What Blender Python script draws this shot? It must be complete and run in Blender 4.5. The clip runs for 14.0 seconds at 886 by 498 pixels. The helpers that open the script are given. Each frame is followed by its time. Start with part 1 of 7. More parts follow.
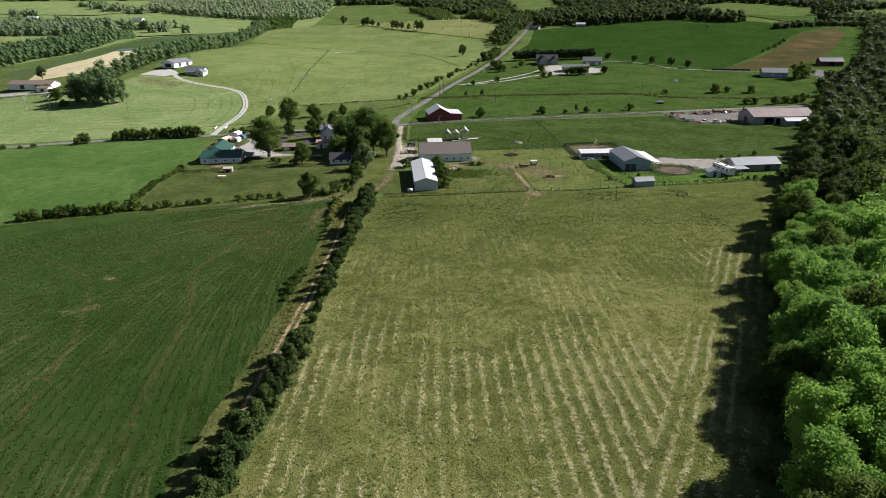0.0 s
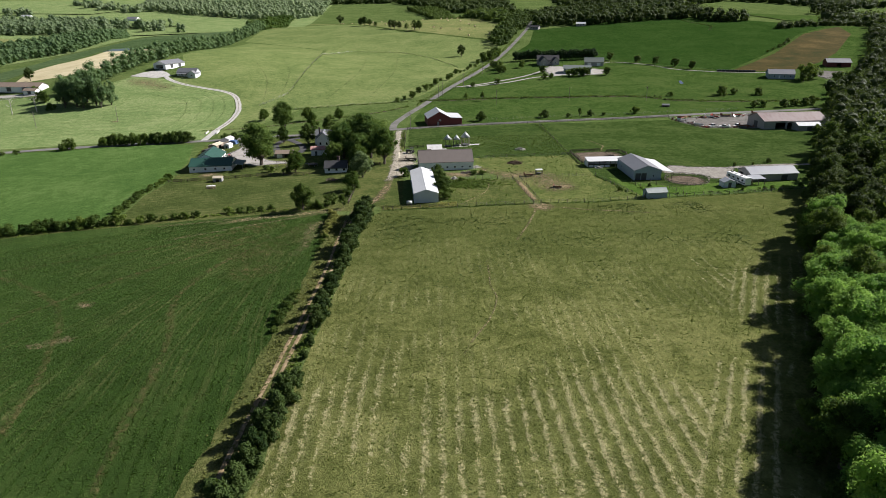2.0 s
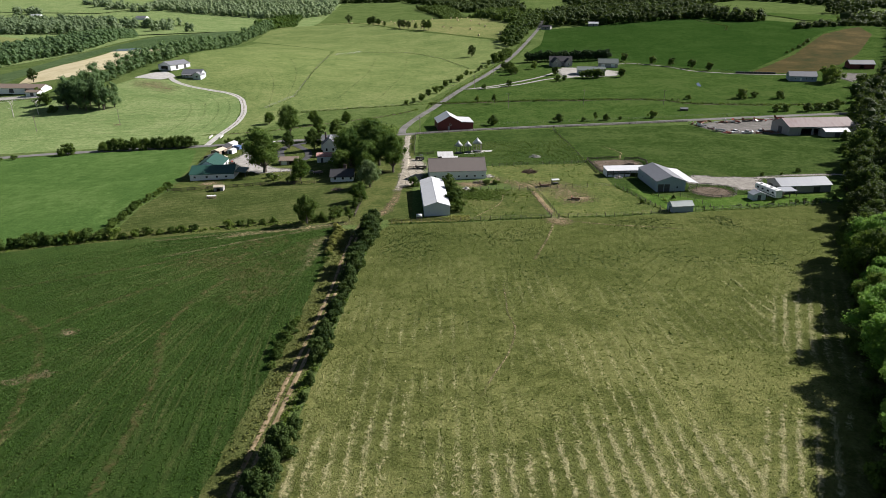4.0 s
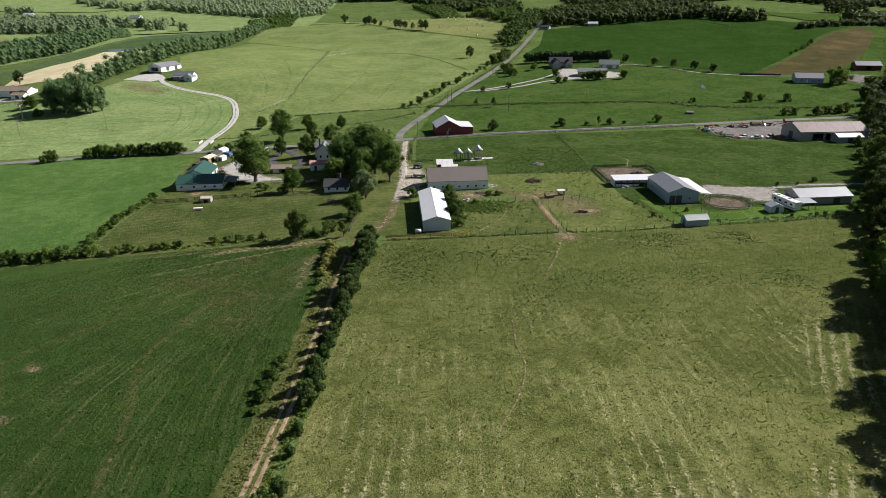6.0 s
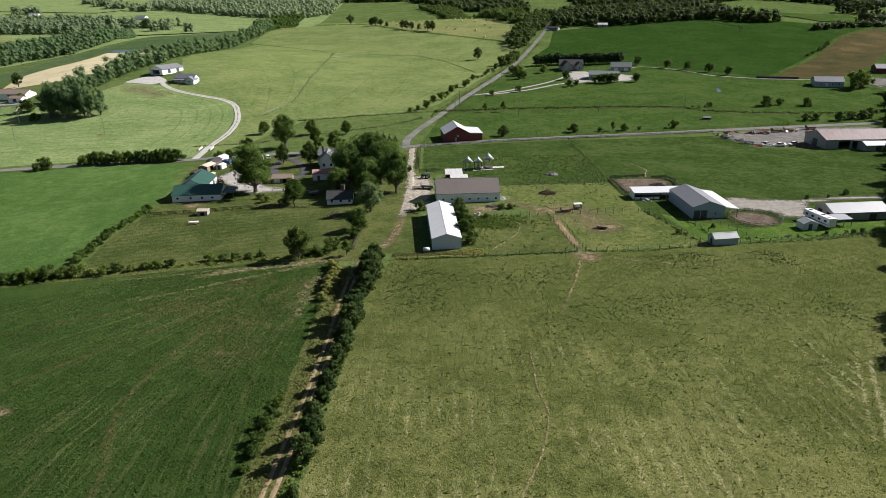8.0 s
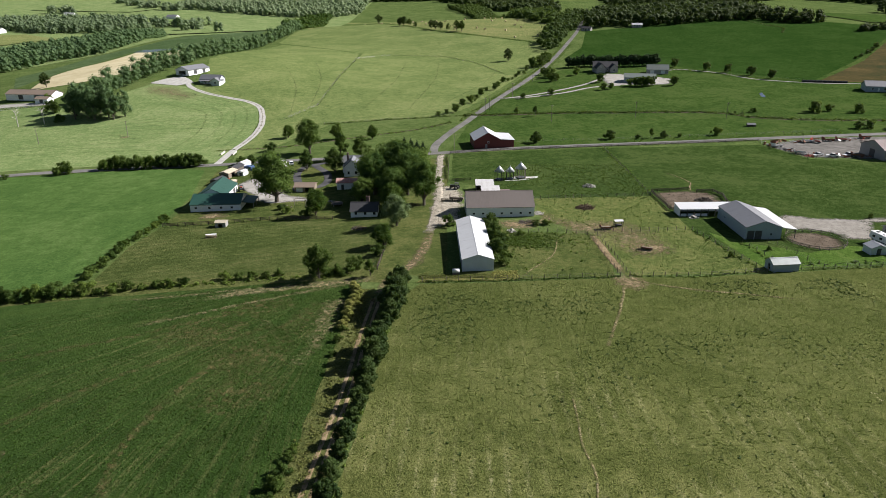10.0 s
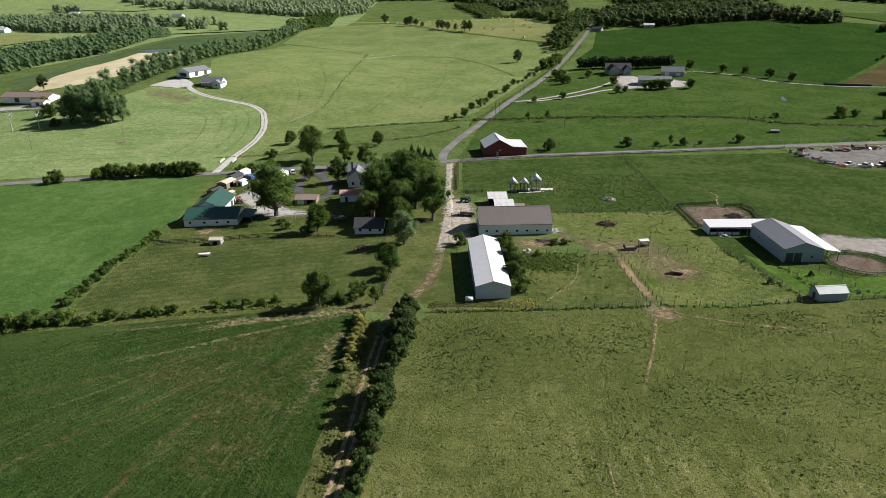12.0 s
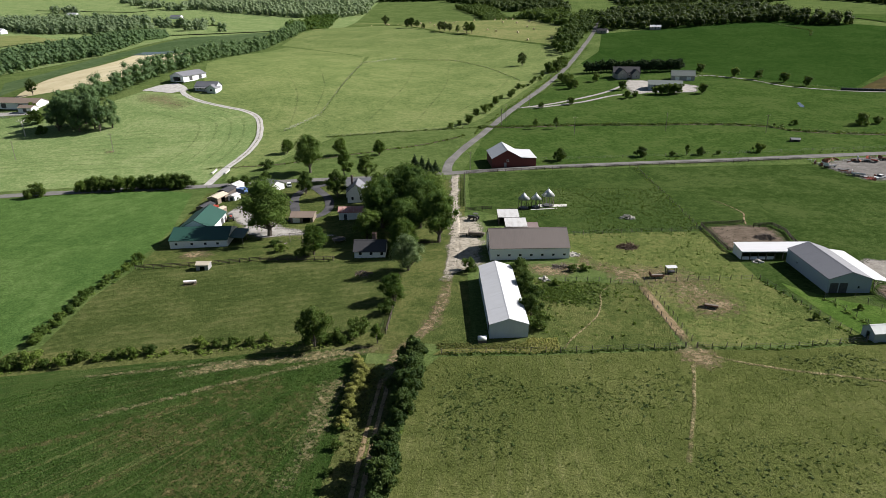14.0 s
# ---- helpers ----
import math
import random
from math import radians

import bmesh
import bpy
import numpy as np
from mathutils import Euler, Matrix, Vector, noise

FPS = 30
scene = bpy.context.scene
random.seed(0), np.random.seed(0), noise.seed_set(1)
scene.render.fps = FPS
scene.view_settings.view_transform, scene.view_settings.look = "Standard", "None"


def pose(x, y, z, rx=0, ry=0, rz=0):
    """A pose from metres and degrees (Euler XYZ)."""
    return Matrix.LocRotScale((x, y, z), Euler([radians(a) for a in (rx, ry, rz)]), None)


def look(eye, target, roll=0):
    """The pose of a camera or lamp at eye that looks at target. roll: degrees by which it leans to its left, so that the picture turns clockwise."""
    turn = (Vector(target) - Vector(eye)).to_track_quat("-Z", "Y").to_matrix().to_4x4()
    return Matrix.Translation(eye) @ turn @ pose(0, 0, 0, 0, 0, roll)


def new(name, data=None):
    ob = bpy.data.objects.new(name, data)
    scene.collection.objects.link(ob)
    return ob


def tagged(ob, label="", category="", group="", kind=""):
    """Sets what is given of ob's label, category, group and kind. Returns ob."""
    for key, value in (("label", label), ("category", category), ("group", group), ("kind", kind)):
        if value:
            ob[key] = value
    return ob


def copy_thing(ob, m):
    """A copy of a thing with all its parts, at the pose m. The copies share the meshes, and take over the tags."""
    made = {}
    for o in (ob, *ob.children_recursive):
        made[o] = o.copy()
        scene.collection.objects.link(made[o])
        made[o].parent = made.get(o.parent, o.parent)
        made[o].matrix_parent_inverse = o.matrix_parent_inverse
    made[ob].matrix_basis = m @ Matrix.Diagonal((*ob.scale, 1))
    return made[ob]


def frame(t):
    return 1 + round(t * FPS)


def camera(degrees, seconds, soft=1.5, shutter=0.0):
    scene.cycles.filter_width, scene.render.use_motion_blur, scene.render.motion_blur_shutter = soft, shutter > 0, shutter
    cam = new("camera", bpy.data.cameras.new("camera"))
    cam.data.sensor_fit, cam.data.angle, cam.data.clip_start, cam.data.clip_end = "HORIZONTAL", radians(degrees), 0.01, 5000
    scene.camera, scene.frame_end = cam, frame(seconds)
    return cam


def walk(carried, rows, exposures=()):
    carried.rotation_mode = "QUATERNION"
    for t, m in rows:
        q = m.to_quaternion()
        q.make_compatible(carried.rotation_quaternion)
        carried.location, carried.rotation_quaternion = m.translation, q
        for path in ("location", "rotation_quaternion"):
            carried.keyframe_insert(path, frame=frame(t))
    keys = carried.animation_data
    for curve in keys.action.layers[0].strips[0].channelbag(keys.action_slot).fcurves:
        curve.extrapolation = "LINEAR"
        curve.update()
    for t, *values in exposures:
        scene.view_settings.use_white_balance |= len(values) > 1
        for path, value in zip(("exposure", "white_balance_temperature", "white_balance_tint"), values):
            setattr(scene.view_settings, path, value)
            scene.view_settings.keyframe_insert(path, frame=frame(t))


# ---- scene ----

# ---- camera: seconds, place, yaw to the left and pitch in degrees ----
cam = camera(69.7, 14.0, 0.6)
PATH = [
    (0.0, 2.51, -34.53, 62.11, -0.83, -21.33),
    (0.5, 2.26, -31.14, 62.34, -1.07, -21.37),
    (1.0, 2.02, -27.80, 62.56, -1.30, -21.41),
    (1.5, 1.79, -24.50, 62.77, -1.54, -21.44),
    (2.0, 1.57, -21.22, 62.97, -1.06, -21.45),
    (2.5, 1.35, -17.97, 63.16, -0.44, -21.47),
    (3.0, 1.13, -14.73, 63.34, -0.27, -21.48),
    (5.5, 0.00, 1.40, 64.15, -0.50, -21.63),
    (6.0, -0.25, 4.66, 64.30, -0.60, -21.63),
    (6.5, -0.52, 7.95, 64.44, -0.61, -21.63),
    (7.0, -0.81, 11.26, 64.58, -0.58, -21.63),
    (7.5, -1.12, 14.62, 64.72, -0.43, -21.62),
    (8.0, -1.45, 18.01, 64.85, -0.10, -21.62),
    (10.5, -3.51, 35.87, 65.53, 2.69, -21.70),
    (11.0, -4.02, 39.66, 65.66, 2.84, -21.72),
    (11.5, -4.58, 43.53, 65.81, 2.85, -21.74),
    (12.0, -5.17, 47.49, 65.95, 2.81, -21.76),
    (12.5, -5.81, 51.56, 66.10, 2.70, -21.78),
    (13.0, -6.49, 55.73, 66.26, 2.54, -21.76),
    (13.5, -7.23, 60.00, 66.42, 2.38, -21.73),
    (14.0, -8.02, 64.40, 66.58, 2.81, -21.71),
]


def heading(x, y, z, yaw, pitch):
    a, b = radians(yaw), radians(pitch)
    return look((x, y, z), (x - math.sin(a) * math.cos(b) * 9, y + math.cos(a) * math.cos(b) * 9, z + math.sin(b) * 9), -0.4)


walk(cam, [(t, heading(*row)) for t, *row in PATH], [(0.0, 0.88), (14.0, 0.88)])

# ---- light ----
SUN_AZ, SUN_EL = 21.0, 35.0        # from +x towards +y, and above the horizon
sky = bpy.data.worlds.new("sky")
scene.world = sky
sky.use_nodes = True
sky_nt = sky.node_tree
sky_tex = sky_nt.nodes.new("ShaderNodeTexSky")
sky_tex.sky_type = "NISHITA"
sky_tex.sun_disc = False
sky_tex.sun_elevation = radians(SUN_EL)
sky_tex.sun_rotation = radians(90 - SUN_AZ)
sky_bg = sky_nt.nodes["Background"]
sky_bg.inputs["Strength"].default_value = 0.034
sky_nt.links.new(sky_tex.outputs["Color"], sky_bg.inputs["Color"])
sun_data = bpy.data.lights.new("sun", "SUN")
sun_data.energy, sun_data.angle, sun_data.color = 5.0, radians(0.6), (1.0, 0.945, 0.92)
sun_dir = Vector((math.cos(radians(SUN_EL)) * math.cos(radians(SUN_AZ)), math.cos(radians(SUN_EL)) * math.sin(radians(SUN_AZ)), math.sin(radians(SUN_EL))))
sun = new("sun", sun_data)
sun.matrix_world = look(sun_dir * 300, (0, 0, 0))


# ---- materials ----
class Nodes:
    """Short writing for a material's node tree."""

    def __init__(self, name):
        self.mat = bpy.data.materials.new(name)
        self.mat.use_nodes = True
        self.nt = self.mat.node_tree
        self.nt.nodes.clear()
        self.out = self.nt.nodes.new("ShaderNodeOutputMaterial")

    def add(self, kind, **inputs):
        n = self.nt.nodes.new(kind)
        for key, v in inputs.items():
            self.put(n, key.replace("_", " "), v)
        return n

    def put(self, n, key, v):
        sock = n.inputs[key]
        if isinstance(v, bpy.types.NodeSocket):
            self.nt.links.new(v, sock)
        else:
            sock.default_value = v

    def pos(self):
        return self.add("ShaderNodeNewGeometry").outputs["Position"]

    def noise(self, vec, scale, detail=4.0, rough=0.55, distort=0.0):
        return self.add("ShaderNodeTexNoise", Vector=vec, Scale=scale, Detail=detail, Roughness=rough, Distortion=distort).outputs["Fac"]

    def ramp(self, fac, *stops):
        n = self.add("ShaderNodeValToRGB", Fac=fac)
        el = n.color_ramp.elements
        while len(el) < len(stops):
            el.new(0.5)
        for e, (p, c) in zip(el, stops):
            e.position = p
            e.color = (*c, 1) if not isinstance(c, (int, float)) else (c, c, c, 1)
        return n.outputs["Color"]

    def mix(self, fac, a, b, kind="MIX"):
        n = self.nt.nodes.new("ShaderNodeMix")
        n.data_type, n.blend_type = "RGBA", kind
        for key, v in ((0, fac), (6, a), (7, b)):
            if isinstance(v, bpy.types.NodeSocket):
                self.nt.links.new(v, n.inputs[key])
            else:
                n.inputs[key].default_value = v if isinstance(v, (int, float)) else (*v, 1)
        return n.outputs[2]

    def math(self, op, a, b=0.0):
        n = self.nt.nodes.new("ShaderNodeMath")
        n.operation = op
        for key, v in ((0, a), (1, b)):
            if isinstance(v, bpy.types.NodeSocket):
                self.nt.links.new(v, n.inputs[key])
            else:
                n.inputs[key].default_value = v
        return n.outputs[0]

    def turned(self, vec, deg, scale=(1, 1, 1)):
        n = self.add("ShaderNodeMapping", Vector=vec)
        n.inputs["Rotation"].default_value = (0, 0, radians(deg))
        n.inputs["Scale"].default_value = scale
        return n.outputs["Vector"]

    def bump(self, height, strength, dist):
        return self.add("ShaderNodeBump", Height=height, Strength=strength, Distance=dist).outputs["Normal"]

    def finish(self, color, rough=0.9, normal=None, metal=0.0, spec=0.3, sheen=0.0, tint=(1, 1, 1)):
        b = self.add("ShaderNodeBsdfPrincipled", Base_Color=color if isinstance(color, bpy.types.NodeSocket) else (*color, 1), Roughness=rough, Metallic=metal)
        b.inputs["Specular IOR Level"].default_value = spec
        if sheen:
            b.inputs["Sheen Weight"].default_value = sheen
            b.inputs["Sheen Roughness"].default_value = 0.2
            b.inputs["Sheen Tint"].default_value = (*tint, 1)
        if normal:
            self.put(b, "Normal", normal)
        self.nt.links.new(b.outputs[0], self.out.inputs["Surface"])
        return self.mat


def grass_mat(name, dark, mid, light, patch=0.02, rows=None, straw=None, spec=0.0, upto=None, grain=1.6, fan=None, speckle=0.5, sheen=0.0, tint=(1, 1, 1)):
    """Grass or crop: broad patches, tufts and fine grain. rows: (degrees, metres, strength); straw: colour, amount of dry litter along the rows; upto: (full, none), the y between which the litter thins out;
    grain, speckle: how fine and how strong the tufts are; fan: (x, y, colour, amount), a corner from which thin dry drill rows spread; sheen: the silky gloss of upright blades and leaves, seen flat across."""
    n = Nodes(name)
    p = n.pos()
    broad = n.noise(p, patch, 5, 0.6, 0.6)
    mid_n = n.noise(p, patch * 9, 4, 0.65, 0.4)
    tuft = n.noise(p, grain, 4, 0.75)
    fine = n.noise(p, grain * 3.1, 3, 0.75)
    blend = n.math("ADD", n.math("MULTIPLY", broad, 0.5), n.math("MULTIPLY", mid_n, 0.5))
    col = n.ramp(blend, (0.42, dark), (0.5, mid), (0.58, light))
    grain_c = n.ramp(n.math("ADD", n.math("MULTIPLY", tuft, 0.6), n.math("MULTIPLY", fine, 0.4)), (0.38, tuple(v * 0.35 for v in dark)), (0.5, mid), (0.62, tuple(v * 1.5 for v in light)))
    col = n.mix(speckle, col, grain_c)
    height = n.math("ADD", n.math("MULTIPLY", fine, 0.5), tuft)
    if fan:
        xyz = n.add("ShaderNodeSeparateXYZ", Vector=p)
        dx, dy = n.math("SUBTRACT", fan[0], xyz.outputs[0]), n.math("SUBTRACT", fan[1], xyz.outputs[1])
        far = n.math("SQRT", n.math("ADD", n.math("MULTIPLY", dx, dx), n.math("MULTIPLY", dy, dy)))
        turn = n.math("ADD", n.math("ARCTAN2", dy, dx), n.math("ADD", n.math("MULTIPLY", far, -0.0022), n.math("MULTIPLY", n.noise(p, 0.02, 2), 0.12)))
        for per, along, lo, hi, k in ((45.0, 0.012, 0.54, 0.68, 0.5), (150.0, 0.03, 0.51, 0.64, 0.55)):
            v = n.add("ShaderNodeCombineXYZ", X=n.math("MULTIPLY", turn, per), Y=n.math("MULTIPLY", far, along), Z=0.0).outputs[0]
            lines = n.ramp(n.noise(v, 1.0, 3, 0.6), (lo, 0.0), (hi, 1.0))
            speck = n.ramp(n.noise(p, 1.4, 4, 0.8), (0.42, 0.1), (0.58, 1.0))
            zone = n.ramp(n.noise(p, 0.025, 3, 0.6), (0.4, 0.15), (0.58, 1.0))
            col = n.mix(n.math("MULTIPLY", n.math("MULTIPLY", n.math("MULTIPLY", lines, speck), zone), fan[3] * k), col, fan[2])
    if rows:
        deg, step, amount = rows
        v = n.turned(p, deg)
        x = n.add("ShaderNodeSeparateXYZ", Vector=v).outputs[0]
        if straw:
            # the swaths run straight up the field, but along the wood in the land beside it
            xyz = n.add("ShaderNodeSeparateXYZ", Vector=p)
            aside = n.math("MULTIPLY", xyz.outputs[1], 0.52)
            beside = n.math("GREATER_THAN", n.math("SUBTRACT", xyz.outputs[0], aside), 13.0)
            x = n.math("SUBTRACT", xyz.outputs[0], n.math("MULTIPLY", aside, beside))
        wob = n.math("ADD", n.math("MULTIPLY", n.math("SUBTRACT", n.noise(p, 0.09, 4), 0.5), step * 0.7), n.math("MULTIPLY", n.math("SUBTRACT", n.noise(p, 0.7, 3), 0.5), step * 0.45))
        wave = n.math("SINE", n.math("MULTIPLY", n.math("ADD", x, wob), 2 * math.pi / step))
        if straw:
            long = n.noise(n.turned(p, deg, (1.6, 0.45, 1)), 1.1, 6, 0.75)
            where = n.ramp(n.noise(p, 0.045, 4, 0.65), (0.44, 0.0), (0.58, 1.0))
            clump = n.ramp(n.noise(n.turned(p, deg, (1.3, 0.8, 1)), 1.7, 4, 0.8), (0.44, 0.0), (0.62, 1.0))
            line = n.math("MULTIPLY", n.math("MULTIPLY", n.ramp(wave, (0.1, 0.0), (0.95, 1.0)), n.ramp(long, (0.42, 0.15), (0.58, 1.0))), clump)
            fac = n.math("MULTIPLY", n.math("MULTIPLY", line, where), straw[1])
            if upto:
                yy = n.math("ADD", n.add("ShaderNodeSeparateXYZ", Vector=p).outputs[1], n.math("MULTIPLY", n.noise(p, 0.03, 3), 60.0))
                m = n.add("ShaderNodeMapRange", Value=yy)
                for key, v in zip((1, 2, 3, 4), (upto[0] + 30, upto[1] + 30, 1.0, 0.12)):
                    m.inputs[key].default_value = v
                fac = n.math("MULTIPLY", fac, m.outputs[0])
                col = n.mix(m.outputs[0], n.mix(0.65, col, n.mix(tuft, (0.026, 0.044, 0.01), (0.09, 0.112, 0.034))), col)
            col = n.mix(fac, col, straw[0])
        else:
            dim = n.math("MULTIPLY", n.ramp(wave, (0.0, 1.0), (0.7, 0.0)), amount)
            col = n.mix(dim, col, dark)
            height = n.math("ADD", height, n.math("MULTIPLY", wave, 0.15))
    return n.finish(col, 0.75, n.bump(height, 0.9, 0.3), spec=spec, sheen=sheen, tint=tint)


def thin_out(n, scale=0.9, strength=1.3):
    """Let the surface break up towards the rim of its patch, where what grows below shows through."""
    bsdf = n.out.inputs["Surface"].links[0].from_socket
    at = n.add("ShaderNodeAttribute")
    at.attribute_name = "cover"
    p = n.pos()
    speck = n.math("ADD", n.math("MULTIPLY", n.noise(p, scale, 5, 0.7), 0.6), n.math("MULTIPLY", n.noise(p, scale * 5, 3, 0.7), 0.4))
    f = n.math("ADD", at.outputs["Fac"], n.math("MULTIPLY", n.math("SUBTRACT", speck, 0.5), strength * 6))
    fac = n.ramp(f, (0.05, 0.0), (0.95, 1.0))
    m = n.add("ShaderNodeMixShader", Fac=fac)
    clear = n.add("ShaderNodeBsdfTransparent")
    n.nt.links.new(clear.outputs[0], m.inputs[1])
    n.nt.links.new(bsdf, m.inputs[2])
    n.nt.links.new(m.outputs[0], n.out.inputs["Surface"])
    return n.mat


def soil_mat(name, a, b, c, scale=0.25, rough=0.95, thin=0.0):
    n = Nodes(name)
    p = n.pos()
    f = n.math("ADD", n.math("MULTIPLY", n.noise(p, scale, 6, 0.65, 0.4), 0.65), n.math("MULTIPLY", n.noise(p, scale * 14, 4, 0.7), 0.35))
    mat = n.finish(n.ramp(f, (0.36, a), (0.5, b), (0.64, c)), rough, n.bump(n.noise(p, scale * 10, 5, 0.7), 0.5, 0.1), spec=0.02)
    return thin_out(n, 0.9, thin) if thin else mat


def leaf_mat(name, dark, light, passing=0.3, shine=(0.16, 0.24, 0.03)):
    n = Nodes(name)
    geo = n.add("ShaderNodeNewGeometry")
    isl = geo.outputs["Random Per Island"]
    rnd = n.add("ShaderNodeObjectInfo").outputs["Random"]
    f = n.math("ADD", n.math("MULTIPLY", isl, 0.4), n.math("MULTIPLY", rnd, 0.6))
    col = n.ramp(f, (0.1, dark), (0.9, light))
    b = n.add("ShaderNodeBsdfPrincipled", Base_Color=col, Roughness=0.6)
    b.inputs["Specular IOR Level"].default_value = 0.08
    tr = n.add("ShaderNodeBsdfTranslucent", Color=n.mix(0.5, col, shine))
    m = n.add("ShaderNodeMixShader", Fac=passing)
    n.nt.links.new(b.outputs[0], m.inputs[1])
    n.nt.links.new(tr.outputs[0], m.inputs[2])
    n.nt.links.new(m.outputs[0], n.out.inputs["Surface"])
    return n.mat


def metal_sheet(name, col, stain, rib=0.3, rough=0.45, metal=0.0, amount=0.5, axis=0):
    """Painted or bare ribbed steel: ribs across the local axis, streaks and rust."""
    n = Nodes(name)
    o = n.add("ShaderNodeTexCoord").outputs["Object"]
    x = n.add("ShaderNodeSeparateXYZ", Vector=o).outputs[axis]
    wave = n.math("SINE", n.math("MULTIPLY", x, 2 * math.pi / rib))
    rib_h = n.ramp(wave, (0.75, 0.0), (0.95, 1.0))
    streak = n.noise(n.turned(o, 0, (1.0, 0.25, 0.6) if axis == 0 else (0.25, 1.0, 0.6)), 0.8, 5, 0.65)
    big = n.noise(o, 0.12, 3)
    f = n.math("MULTIPLY", n.ramp(n.math("ADD", n.math("MULTIPLY", streak, 0.6), n.math("MULTIPLY", big, 0.4)), (0.45, 0.0), (0.7, 1.0)), amount)
    return n.finish(n.mix(f, col, stain), rough, n.bump(rib_h, 0.25, 0.02), metal, 0.4)


def plain_mat(name, col, var=0.15, rough=0.6, metal=0.0, scale=1.5):
    n = Nodes(name)
    o = n.add("ShaderNodeTexCoord").outputs["Object"]
    f = n.noise(o, scale, 5, 0.65)
    lo = tuple(v * (1 - var) for v in col)
    hi = tuple(min(1, v * (1 + var)) for v in col)
    return n.finish(n.ramp(f, (0.35, lo), (0.65, hi)), rough, n.bump(n.noise(o, scale * 8, 4), 0.2, 0.02), metal, 0.4)


def wood_mat(name, a, b):
    n = Nodes(name)
    o = n.add("ShaderNodeTexCoord").outputs["Object"]
    rnd = n.add("ShaderNodeObjectInfo").outputs["Random"]
    f = n.math("ADD", n.math("MULTIPLY", n.noise(n.turned(o, 0, (6, 6, 0.8)), 2.0, 5, 0.7), 0.7), n.math("MULTIPLY", rnd, 0.3))
    return n.finish(n.ramp(f, (0.3, a), (0.75, b)), 0.85, n.bump(f, 0.4, 0.02))


M = {}
M["meadow"] = grass_mat("meadow_grass", (0.05, 0.083, 0.023), (0.078, 0.115, 0.034), (0.113, 0.146, 0.052), 0.03, grain=1.2, speckle=0.4)
M["pasture"] = grass_mat("cut_pasture", (0.056, 0.069, 0.018), (0.104, 0.118, 0.036), (0.172, 0.177, 0.065), 0.035, (0.0, 2.6, 0.0), ((0.56, 0.51, 0.3), 0.6), 0.0, (80, 150), 2.2, speckle=0.34)
M["soy"] = grass_mat("soybean_rows", (0.012, 0.027, 0.005), (0.021, 0.044, 0.009), (0.035, 0.061, 0.014), 0.018, grain=3.0, fan=(-27.0, 181.0, (0.22, 0.19, 0.09), 0.75), speckle=0.4, sheen=0.1, tint=(0.45, 0.75, 0.25))
M["valley"] = grass_mat("valley_grass", (0.024, 0.053, 0.011), (0.043, 0.077, 0.018), (0.072, 0.103, 0.03), 0.045, grain=1.1, speckle=0.4)
M["hay_straw"] = leaf_mat("loose_hay", (0.36, 0.335, 0.16), (0.68, 0.64, 0.4), 0.25, (0.5, 0.45, 0.25))
M["leaf_deep"] = leaf_mat("deep_green_leaves", (0.013, 0.028, 0.007), (0.05, 0.075, 0.018), 0.25)
M["soy_far"] = grass_mat("soybean_field", (0.043, 0.09, 0.022), (0.064, 0.118, 0.03), (0.095, 0.15, 0.046), 0.03, grain=1.6, speckle=0.42)
M["lawn"] = grass_mat("mown_lawn", (0.04, 0.062, 0.017), (0.07, 0.091, 0.027), (0.116, 0.125, 0.044), 0.06, grain=1.9, speckle=0.3)
M["horse_turf"] = grass_mat("horse_grazed_turf", (0.052, 0.08, 0.021), (0.092, 0.118, 0.035), (0.15, 0.158, 0.058), 0.07, grain=1.9, speckle=0.32)
M["paddock"] = grass_mat("grazed_paddock", (0.022, 0.044, 0.01), (0.039, 0.066, 0.017), (0.066, 0.092, 0.028), 0.04, grain=1.5, speckle=0.36)
# these two hill greens are lightened and blued to hold the distance haze
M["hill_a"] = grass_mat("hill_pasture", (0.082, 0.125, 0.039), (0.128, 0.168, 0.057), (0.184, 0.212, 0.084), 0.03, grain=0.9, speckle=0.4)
M["hill_b"] = grass_mat("hazed_mown_slope", (0.1, 0.16, 0.054), (0.15, 0.206, 0.077), (0.212, 0.256, 0.112), 0.035, grain=0.9, speckle=0.4)
M["hill_c"] = grass_mat("lush_hayfield", (0.014, 0.038, 0.007), (0.024, 0.053, 0.011), (0.037, 0.069, 0.017), 0.03, grain=1.0)
M["hay"] = grass_mat("cut_hayfield", (0.1, 0.135, 0.044), (0.148, 0.172, 0.062), (0.205, 0.208, 0.088), 0.02, grain=1.0, speckle=0.35)
M["far_crop"] = grass_mat("muted_crop_field", (0.045, 0.078, 0.03), (0.064, 0.1, 0.042), (0.092, 0.13, 0.06), 0.012, grain=0.7, speckle=0.25)
M["rough"] = grass_mat("rough_verge", (0.045, 0.06, 0.017), (0.078, 0.093, 0.029), (0.125, 0.128, 0.05), 0.15)
M["straw"] = soil_mat("ripe_wheat_stubble", (0.38, 0.33, 0.2), (0.48, 0.425, 0.27), (0.54, 0.485, 0.33), 0.03)
M["brown"] = soil_mat("fallow_brown_field", (0.028, 0.036, 0.01), (0.058, 0.047, 0.015), (0.1, 0.074, 0.027), 0.035)
M["dirt"] = soil_mat("bare_dirt", (0.14, 0.105, 0.058), (0.235, 0.18, 0.105), (0.33, 0.26, 0.165), 0.3, 0.95, 0.5)
M["mud"] = soil_mat("corral_mud", (0.066, 0.052, 0.038), (0.11, 0.088, 0.066), (0.16, 0.13, 0.1), 0.3, 0.95, 0.6)
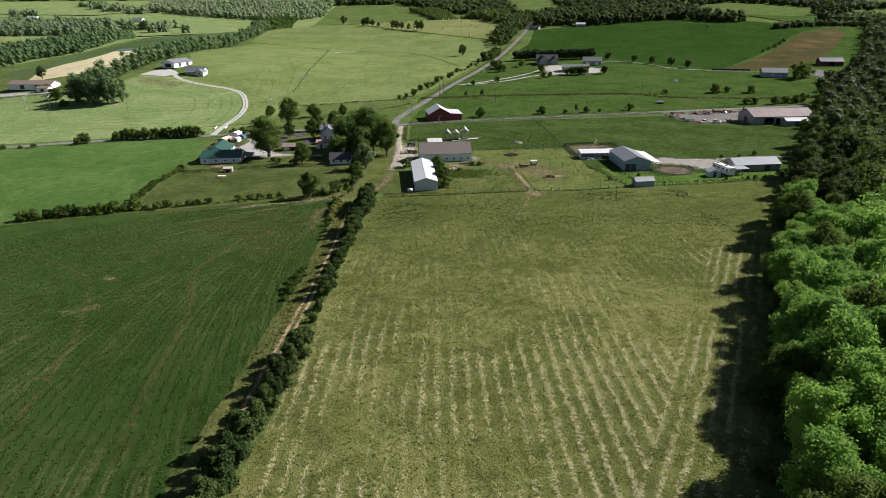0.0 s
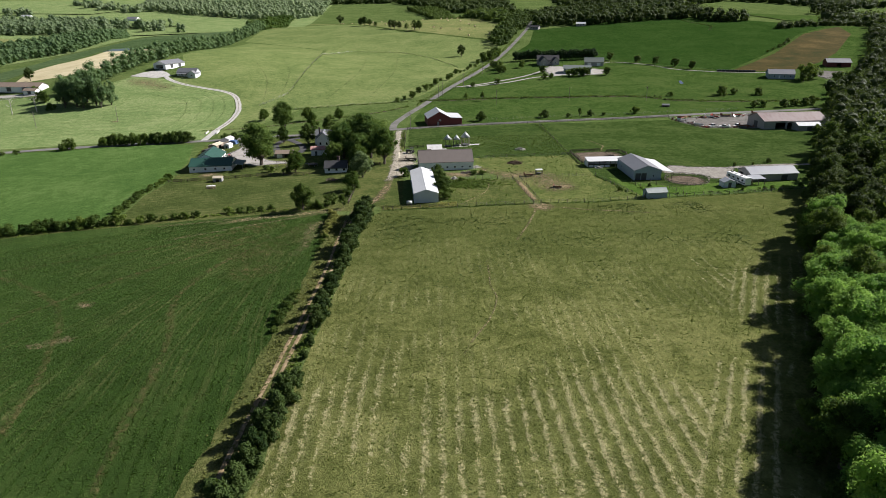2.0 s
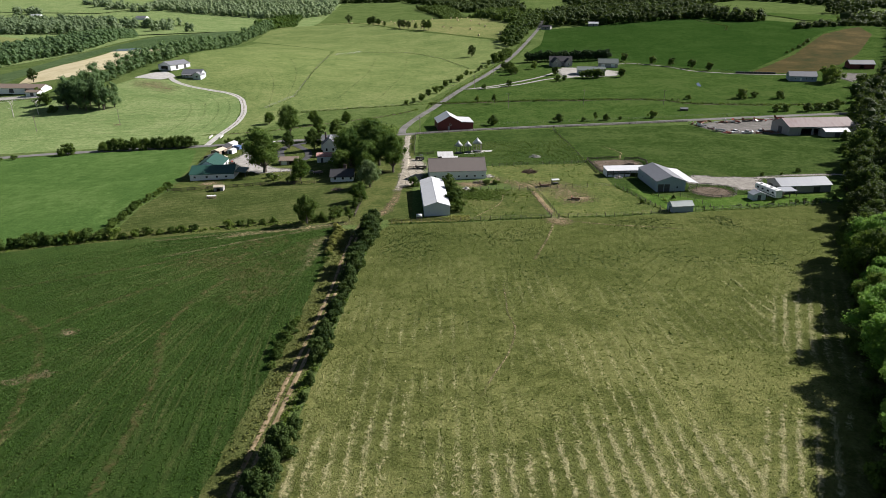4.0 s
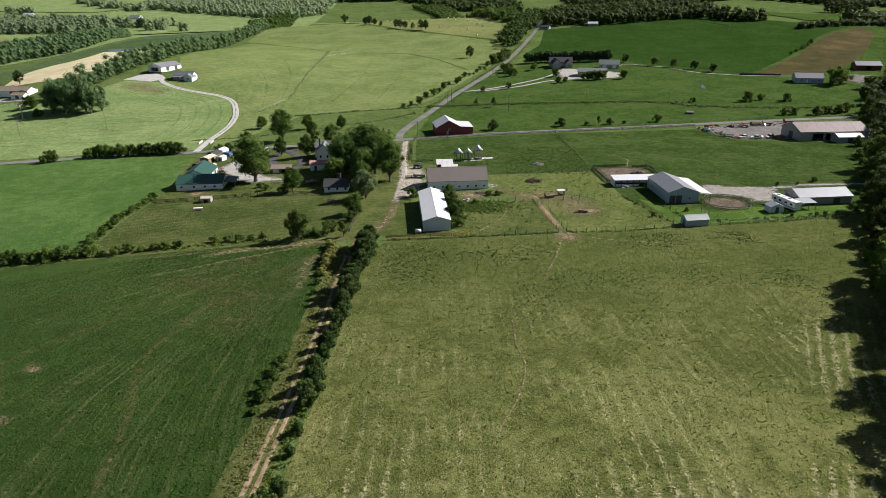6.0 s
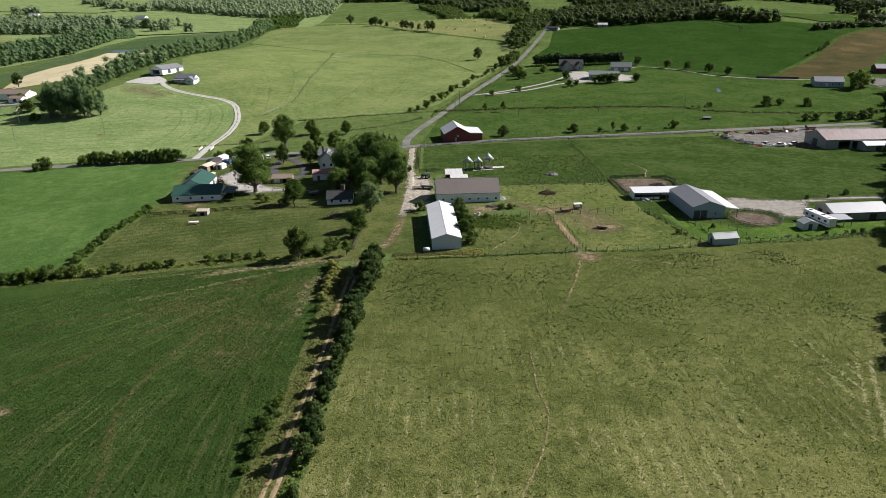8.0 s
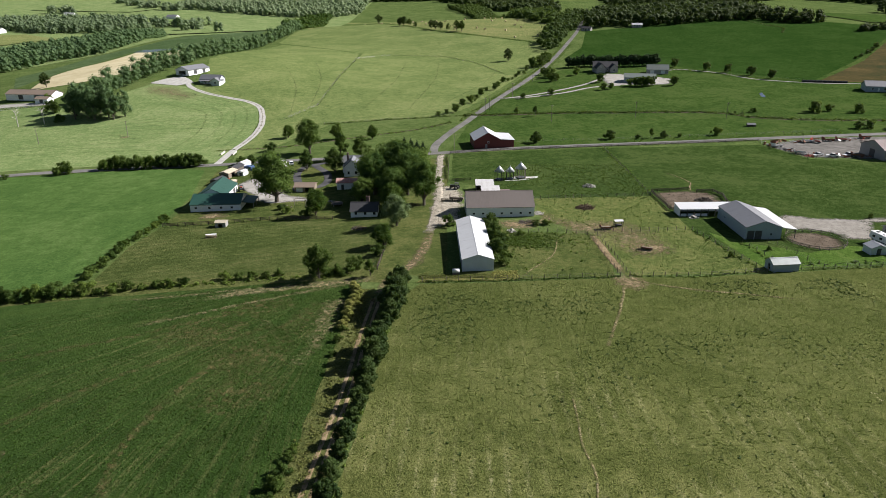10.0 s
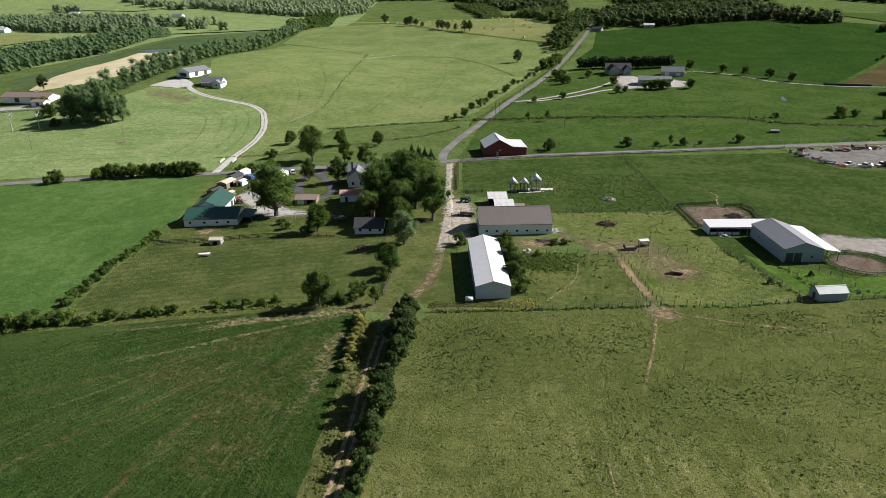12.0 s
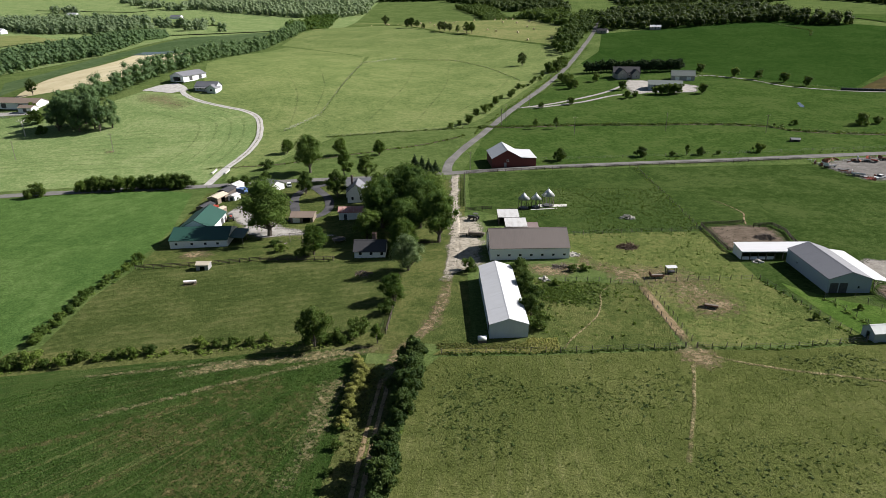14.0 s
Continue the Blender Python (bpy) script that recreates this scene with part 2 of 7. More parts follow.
M["litter"] = soil_mat("dry_litter", (0.12, 0.11, 0.05), (0.22, 0.19, 0.1), (0.34, 0.29, 0.17), 0.5, 0.95, 0.8)
M["gravel"] = soil_mat("pale_gravel", (0.255, 0.243, 0.218), (0.325, 0.312, 0.284), (0.4, 0.385, 0.355), 0.4, 0.95, 0.35)
M["gravel_dull"] = soil_mat("dull_gravel", (0.19, 0.178, 0.155), (0.245, 0.23, 0.203), (0.305, 0.29, 0.26), 0.4, 0.95, 0.5)
M["yard"] = soil_mat("dusty_yard", (0.22, 0.195, 0.15), (0.32, 0.292, 0.236), (0.42, 0.39, 0.325), 0.4, 0.95, 0.7)
M["white_gravel"] = soil_mat("white_crushed_stone", (0.29, 0.284, 0.265), (0.39, 0.383, 0.36), (0.5, 0.492, 0.468), 0.5)
M["asphalt"] = soil_mat("worn_asphalt", (0.115, 0.113, 0.106), (0.152, 0.149, 0.14), (0.205, 0.2, 0.188), 0.12)
M["tar"] = soil_mat("dark_blacktop", (0.05, 0.05, 0.052), (0.075, 0.075, 0.078), (0.11, 0.11, 0.11), 0.2)
M["concrete"] = soil_mat("weathered_concrete", (0.36, 0.35, 0.33), (0.47, 0.46, 0.43), (0.58, 0.57, 0.54), 0.6)
M["leaf"] = leaf_mat("broad_leaves", (0.036, 0.076, 0.014), (0.135, 0.19, 0.038), 0.45)
M["leaf_dark"] = leaf_mat("dark_leaves", (0.021, 0.047, 0.01), (0.098, 0.145, 0.03), 0.35)
M["leaf_oak"] = leaf_mat("oak_leaves", (0.034, 0.076, 0.017), (0.15, 0.215, 0.05), 0.44)
M["leaf_bright"] = leaf_mat("sunlit_leaves", (0.075, 0.19, 0.036), (0.27, 0.42, 0.085), 0.5, (0.3, 0.48, 0.09))
M["leaf_pale"] = leaf_mat("pale_willow_leaves", (0.11, 0.16, 0.075), (0.25, 0.32, 0.15), 0.4)
M["leaf_yellow"] = leaf_mat("yellowing_weeds", (0.06, 0.066, 0.02), (0.17, 0.155, 0.05))
# distance haze put into the leaf colour: paler and bluer than real foliage
M["leaf_haze"] = leaf_mat("hazed_far_leaves", (0.13, 0.19, 0.11), (0.28, 0.35, 0.2), 0.5)
M["leaf_straw"] = leaf_mat("straw_grass", (0.15, 0.165, 0.04), (0.33, 0.32, 0.1), 0.4)
M["dry_grass"] = grass_mat("tall_dry_grass", (0.07, 0.08, 0.022), (0.11, 0.115, 0.036), (0.165, 0.155, 0.056), 0.3, speckle=0.3)
M["needle"] = leaf_mat("conifer_needles", (0.012, 0.03, 0.012), (0.035, 0.065, 0.024), 0.12)
M["bark"] = wood_mat("tree_bark", (0.05, 0.04, 0.032), (0.13, 0.11, 0.09))
M["post"] = wood_mat("weathered_posts", (0.1, 0.085, 0.07), (0.24, 0.21, 0.18))
M["board"] = wood_mat("dark_fence_boards", (0.035, 0.028, 0.022), (0.1, 0.08, 0.062))
M["roof_white"] = metal_sheet("white_steel_roof", (0.55, 0.56, 0.57), (0.42, 0.42, 0.41), 0.45, 0.45, 0.0, 0.5, 1)
M["roof_galv"] = metal_sheet("galvanised_roof", (0.55, 0.57, 0.58), (0.38, 0.34, 0.3), 0.3, 0.4, 0.25, 0.5, 1)
M["roof_worn"] = metal_sheet("weathered_sheet_roof", (0.5, 0.5, 0.49), (0.27, 0.25, 0.23), 0.8, 0.6, 0.0, 0.95, 0)
M["roof_cream"] = metal_sheet("cream_roof", (0.5, 0.44, 0.34), (0.37, 0.32, 0.24), 0.4, 0.6, 0.0, 0.5, 1)
M["brush"] = wood_mat("cut_brush", (0.06, 0.042, 0.028), (0.19, 0.13, 0.085))
M["roof_brown"] = metal_sheet("brown_grey_roof", (0.15, 0.128, 0.115), (0.115, 0.1, 0.09), 0.45, 0.6, 0.0, 0.5, 1)
M["roof_slate"] = metal_sheet("slate_grey_roof", (0.17, 0.175, 0.19), (0.13, 0.133, 0.14), 0.45, 0.5, 0.0, 0.5, 1)
M["roof_green"] = metal_sheet("green_steel_roof", (0.023, 0.072, 0.054), (0.019, 0.054, 0.042), 0.45, 0.5, 0.0, 0.4, 1)
M["roof_rust"] = metal_sheet("rusted_roof", (0.2, 0.155, 0.148), (0.13, 0.07, 0.06), 0.3, 0.65, 0.0, 0.8, 1)
M["roof_dull"] = metal_sheet("dull_grey_roof", (0.29, 0.308, 0.33), (0.225, 0.237, 0.25), 0.45, 0.45, 0.0, 0.5, 1)
M["roof_red"] = metal_sheet("faded_red_roof", (0.34, 0.15, 0.12), (0.55, 0.48, 0.45), 0.3, 0.65, 0.0, 0.8, 1)
M["roof_dark"] = metal_sheet("dark_shingles", (0.045, 0.046, 0.05), (0.03, 0.03, 0.032), 0.25, 0.85, 0.0, 0.5, 1)
M["roof_tan"] = metal_sheet("tan_shingles", (0.2, 0.155, 0.12), (0.14, 0.11, 0.09), 0.25, 0.85, 0.0, 0.5, 1)
M["wall_white"] = metal_sheet("white_siding", (0.78, 0.79, 0.8), (0.6, 0.6, 0.58), 0.3, 0.5, 0.0, 0.4, 0)
M["wall_grey"] = metal_sheet("pale_grey_siding", (0.56, 0.6, 0.63), (0.42, 0.45, 0.46), 0.3, 0.5, 0.0, 0.4, 0)
M["wall_blue"] = metal_sheet("blue_grey_siding", (0.3, 0.36, 0.41), (0.24, 0.28, 0.31), 0.3, 0.5, 0.0, 0.4, 0)
M["wall_red"] = metal_sheet("barn_red_boards", (0.15, 0.035, 0.03), (0.1, 0.03, 0.028), 0.25, 0.75, 0.0, 0.5, 0)
M["wall_tan"] = metal_sheet("tan_boards", (0.22, 0.18, 0.135), (0.15, 0.125, 0.095), 0.25, 0.75, 0.0, 0.5, 0)
M["trim"] = plain_mat("white_trim", (0.76, 0.76, 0.75), 0.08, 0.5)
M["door_dark"] = plain_mat("dark_door", (0.06, 0.062, 0.066), 0.2, 0.6)
M["steel"] = plain_mat("dull_steel", (0.42, 0.43, 0.44), 0.15, 0.4, 0.7)
M["rust"] = plain_mat("rusty_iron", (0.2, 0.085, 0.05), 0.4, 0.85)
M["red_paint"] = plain_mat("faded_red_paint", (0.36, 0.06, 0.04), 0.3, 0.6)
M["blue_paint"] = plain_mat("blue_tarp", (0.07, 0.12, 0.24), 0.25, 0.5)
M["white_paint"] = plain_mat("white_vehicle_paint", (0.74, 0.74, 0.73), 0.08, 0.3)
M["black_paint"] = plain_mat("black_vehicle_paint", (0.025, 0.026, 0.028), 0.2, 0.3)
M["rubber"] = plain_mat("tyre_rubber", (0.022, 0.022, 0.022), 0.2, 0.85)
M["brick"] = plain_mat("chimney_brick", (0.16, 0.11, 0.095), 0.3, 0.85)
M["stone"] = plain_mat("pale_rubble", (0.42, 0.4, 0.36), 0.35, 0.9)
M["wire"] = plain_mat("fence_wire", (0.2, 0.2, 0.2), 0.1, 0.5, 0.6)
M["bale"] = plain_mat("hay_bale", (0.5, 0.42, 0.24), 0.3, 0.95)
M["worn"] = soil_mat("worn_ground", (0.13, 0.1, 0.055), (0.21, 0.165, 0.097), (0.31, 0.25, 0.16), 0.35, 0.95, 0.9)
M["soy_mark"] = soil_mat("thin_crop_row", (0.06, 0.06, 0.022), (0.11, 0.1, 0.04), (0.17, 0.15, 0.07), 0.4, 0.95, 1.0)
M["rough_yard"] = soil_mat("oily_gravel_yard", (0.1, 0.095, 0.088), (0.15, 0.142, 0.13), (0.21, 0.2, 0.185), 0.3, 0.95, 0.5)
M["striped"] = grass_mat("short_grazed_turf", (0.04, 0.06, 0.017), (0.067, 0.087, 0.026), (0.108, 0.119, 0.044), 0.08, (76.0, 3.2, 0.3), grain=2.2, speckle=0.25)
M["leaf_crop"] = leaf_mat("crop_leaves", (0.034, 0.072, 0.012), (0.068, 0.122, 0.024), 0.35, (0.1, 0.17, 0.025))
M["leaf_turf"] = leaf_mat("pasture_tussocks", (0.04, 0.058, 0.014), (0.115, 0.135, 0.04), 0.4)
M["leaf_verge"] = leaf_mat("verge_grass", (0.06, 0.078, 0.022), (0.18, 0.185, 0.06), 0.45)
M["wall_dull"] = metal_sheet("dull_siding", (0.3, 0.295, 0.29), (0.22, 0.21, 0.205), 0.3, 0.5, 0.0, 0.4, 0)
M["roof_sage"] = metal_sheet("grey_green_roof", (0.13, 0.155, 0.14), (0.09, 0.105, 0.1), 0.45, 0.6, 0.0, 0.5, 1)
M["mow_mark"] = soil_mat("mowing_line", (0.09, 0.13, 0.045), (0.13, 0.165, 0.06), (0.2, 0.22, 0.1), 0.4, 0.95, 1.0)
# hilltop green lifted towards blue, so the colour holds some of the haze
M["leaf_west"] = leaf_mat("hazed_hilltop_leaves", (0.055, 0.105, 0.05), (0.16, 0.24, 0.11), 0.45)
M["yard_green"] = grass_mat("bright_yard_grass", (0.044, 0.09, 0.016), (0.068, 0.12, 0.024), (0.105, 0.15, 0.04), 0.06, grain=2.0, speckle=0.35)
M["roof_hut"] = metal_sheet("grey_green_hut_roof", (0.25, 0.29, 0.28), (0.18, 0.2, 0.19), 0.3, 0.5, 0.0, 0.5, 1)
M["leaf_hedge"] = leaf_mat("hedge_leaves", (0.018, 0.04, 0.011), (0.062, 0.095, 0.026), 0.28)
M["wall_brown"] = metal_sheet("dark_weathered_boards", (0.11, 0.092, 0.078), (0.07, 0.06, 0.052), 0.25, 0.8, 0.0, 0.5, 0)
n = Nodes("window_glass")
g = n.add("ShaderNodeBsdfPrincipled", Base_Color=(0.02, 0.025, 0.03, 1), Roughness=0.06)
n.nt.links.new(g.outputs[0], n.out.inputs["Surface"])
M["glass"] = n.mat
n = Nodes("still_water")
n.finish((0.05, 0.07, 0.075), 0.08, n.bump(n.noise(n.pos(), 1.2, 3), 0.15, 0.05), 0.0, 0.6)
M["water"] = n.mat


# ---- ground ----
def ease(a, b, v):
    v = np.clip((np.asarray(v, float) - a) / (b - a), 0, 1)
    return v * v * (3 - 2 * v)


def rise(x, y, cx, cy, sx, sy, top):
    return top * np.exp(-0.5 * (((x - cx) / sx) ** 2 + ((y - cy) / sy) ** 2))


def land(x, y):
    """The height of the land: a gentle fall to the west and to the creek, three hills, and the far ridge."""
    x, y = np.asarray(x, float), np.asarray(y, float)
    z = 2.4 * (1 - ease(70, 175, y)) - 9 * (1 - np.exp(-np.clip(12 * np.log1p(np.exp(np.clip(-x / 12, -40, 80))), 0, 900) * 0.0042))
    z = z - 3.6 * np.exp(-0.5 * ((y - 365) / 65) ** 2)
    z = z + rise(x, y, -235, 575, 100, 110, 20) + rise(x, y, -110, 1000, 330, 200, 30) + rise(x, y, 430, 920, 230, 260, 34)
    return z + 100 * ease(1350, 3000, y)


def gz(x, y):
    return float(land(x, y))


def mesh_of(name, verts, faces, mat, smooth=False, cover=None):
    me = bpy.data.meshes.new(name)
    me.from_pydata(np.asarray(verts, float).tolist(), [], [tuple(map(int, f)) for f in faces])
    me.materials.append(mat)
    if smooth:
        me.polygons.foreach_set("use_smooth", [True] * len(me.polygons))
    if cover is not None:
        me.attributes.new("cover", "FLOAT", "POINT").data.foreach_set("value", np.asarray(cover, np.float32))
    me.update()
    return me


def rim_distance(xy, edge):
    """How far each point of xy lies from the closed line edge."""
    a = np.asarray(edge, float)
    b = np.roll(a, -1, 0)
    best = np.full(len(xy), 1e9)
    for p, q in zip(a, b):
        s = q - p
        t = np.clip(((xy - p) @ s) / (s @ s + 1e-9), 0, 1)[:, None]
        best = np.minimum(best, np.linalg.norm(xy - p - t * s, axis=1))
    return best


def ground_sheet():
    def steps(lo, near_lo, near_hi, hi, fine, n):
        out = -np.geomspace(1, near_lo - lo + 1, n)[::-1] + 1 + near_lo
        return np.unique(np.r_[out, np.arange(near_lo, near_hi, fine), near_hi - 1 + np.geomspace(1, hi - near_hi + 1, n)])
    xs, ys = steps(-4600, -450, 450, 4600, 9, 34), steps(-900, -150, 1050, 4950, 9, 42)
    gx, gy = np.meshgrid(xs, ys)
    verts = np.stack([gx, gy, land(gx, gy)], -1).reshape(-1, 3)
    nx = len(xs)
    faces = [(j * nx + i, j * nx + i + 1, (j + 1) * nx + i + 1, (j + 1) * nx + i) for j in range(len(ys) - 1) for i in range(nx - 1)]
    tagged(new("ground", mesh_of("ground", verts, faces, M["meadow"], True)), "rolling green meadow land up to the far ridge", "ground", kind="structure")


def inside(px, py, poly):
    c = np.zeros(np.shape(px), bool)
    for (x0, y0), (x1, y1) in zip(poly, poly[1:] + poly[:1]):
        c ^= ((y0 > py) != (y1 > py)) & (px < (x1 - x0) * (py - y0) / (y1 - y0 + 1e-12) + x0)
    return c


def field(name, label, category, poly, mat, lift=0.06, cell=8.0, wobble=0.6, kind="structure", rim=1.6, full=1.0):
    """A piece of ground with its own cover, laid on the land, with an uneven edge."""
    from mathutils.geometry import delaunay_2d_cdt
    edge = []
    for (x0, y0), (x1, y1) in zip(poly, poly[1:] + poly[:1]):
        k = max(1, int(math.hypot(x1 - x0, y1 - y0) / (cell * 0.5)))
        for i in range(k):
            x, y = x0 + (x1 - x0) * i / k, y0 + (y1 - y0) * i / k
            v = noise.noise_vector(Vector((x * 0.21, y * 0.21, 3.1))) * wobble
            edge.append((x + v.x, y + v.y))
    lo, hi = np.min(edge, 0), np.max(edge, 0)
    gx, gy = np.meshgrid(np.arange(lo[0], hi[0], cell) + 0.013, np.arange(lo[1], hi[1], cell) + 0.017)
    ok = inside(gx, gy, edge)
    pts = edge + list(zip(gx[ok].tolist(), gy[ok].tolist()))
    out = delaunay_2d_cdt([Vector(p) for p in pts], [], [list(range(len(edge)))], 1, 1e-4)
    xy = np.array([tuple(v) for v in out[0]])
    verts = np.c_[xy, land(xy[:, 0], xy[:, 1]) + lift]
    cover = np.clip(rim_distance(xy, edge) / rim, 0, 1) * full
    return tagged(new(name, mesh_of(name, verts, out[2], mat, True, cover)), label, category, kind=kind)


def curve_points(pts, step):
    """A smooth line through the points, at even steps."""
    p = np.array([pts[0], *pts, pts[-1]], float)
    out = []
    for i in range(1, len(p) - 2):
        a, b, c, d = p[i - 1 : i + 3]
        k = max(2, int(np.linalg.norm(c - b) / step))
        for t in np.arange(k) / k:
            out.append(0.5 * (2 * b + (c - a) * t + (2 * a - 5 * b + 4 * c - d) * t * t + (3 * b - a - 3 * c + d) * t**3))
    return np.array(out + [p[-1]])


def strip(name, label, category, pts, width, mat, lift=0.12, step=4.0, wobble=0.15, shift=0.0, kind="structure", full=0.9):
    """A road, track or path along a line, with a slight crown and uneven edges."""
    line = curve_points(pts, step)
    way = np.gradient(line, axis=0)
    side = np.stack([way[:, 1], -way[:, 0]], 1) / (np.linalg.norm(way, axis=1, keepdims=True) + 1e-9)
    across = (-0.5, -0.3, 0.0, 0.3, 0.5)
    rows = []
    for i, (p, s) in enumerate(zip(line, side)):
        for a in across:
            w = width * (1 + wobble * noise.noise(Vector((p[0] * 0.3, p[1] * 0.3, a * 9)))) if abs(a) == 0.5 else width
            q = p + s * (a * w + shift)
            rows.append((*q, gz(*q) + lift + (0.05 if abs(a) < 0.4 else 0.0)))
    n = len(across)
    faces = [(i * n + j, i * n + j + 1, (i + 1) * n + j + 1, (i + 1) * n + j) for i in range(len(line) - 1) for j in range(n - 1)]
    last = len(line) - 1
    cover = [(0.1 if abs(a) == 0.5 else full) * min(1.0, 0.3 * min(i, last - i)) for i in range(len(line)) for a in across]
    return tagged(new(name, mesh_of(name, rows, faces, mat, True, cover)), label, category, kind=kind)


ground_sheet()
# fields
field("pasture", "cut pasture with straw-coloured mowing lines", "pasture", [(-27, -90), (10, -90), (44, 30), (75, 78), (112, 140), (140, 186), (128, 190), (91, 184), (55, 178.5), (36, 178), (10, 175.4), (-14, 174.5), (-18.6, 168), (-19.6, 140), (-20.6, 110), (-22.6, 60), (-25, 30)], M["pasture"], 0.06, 7)
field("soybean_field", "dark green soybean field with rows and dry patches", "crop field", [(-29, 178.4), (-50, 176.6), (-70, 173.4), (-92, 169.8), (-120, 163.4), (-138, 158.4), (-190, 150), (-190, -90), (-40, -90), (-33, 30), (-30.3, 66), (-29, 100), (-28.8, 140)], M["soy"], 0.06, 8)
field("soybean_field", "bright green soybean field below the road", "crop field", [(-106, 170), (-125, 165.5), (-190, 155), (-420, 120), (-420, 268), (-225, 285), (-165, 301), (-131, 304), (-118, 300), (-106, 255), (-104, 232), (-106, 205)], M["soy_far"], 0.06, 9)
field("sheep_paddock", "short grazed paddock inside the hedge", "paddock", [(-100, 177), (-72, 180), (-50, 183), (-28, 185), (-27, 200), (-31, 226), (-66, 227), (-101, 222), (-103, 204)], M["striped"], 0.06, 6)
field("farmyard_lawn", "mown grass round the farm buildings", "lawn", [(-101, 223), (-31, 227), (-27, 186), (-21, 181), (-8, 178), (-9, 222), (-12, 316), (-50, 316), (-92, 314), (-112, 300), (-104, 250)], M["lawn"], 0.05, 7)
field("hedge_bank", "rough grass bank under the paddock hedge", "verge", [(-26, 187), (-18, 183), (-17, 175), (-30, 176.4), (-60, 174.6), (-100, 167), (-132, 160), (-132, 166), (-102, 178), (-72, 181), (-50, 184)], M["rough"], 0.045, 5)
field("barn_paddock", "weedy paddock behind the long shed", "paddock", [(-4, 176), (34, 178.5), (35, 209), (9, 211), (4, 222), (-4, 221)], M["lawn"], 0.05, 6)
field("horse_paddock", "green paddock with worn spots by the barns", "paddock", [(37, 179), (74, 182), (72, 190), (64, 212), (62, 249), (20, 246), (20, 222), (34, 211)], M["horse_turf"], 0.05, 6)
field("paddock", "lush green paddock along the road", "paddock", [(-9, 272), (4, 262), (19, 245), (40, 247), (61.5, 250), (86, 247), (130, 229), (168, 230), (206, 297), (146, 309), (138, 340), (60, 334), (-10, 323)], M["paddock"], 0.05, 8)
field("barn_yard_grass", "worn green grass round the horse barns", "paddock", [(63, 212), (71.6, 183), (112, 188), (146, 194), (170, 230), (130, 229.4), (86, 247.4), (62, 249.4)], M["paddock"], 0.045, 6)
field("valley_meadow", "mottled green valley meadow round the creek", "meadow", [(-12, 330), (60, 344), (240, 368), (300, 400), (420, 540), (545, 765), (420, 772), (300, 600), (84, 600), (14, 470), (0, 415)], M["valley"], 0.03, 9)
field("yard_lawn", "bright mown grass by the horse barn", "lawn", [(75, 184), (112, 189), (136, 194), (140, 202), (112, 199), (103, 201), (90, 195), (76, 203), (68, 211), (72, 190)], M["yard_green"], 0.07, 6)
field("slope", "light green mown slope beside the drive", "pasture", [(-119, 316), (-121, 340), (-121.5, 372), (-126, 403), (-136, 436), (-148, 450.5), (-164, 458), (-182, 467), (-198, 478), (-226, 484), (-246, 440), (-300, 434), (-420, 410), (-420, 300), (-225, 300), (-165, 312)], M["hill_b"], 0.06, 9)
field("slope", "light green hillside beyond the drive", "pasture", [(-112, 318), (-117, 340), (-117.5, 372), (-121.5, 402), (-132, 432), (-145, 446), (-162, 453), (-180, 462), (-194, 475), (-192, 500), (-220, 580), (-232, 700), (-215, 790), (-112, 690), (-106, 630), (-100, 500), (-94, 430), (-82, 401)], M["hill_a"], 0.06, 10)
field("hill_pasture", "wide yellow-green hill pasture with worn fence lines", "pasture", [(-84, 400), (-50, 410), (-16, 416), (-2, 440), (12, 478), (40, 560), (62, 620), (82, 720), (28, 780), (-48, 862), (-135, 1020), (-180, 1060), (-238, 960), (-226, 810), (-108, 690), (-101, 500), (-95, 430)], M["hill_a"], 0.06, 11)
field("hayfield", "cut hayfield dotted with round bales", "hayfield", [(86, 735), (30, 786), (-46, 870), (-132, 1030), (-178, 1064), (-232, 982), (-330, 1420), (-300, 1700), (-30, 1760), (66, 1000), (105, 860)], M["hay"], 0.06, 16)
field("hayfield", "vivid green hayfield over the hill", "hayfield", [(110, 700), (130, 800), (200, 815), (260, 850), (330, 860), (380, 812), (462, 748), (400, 692), (314, 584), (241, 506), (215, 535), (165, 585), (90, 606), (84, 640)], M["hill_c"], 0.06, 12)
field("creek_meadow", "damp green meadow north of the road", "meadow", [(-10, 345), (60, 352), (150, 366), (240, 380), (235, 420), (150, 408), (60, 414), (0, 410)], M["valley"], 0.05, 9)
field("compound_lawn", "green lawn and pasture round the far farmstead", "lawn", [(4, 420), (60, 424), (150, 420), (250, 430), (258, 496), (210, 524), (160, 566), (84, 590), (60, 560), (30, 490)], M["valley"], 0.06, 9)
field("fallow_field", "brown fallow field against the tree line", "crop field", [(242, 502), (317, 580), (403, 690), (478, 752), (455, 690), (372, 576), (330, 530), (290, 498)], M["brown"], 0.08, 10)
field("wheat_field", "pale ripe wheat field behind the tree line", "crop field", [(-318, 486), (-284, 500), (-256, 530), (-258, 640), (-300, 770), (-330, 790), (-392, 796), (-378, 660), (-345, 560)], M["straw"], 0.08, 10)
field("crop_field", "dark green crop field in the west valley", "crop field", [(-338, 500), (-350, 565), (-384, 660), (-400, 795), (-335, 800), (-300, 790), (-280, 900), (-330, 1200), (-440, 1300), (-420, 900), (-432, 770), (-405, 600)], M["far_crop"], 0.07, 14)
field("dry_field", "dry yellow field in the west", "pasture", [(-640, 700), (-760, 1150), (-760, 1260), (-960, 1450), (-1300, 1300), (-900, 700)], M["hay"], 1.8, 26)
